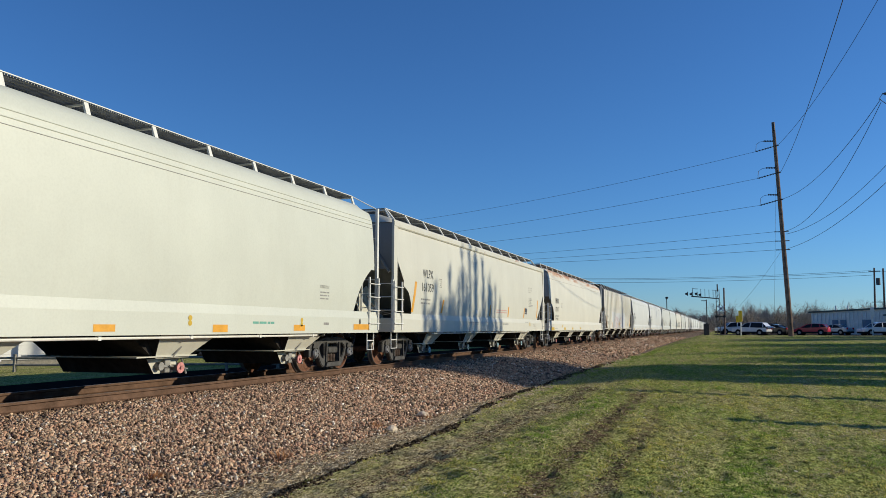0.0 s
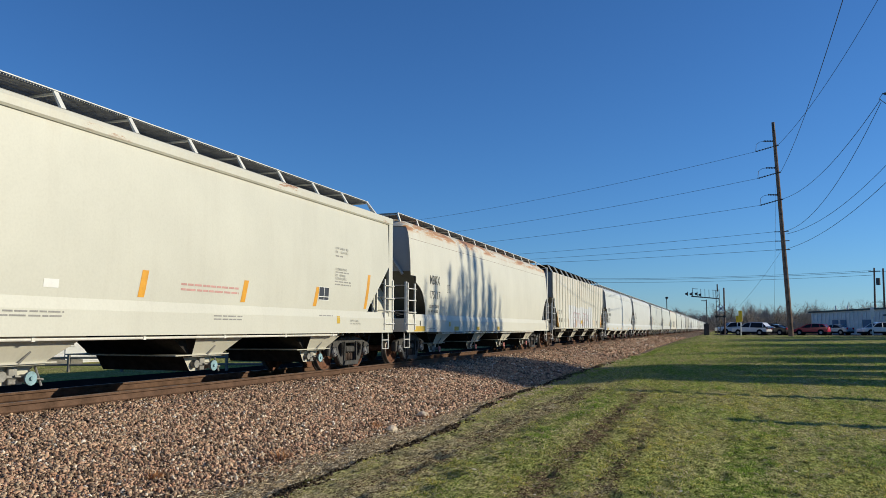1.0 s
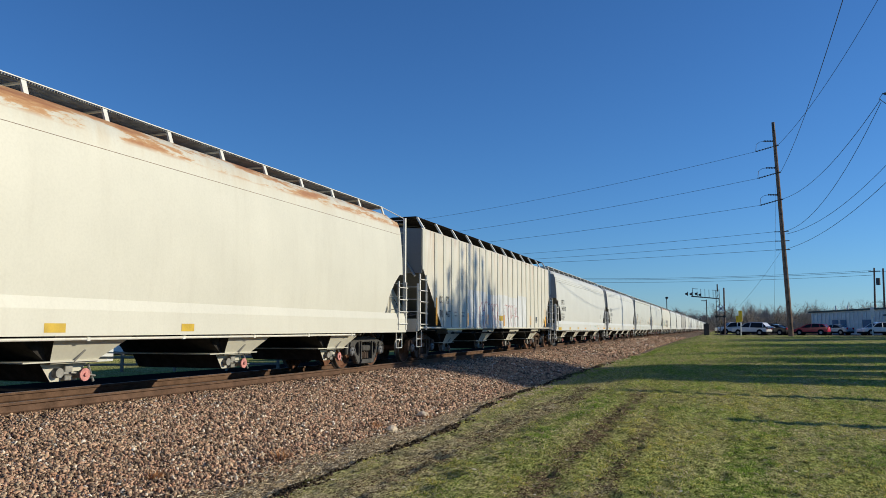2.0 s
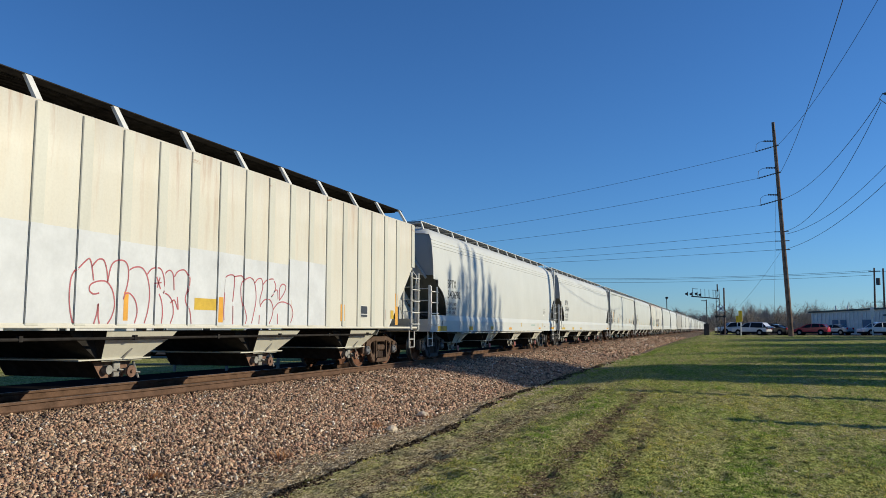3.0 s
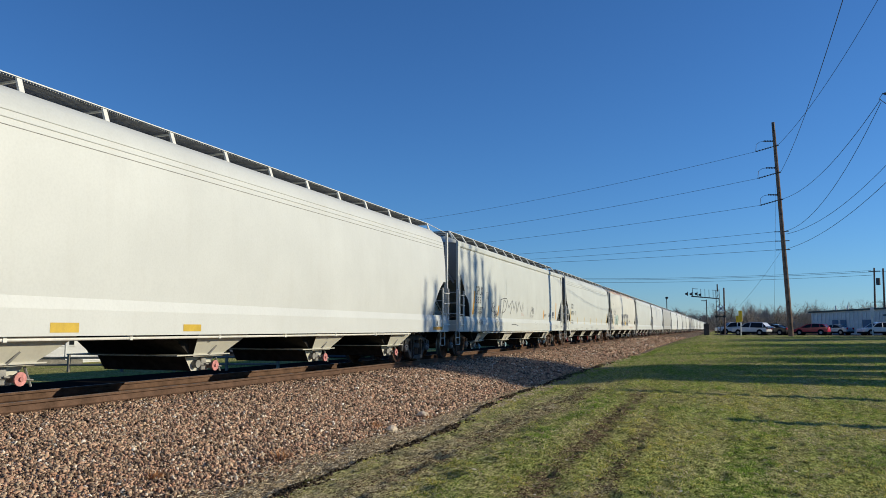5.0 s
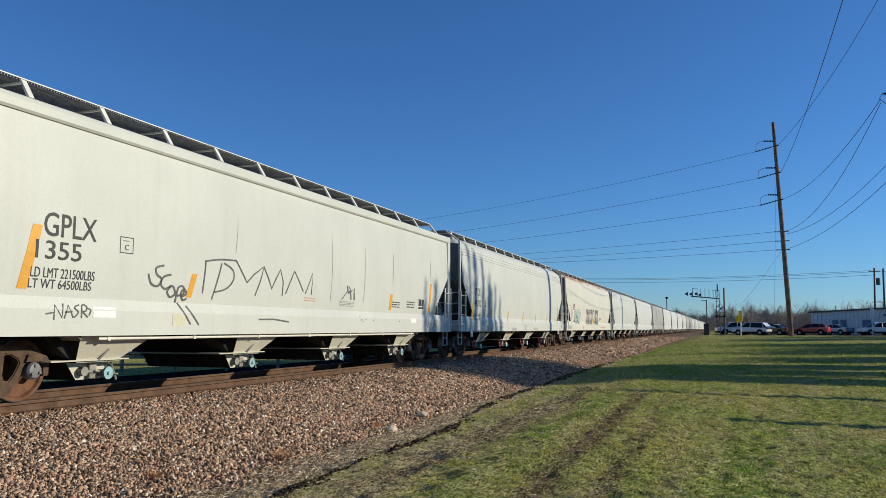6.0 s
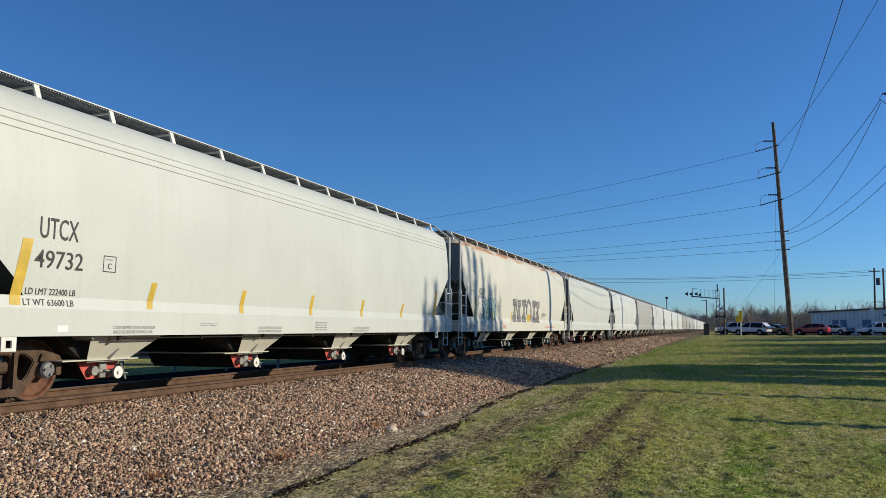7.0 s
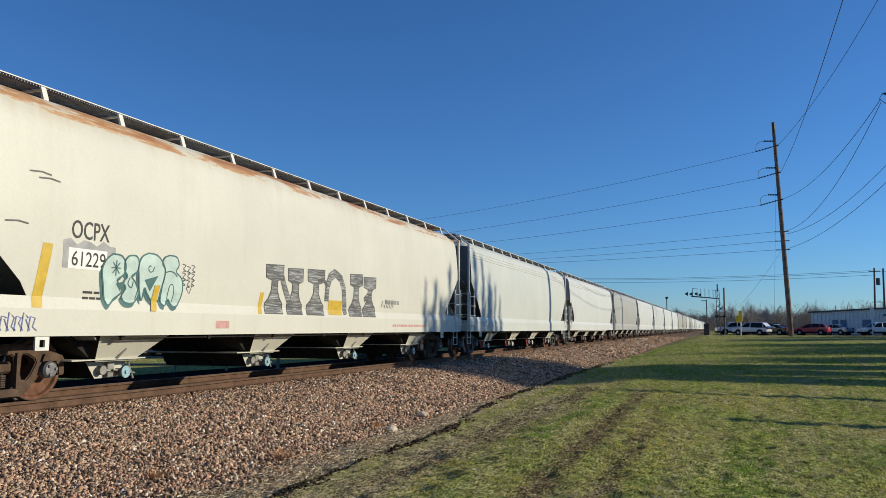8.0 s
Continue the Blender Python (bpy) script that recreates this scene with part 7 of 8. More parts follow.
# ---- level crossing ----
def crossing_signal():
    s = thing("crossing_signal", "dark cantilever crossing signal with flasher lamps over the road", "railway signal")
    bm = bmesh.new()
    for dx in (-0.22, 0.22):
        for dy in (-0.22, 0.22):
            tube(bm, (-0.45 + dx, 117.3 + dy, 0.1), (-0.45 + dx, 117.3 + dy, 6.6), 0.05, 6)
    for k in range(9):
        z = 0.6 + k * 0.7
        tube(bm, (-0.67, 117.1, z), (-0.23, 117.1, z + 0.5), 0.03, 5)
    part("mast", bm, M["dark_metal"], s)
    bm = bmesh.new()
    tube(bm, (-0.45, 117.3, 6.4), (-0.45, 117.3, 7.45), 0.09, 8)
    part("mast_top", bm, M["dark_metal"], s)
    bm = bmesh.new()
    for z, dy in ((5.35, -0.25), (5.35, 0.25)):
        tube(bm, (-0.3, 117.0 + dy, z), (-4.0, 115.7 + dy, z + 0.35), 0.07, 6)
    for k in range(7):
        q = k / 6
        p = Vector((-0.5 - 3.3 * q, 116.95 - 1.2 * q, 5.4 + 0.32 * q))
        if k % 2 == 0 or k < 5:
            tube(bm, p, p + Vector((0, 0, 1.15)), 0.035, 5)
    tube(bm, (-0.5, 116.9, 6.55), (-1.2, 116.65, 6.6), 0.035, 5)
    tube(bm, (-3.1, 116.0, 6.75), (-3.8, 115.7, 6.8), 0.035, 5)
    part("arm", bm, M["dark_metal"], s)
    for x, y, z in ((-3.9, 115.6, 6.0), (-3.2, 115.85, 6.05), (-4.5, 115.5, 6.05), (-2.7, 116.0, 5.9)):
        bm = bmesh.new()
        tube(bm, (x - 0.05, y, z), (x + 0.05, y, z), 0.30, 16)
        tube(bm, (x - 0.32, y, z), (x, y, z), 0.14, 10, 0.17)
        part("flasher", bm, M["dark_metal"], s)
    bm = bmesh.new()
    for q in (-1, 1):
        d = Vector((0.42, 0, 0.42 * q))
        w = Vector((0.075, 0, -0.075 * q))
        c = Vector((-0.05, 116.7, 3.9))
        vs = [bm.verts.new(p) for p in (c - d - w, c + d - w, c + d + w, c - d + w)]
        vb = [bm.verts.new(v.co + Vector((0, 0.03, 0))) for v in vs]
        bm.faces.new(vs)
        bm.faces.new(vb[::-1])
        for k in range(4):
            bm.faces.new((vs[k], vb[k], vb[(k + 1) % 4], vs[(k + 1) % 4]))
    part("crossbuck", bm, M["sign_white"], s, "white crossed boards")
    bm = bmesh.new()
    for x in (-0.7, 0.35):
        tube(bm, (x, 116.75, 2.8), (x, 116.85, 2.8), 0.2, 14)
    box(bm, -0.7, 0.35, 116.8, 116.86, 2.75, 2.85)
    part("flasher_pair", bm, M["dark_metal"], s)
    c = thing("signal_cabinet", "small grey trackside signal cabinet", "cabinet")
    bm = bmesh.new()
    box(bm, -2.6, -1.8, 121.5, 122.5, -0.5, 1.75, bevel=0.05)
    part("case", bm, M["truck_grey"], c)
    bm = bmesh.new()
    prism(bm, [(-2.7, 1.75), (-1.7, 1.75), (-2.2, 1.9)], 121.4, 122.6)
    part("lid", bm, M["insulator"], c)
    w = thing("wayside_sign", "yellow panels on a slim white post", "sign")
    bm = bmesh.new()
    tube(bm, (1.8, 84.2, -0.1), (1.8, 84.2, 2.6), 0.05, 8)
    part("post", bm, M["sign_white"], w)
    bm = bmesh.new()
    box(bm, 1.62, 1.98, 84.1, 84.15, 1.75, 2.9, bevel=0.02)
    part("panel", bm, M["sign_yellow"], w)
    bm = bmesh.new()
    box(bm, 1.35, 1.62, 84.1, 84.15, 1.7, 2.35, bevel=0.02)
    part("panel", bm, M["sign_yellow"], w)
    w = thing("wayside_sign", "white marker on a slim white post", "sign")
    bm = bmesh.new()
    tube(bm, (15.0, 92.0, 0), (15.0, 92.0, 3.2), 0.05, 8)
    part("post", bm, M["sign_white"], w)
    bm = bmesh.new()
    box(bm, 14.85, 15.2, 91.9, 91.95, 2.3, 3.3, bevel=0.02)
    part("panel", bm, M["sign_white"], w)


crossing_signal()


def paved(name, label, x0, x1, y0, y1, lift, category):
    bm = bmesh.new()
    nx, ny = 24, 8
    g = [[bm.verts.new((x0 + (x1 - x0) * i / nx, y0 + (y1 - y0) * j / ny, ground_z(x0 + (x1 - x0) * i / nx, y0 + (y1 - y0) * j / ny) + lift)) for i in range(nx + 1)] for j in range(ny + 1)]
    for j in range(ny):
        for i in range(nx):
            bm.faces.new((g[j][i], g[j][i + 1], g[j + 1][i + 1], g[j + 1][i]))
    tagged(new(name, mesh_of(name, bm, M["asphalt"])), label, category, kind="structure")


paved("car_park", "worn grey asphalt car park behind the lawn", -3.5, 70, 94, 128, 0.06, "car park")
paved("road", "asphalt road that crosses the track", -3.4, 70, 129, 136, 0.08, "road")
paved("street", "asphalt street beyond the track", -62, -22, 42.5, 48.5, 0.08, "road")


# ---- vehicles ----
def vehicle(kind, paint, label, x, y, turn, category="car"):
    """A parked vehicle: its length along its own x axis, nose towards -x."""
    shapes = {
        "suv": (4.6, 1.85, [(-2.3, 0.45), (-2.28, 0.85), (-1.2, 1.02), (-0.55, 1.52), (0.2, 1.68), (1.7, 1.62), (2.2, 1.15), (2.3, 0.9), (2.28, 0.42)]),
        "hatch": (4.3, 1.78, [(-2.15, 0.40), (-2.12, 0.72), (-1.15, 0.92), (-0.35, 1.42), (0.4, 1.52), (1.6, 1.44), (2.05, 1.05), (2.15, 0.8), (2.12, 0.38)]),
        "sedan": (4.7, 1.80, [(-2.35, 0.38), (-2.32, 0.70), (-1.1, 0.90), (-0.35, 1.36), (0.4, 1.43), (1.1, 1.32), (1.75, 0.98), (2.32, 0.92), (2.35, 0.40)]),
        "pickup": (5.5, 1.95, [(-2.75, 0.50), (-2.72, 1.00), (-1.5, 1.12), (-0.8, 1.78), (0.1, 1.86), (0.75, 1.80), (0.9, 1.20), (2.72, 1.18), (2.75, 0.50)]),
    }
    length, width, line = shapes[kind]
    car = thing("parked_" + ("pickup" if kind == "pickup" else "car"), label, category, group="parked vehicles", at=pose(x, y, ground_z(x, y) + 0.07, 0, 0, turn))
    w = width / 2
    wheel_x = (-length * 0.30, length * 0.31)
    r = 0.34 if kind != "pickup" else 0.39
    belt = 1.00 if kind != "pickup" else 1.14
    low = [p for p in line if p[1] < belt + 0.10]
    half = len([p for p in low if p[0] < 0])
    hull = low[:half] + [(low[half - 1][0] + 0.1, belt), (low[half][0] - 0.05, belt)] + low[half:]
    bm = bmesh.new()
    prism(bm, hull, -w, w)
    bmesh.ops.bevel(bm, geom=[e for e in bm.edges], offset=0.07, segments=2, affect="EDGES")
    body = part("body", bm, M[paint], car)
    # glazed cabin under a painted roof, with painted pillars
    high = [p for p in line if p[1] >= belt + 0.10]
    front, rear = (low[half - 1][0], belt - 0.03), (high[-1][0] + (0.45 if kind in ("suv", "hatch") else 0.5 if kind == "sedan" else 0.12), belt - 0.03)
    loop = [front] + high + [rear]
    bm = bmesh.new()
    top = max(p for _, p in high)

    def half_width(pz):
        return w * (0.95 - 0.20 * max(0.0, (pz - belt) / (top - belt)))
    sides = [[bm.verts.new((px, s * half_width(pz), pz - (0.04 if pz > belt + 0.2 else 0))) for px, pz in loop] for s in (-1, 1)]
    n = len(loop)
    for k in range(n):
        bm.faces.new((sides[0][k], sides[0][(k + 1) % n], sides[1][(k + 1) % n], sides[1][k]))
    bm.faces.new(sides[0])
    bm.faces.new(sides[1][::-1])
    part("window", bm, M["glass"], car, "dark tinted windows")
    bm = bmesh.new()
    shell = [[bm.verts.new((px, s * half_width(pz), pz - d)) for s, d in ((-1, 0.09), (-0.9, 0), (0.9, 0), (1, 0.09))] for px, pz in high]
    for a, b in zip(shell, shell[1:]):
        for k in range(3):
            bm.faces.new((a[k], a[k + 1], b[k + 1], b[k]))
    part("roof", bm, M[paint], car)
    bm = bmesh.new()
    spots = [(front, high[0]), ((0.15, belt), (0.22, top - 0.06)), (rear, high[-1])]
    if kind in ("suv", "hatch"):
        spots.append(((high[-1][0] - 0.35, belt), (high[-1][0] - 0.40, top - 0.08)))
    for (ax, az), (bx, bz) in spots:
        for s in (-1, 1):
            tube(bm, (ax, s * half_width(az), az), (bx, s * half_width(bz), bz - 0.03), 0.05, 5)
            part("pillar", bm, M[paint], car)
            bm = bmesh.new()
    bm.free()
    for wx in wheel_x:
        for s in (-1, 1):
            bm = bmesh.new()
            tube(bm, (wx, s * (w - 0.3), r + 0.03), (wx, s * (w + 0.008), r + 0.03), r + 0.07, 18)
            part("wheel_arch", bm, M["tyre"], body)
    bm = bmesh.new()
    box(bm, -length / 2 + 0.05, length / 2 - 0.05, -w + 0.04, w - 0.04, 0.22, 0.46)
    part("underbody", bm, M["tyre"], car)
    for wx in wheel_x:
        for s in (-1, 1):
            bm = bmesh.new()
            tube(bm, (wx, s * (w - 0.2), r), (wx, s * (w + 0.02), r), r, 18)
            t = part("wheel", bm, M["tyre"], car)
            bm = bmesh.new()
            tube(bm, (wx, s * (w + 0.015), r), (wx, s * (w + 0.035), r), r * 0.55, 12)
            part("rim", bm, M["rim"], t)
    for s in (-1, 1):
        bm = bmesh.new()
        box(bm, -length / 2 - 0.01, -length / 2 + 0.25, s * w * 0.55 - 0.18, s * w * 0.55 + 0.18, 0.66, 0.80, bevel=0.03)
        part("headlight", bm, M["lamp_clear"], car)
        bm = bmesh.new()
        box(bm, length / 2 - 0.2, length / 2 + 0.02, s * w * 0.75 - 0.12, s * w * 0.75 + 0.12, 0.72, 0.98, bevel=0.03)
        part("tail_light", bm, M["tail_red"], car)
    return car


vehicle("suv", "auto_white", "white compact SUV parked behind the lawn", 3.58, 106.85, -26)
vehicle("sedan", "auto_black", "black saloon car parked behind the lawn", 6.27, 111.44, -30)
vehicle("hatch", "auto_red", "dark red hatchback parked behind the lawn", 11.09, 111.89, -20)
vehicle("sedan", "auto_blue", "silver-blue saloon car parked on the car park", 14.9, 120.29, -42)
vehicle("suv", "auto_white", "white SUV parked in front of the metal building", 18.93, 112.56, 20)
vehicle("pickup", "auto_white", "white pickup parked far back on the car park", 1.79, 126.00, 15, "pickup truck")
vehicle("suv", "auto_black", "dark SUV parked far back on the car park", 6.05, 126.56, 20)
vehicle("suv", "auto_silver", "silver SUV parked on the street beyond the track", -34.9, 42.3, 28)
vehicle("pickup", "auto_white", "white pickup parked on the street beyond the track", -30.6, 46.2, 30, "pickup truck")


# ---- buildings ----
def metal_building():
    b = thing("metal_building", "long low pale metal building with a dark roof edge", "building", at=pose(12.9, 129.5, 0.10, 0, 0, -34))
    def top(x):
        return 3.35 + 0.035 * x
    bm = bmesh.new()
    prism(bm, [(0, 0), (34, 0), (34, top(34)), (0, top(0))], 0, 9)
    part("wall", bm, M["metal_wall"], b)
    bm = bmesh.new()
    prism(bm, [(-0.3, top(0)), (34.3, top(34)), (34.3, top(34) + 0.22), (-0.3, top(0) + 0.22)], -0.35, 9.3)
    part("roof", bm, M["metal_trim"], b)
    rib = bmesh.new()
    box(rib, -0.05, 0.05, -0.07, -0.002, 0.02, 3.3)
    rib_mesh = mesh_of("wall_rib", rib, M["house_white"])
    for k in range(56):
        share("wall_rib", rib_mesh, b, pose(0.3 + 0.6 * k, 0, 0))
    for x, w in ((3.2, 0.9), (4.4, 0.9), (7.6, 1.2)):
        bm = bmesh.new()
        box(bm, x, x + w, -0.10, -0.071, 0.05 if w < 1 else 0.9, 2.25, bevel=0.01)
        part("door" if w < 1 else "window", bm, M["door_blue"], b)
    bm = bmesh.new()
    box(bm, 11.2, 20.5, -1.8, -0.08, 2.75, 2.95)
    part("canopy", bm, M["metal_trim"], b)
    bm = bmesh.new()
    box(bm, 11.5, 20.0, -0.13, -0.071, 0.3, 2.6)
    part("window", bm, M["glass"], b)
    for x in (3.2, 5.0, 9.0):
        bm = bmesh.new()
        tube(bm, (x, 1.2, 3.3), (x, 1.2, 4.4), 0.12, 8)
        part("roof_vent", bm, M["house_white"], b)


def gabled_house(name, label, at, w, d, h, rise, wall, porch=False):
    """A small house: ridge along its own y axis, gable end towards -y."""
    hs = thing(name, label, "house", at=at)
    bm = bmesh.new()
    prism(bm, [(0, 0), (w, 0), (w, h), (w / 2, h + rise), (0, h)], 0, d)
    part("wall", bm, M[wall], hs)
    bm = bmesh.new()
    for a, b in (((-0.3, h - 0.12), (w / 2, h + rise + 0.06)), ((w + 0.3, h - 0.12), (w / 2, h + rise + 0.06))):
        prism(bm, [a, b, (b[0], b[1] + 0.12), (a[0], a[1] + 0.12)], -0.35, d + 0.35)
    part("roof", bm, M["shingle"], hs)
    for x in (w * 0.22, w * 0.68):
        bm = bmesh.new()
        box(bm, x, x + 0.95, -0.05, -0.01, 0.9, 2.1)
        win = part("window", bm, M["house_white"], hs)
        bm = bmesh.new()
        box(bm, x + 0.08, x + 0.87, -0.07, -0.052, 0.98, 2.02)
        part("pane", bm, M["glass"], win)
    for k in range(int(h / 0.22)):
        bm = bmesh.new()
        box(bm, 0.02, w - 0.02, -0.018, -0.001, 0.1 + 0.22 * k, 0.12 + 0.22 * k)
        part("clapboard", bm, M[wall], hs)
    if porch:
        for x in (0.4, w * 0.33, w * 0.66):
            bm = bmesh.new()
            box(bm, x, x + 0.16, -1.9, -1.74, 0.1, 2.3)
            part("porch_post", bm, M["house_white"], hs)
        bm = bmesh.new()
        box(bm, 0.1, w * 0.75, -2.1, -0.02, 2.5, 2.65)
        part("porch_roof", bm, M["house_white"], hs)
        bm = bmesh.new()
        box(bm, 0.1, w * 0.75, -2.0, -0.02, 0.0, 0.25)
        part("porch_floor", bm, M["fence"], hs)


metal_building()
gabled_house("house", "white clapboard house with porch posts beyond the track", pose(-36.5, 26.0, -0.8, 0, 0, 65), 9.5, 8, 2.9, 1.7, "house_white", True)
gabled_house("shed", "small pale shed with a white gable beyond the track", pose(-42.5, 46.5, -0.8, 0, 0, 65), 3.0, 4, 2.0, 1.0, "house_white")
gabled_house("house", "slate-sided house beyond the street", pose(-52.0, 58.0, -0.7, 0, 0, 65), 10, 9, 3.0, 2.0, "siding_dark")


def rail_fence():
    f = thing("fence", "grey wooden rail fence along the far lawn", "fence")
    d = Vector((0.90, 0.43, 0))
    a = Vector((-48.0, 15.0, -0.78))
    for k in range(16):
        p = a + d * 2.2 * k
        bm = bmesh.new()
        box(bm, p.x - 0.05, p.x + 0.05, p.y - 0.05, p.y + 0.05, p.z - 0.1, p.z + 0.75)
        part("post", bm, M["fence"], f)
    for z in (0.3, 0.6):
        bm = bmesh.new()
        tube(bm, a + Vector((0, 0, z)), a + d * 33 + Vector((0, 0, z)), 0.05, 6)
        part("rail", bm, M["fence"], f)


rail_fence()


# ---- trees ----
def grow(rng, height, levels, spread_deg, trunk_r, kids, first=0.25, droop=0.0, shrink=0.66):
    """Branch segments of a bare tree: (start, end, radius at start, radius at end, level)."""
    segs = []

    def branch(p, d, length, r, level):
        n = 3 if level < 2 else 2
        q = p
        for k in range(n):
            bend = Vector(rng.normal(0, 0.10 + 0.05 * level, 3))
            d = (d + bend + Vector((0, 0, 0.06 - droop * level))).normalized()
            e = q + d * length / n
            r2 = r * (1 - 0.28 / n * 1.6)
            segs.append((q, e, r, r2, level))
            if level < levels:
                m = kids[min(level, len(kids) - 1)]
                for j in range(m):
                    if level == 0 and (k + 1) / n < first:
                        continue
                    u = Vector(rng.normal(0, 1, 3))
                    side = (u - d * u.dot(d)).normalized()
                    a = radians(rng.uniform(spread_deg * 0.55, spread_deg * 1.25))
                    nd = (d * math.cos(a) + side * math.sin(a)).normalized()
                    at = q.lerp(e, rng.uniform(0.3, 1.0))
                    branch(at, nd, length * rng.uniform(shrink * 0.72, shrink * 1.1), r2 * rng.uniform(0.45, 0.62), level + 1)
            q, r = e, r2

    branch(Vector((0, 0, 0)), Vector((0, 0, 1)), height * 0.62, trunk_r, 0)
    return segs


def plume(rng, height, spread_r, limbs, twigs):
    """Segments of an upright bare tree: limbs that sweep up into narrow plumes of fine twigs."""
    segs = []
    trunk_top = height * 0.34
    for k in range(5):
        segs.append((Vector((0, 0, trunk_top * k / 5)), Vector((0, 0, trunk_top * (k + 1) / 5)), 0.30 - 0.028 * k, 0.272 - 0.028 * k, 0))
    for j in range(limbs):
        a = 2 * math.pi * (j * 0.382 + rng.uniform(-0.06, 0.06))
        reach = spread_r * math.sqrt((j + 0.5) / limbs) * rng.uniform(0.85, 1.1)
        z0 = trunk_top * rng.uniform(0.45, 1.0)
        z1 = height * (1 - 0.20 * (reach / spread_r) ** 2) * rng.uniform(0.80, 1.0)

        def at(u):
            r = reach * (1 - (1 - u) ** 2.2)
            return Vector((r * math.cos(a), r * math.sin(a), z0 + (z1 - z0) * u))
        for k in range(6):
            segs.append((at(k / 6), at((k + 1) / 6), 0.085 * (1 - k / 6.5), 0.085 * (1 - (k + 1) / 6.5), 1))
        for k in range(twigs):
            u = 0.10 + 0.90 * rng.random()
            d = Vector((rng.normal(0, 0.30), rng.normal(0, 0.30), 1.0)).normalized()
            size = rng.uniform(0.6, 1.7) * (1.15 - 0.75 * u)
            b = at(u)
            m = b + d * size * 0.55
            e = m + (d + Vector((rng.normal(0, 0.15), rng.normal(0, 0.15), 0.25))).normalized() * size * 0.45
            segs.append((b, m, 0.034, 0.028, 2))
            segs.append((m, e, 0.028, 0.016, 2))
    return segs


def tree_meshes(segs, thick=1.0):
    out = []
    for want, sides in ((True, 7), (False, 3)):
        verts, faces = [], []
        for a, b, r0, r1, level in segs:
            if (level < 2) != want:
                continue
            d = (b - a).normalized()
            u = d.orthogonal().normalized()
            w = d.cross(u)
            base = len(verts)
            for p, r in ((a, r0), (b, r1)):
                r = max(r, 0.012) * thick
                for k in range(sides):
                    t = k * 2 * math.pi / sides
                    verts.append(p + (u * math.cos(t) + w * math.sin(t)) * r)
            for k in range(sides):
                faces.append((base + k, base + (k + 1) % sides, base + sides + (k + 1) % sides, base + sides + k))
        out.append(raw_mesh("trunk" if want else "crown", verts, faces, [M["bark"] if want else M["twig"]]))
    return out


def tree(meshes, label, m, scale=1.0, group="", name="tree"):
    t = thing(name, label, "tree", group=group, at=m)
    for me in meshes:
        share(me.name.split(".")[0], me, t, Matrix.Diagonal((*scale, 1)) if isinstance(scale, tuple) else Matrix.Scale(scale, 4))
    return t


def plant_trees():
    rng = np.random.default_rng(21)
    kinds = [tree_meshes(grow(np.random.default_rng(s), 9.0, 4, 48, 0.18, (3, 2, 2, 2), 0.15), 1.3) for s in (3, 4, 5, 6)]
    spots = []
    for k in range(150):
        x = -60 + 150 * (k + rng.uniform(-0.6, 0.6)) / 150
        if not -26 < x < -1.5:
            spots.append((x, rng.uniform(170, 270)))
    for k in range(40):
        spots.append((-90 + 64 * (k + rng.uniform(-0.6, 0.6)) / 40, rng.uniform(300, 400)))
    for k in range(56):
        spots.append((-62 + 46 * (k + rng.uniform(-0.6, 0.6)) / 56, rng.uniform(420, 540)))
    for k, (x, y) in enumerate(spots):
        s = rng.uniform(0.62, 0.95) * (y / 210) * (0.82 if y < 290 else 0.66 if y < 410 else 0.60)
        tree(kinds[k % 4], "bare grey-brown tree in the far tree line", pose(x, y, ground_z(x, y) - 0.1, 0, 0, float(rng.uniform(0, 360))), float(s), "far tree line")
    # upright bare trees whose shadows lie on the lawn and on the train
    tall_kinds = [tree_meshes(plume(np.random.default_rng(n), 16.2, 2.5, 32, 270)) for n in (11, 12)]
    for k, (x, y, wide, high, turn) in enumerate(((20.5, 38.9, 1.0, 1.0, 0), (20.1, 35.4, 0.86, 0.965, 130), (20.9, 42.2, 0.78, 0.935, 65))):
        tree(tall_kinds[k % 2], "upright bare tree with dense twigs on the lawn", pose(x, y, ground_z(x, y) - 0.1, 0, 0, turn), (wide, wide, high), "bare trees on the lawn")
    low_kind = tree_meshes(plume(np.random.default_rng(14), 9.0, 2.6, 22, 150))
    for x, y, size in ((22.0, 47.2, 1.0), (24.0, 55.0, 1.1), (25.5, 59.5, 1.0), (27.0, 65.5, 1.2), (31.0, 78.0, 1.4), (33.0, 86.0, 1.3), (37.0, 100.0, 1.5)):
        tree(low_kind, "bare spreading tree on the lawn", pose(x, y, ground_z(x, y) - 0.1, 0, 0, x * 40), size, "bare trees on the lawn")


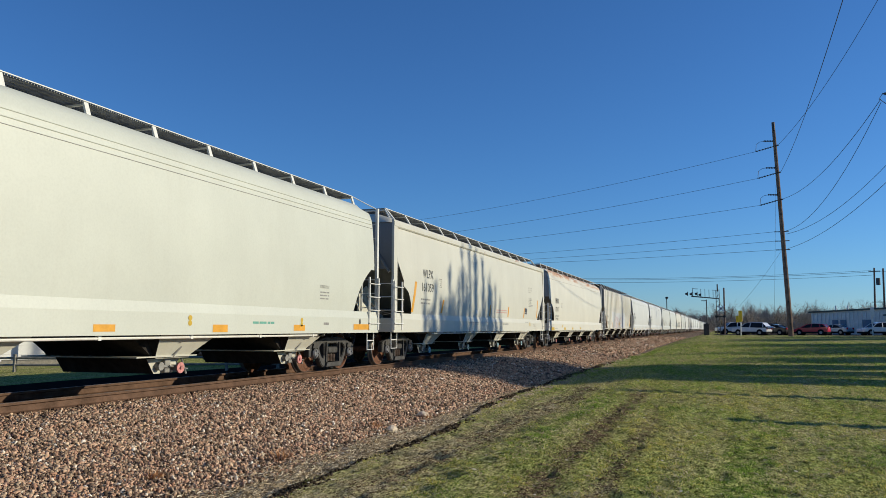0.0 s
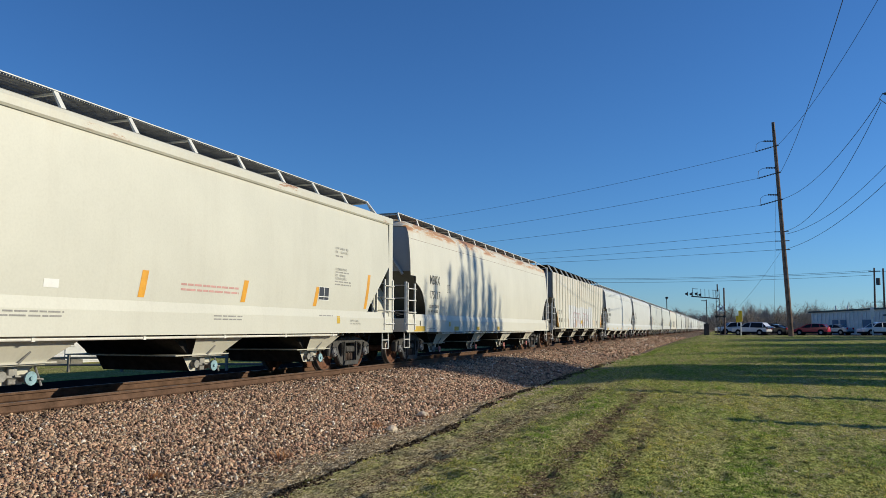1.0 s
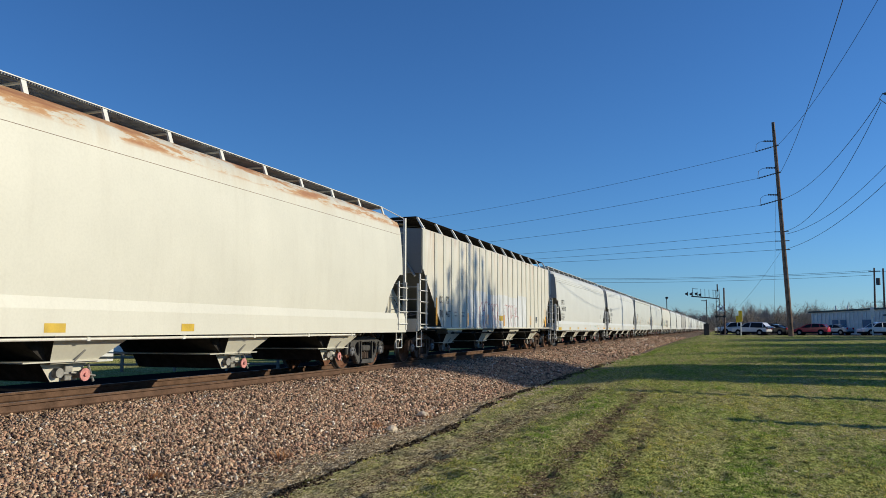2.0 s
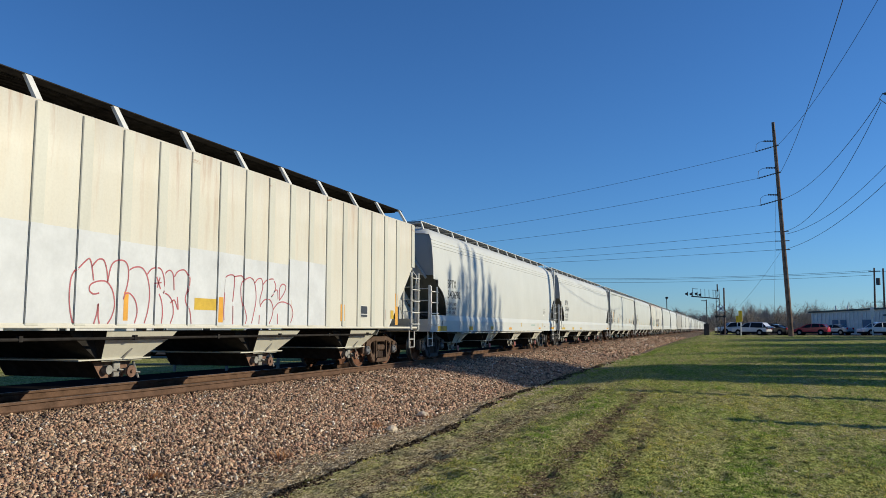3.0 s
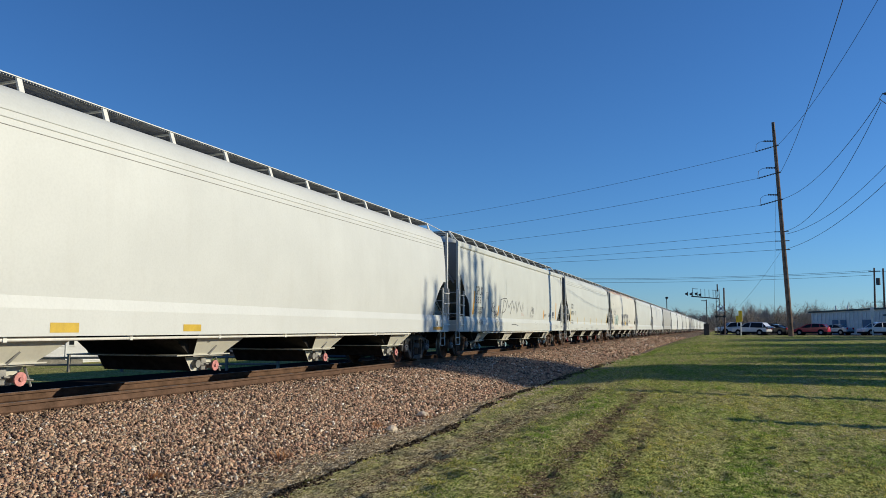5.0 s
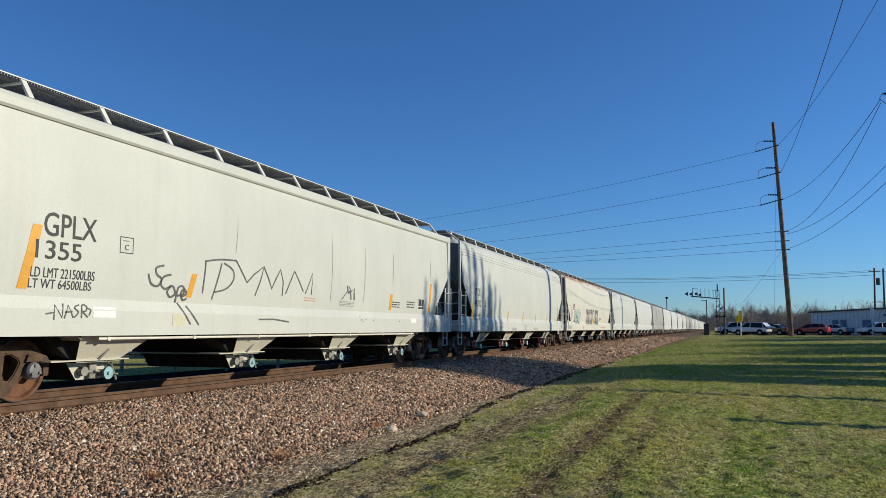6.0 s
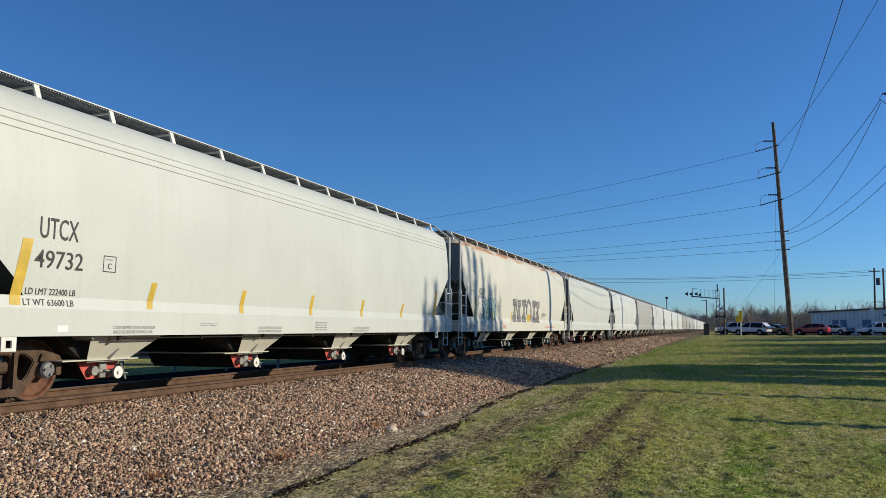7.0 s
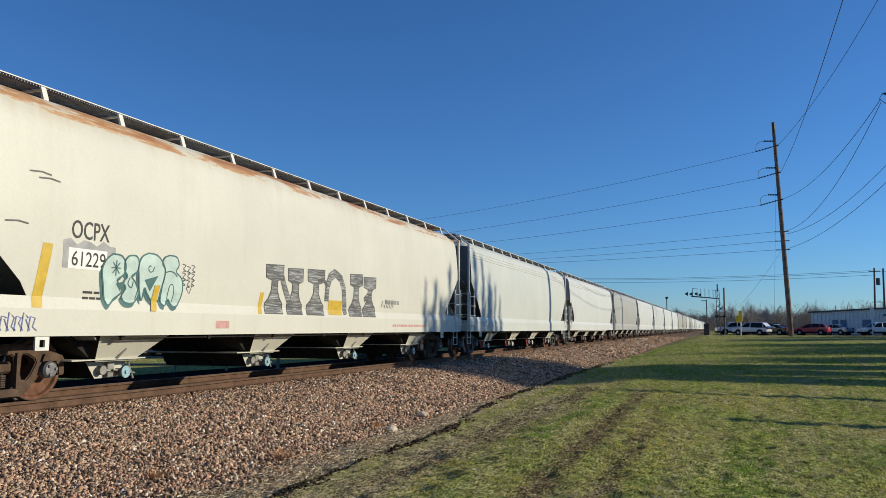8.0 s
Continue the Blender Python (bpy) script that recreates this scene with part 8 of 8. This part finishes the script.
plant_trees()
# Two unseen trunks, added only to cast the shadow lines on the lawn.
pole_body("shadow_trunk", "stout trunk out of view, added for a shadow line on the lawn", (15.2, 21.45, -1.2), (15.2, 21.45, 5.0), 0.46, 0.24, mat="bark", category="dead tree")
pole_body("shadow_trunk", "tall trunk out of view, added for a shadow line on the lawn", (17.5, 28.1, -1.0), (17.5, 28.1, 7.0), 0.48, 0.18, mat="bark", category="dead tree")


def brush_heap():
    """Tangled reddish brush along the far side of the car park."""
    rng = np.random.default_rng(9)
    m = 2600
    x = rng.uniform(6.0, 12.0, m)
    p = np.stack([x, 114 + rng.uniform(-1, 1, m), 0.3 + rng.uniform(0, 1, m) ** 1.4 * (1.7 - 0.12 * np.abs(x - 8.5))], 1)
    a = rng.normal(0, 0.25, (m, 3))
    tpl = np.stack([a * 0, a * 0 + np.array([0.03, 0, 0.03]), a], 1)
    me = scatter_mesh("brush", tpl, [(0, 1, 2)], (p, np.broadcast_to(np.eye(3), (m, 3, 3))), [M["twig"]])
    tagged(new("brush", me), "tangled brown brush behind the parked cars", "brush", kind="stuff")


def far_woods():
    """Dense bare thicket behind the tree line and beyond the end of the train."""
    rng = np.random.default_rng(33)
    for x0, x1, y0, y1, tall, m in ((-1.5, 95, 225, 262, 7.2, 30000), (-75, -4, 520, 575, 13.5, 16000)):
        x, y = rng.uniform(x0, x1, m), rng.uniform(y0, y1, m)
        top = np.array([tall * (0.72 + 0.35 * noise.noise((a * 0.10, 0, tall)) + 0.30 * noise.noise((a * 0.45, 5, tall))) for a in x])
        z = rng.random(m) ** 1.2 * top
        size = tall / 7.0
        tip = np.stack([rng.normal(0, 0.8, m), rng.normal(0, 0.4, m), rng.uniform(0.5, 2.2, m)], 1) * size
        sd = np.stack([rng.uniform(0.02, 0.06, m), np.zeros(m), rng.uniform(-0.02, 0.02, m)], 1) * size * 1.4
        p = np.stack([x, y, z - 0.6], 1)
        me = scatter_mesh("far_woods", np.stack([-sd, sd, tip], 1), [(0, 1, 2)], (p, np.broadcast_to(np.eye(3), (m, 3, 3))), [M["thicket"]])
        tagged(new("far_woods", me), "hazy brown band of bare woods in the distance", "woods", kind="stuff")


brush_heap()
far_woods()


motions()
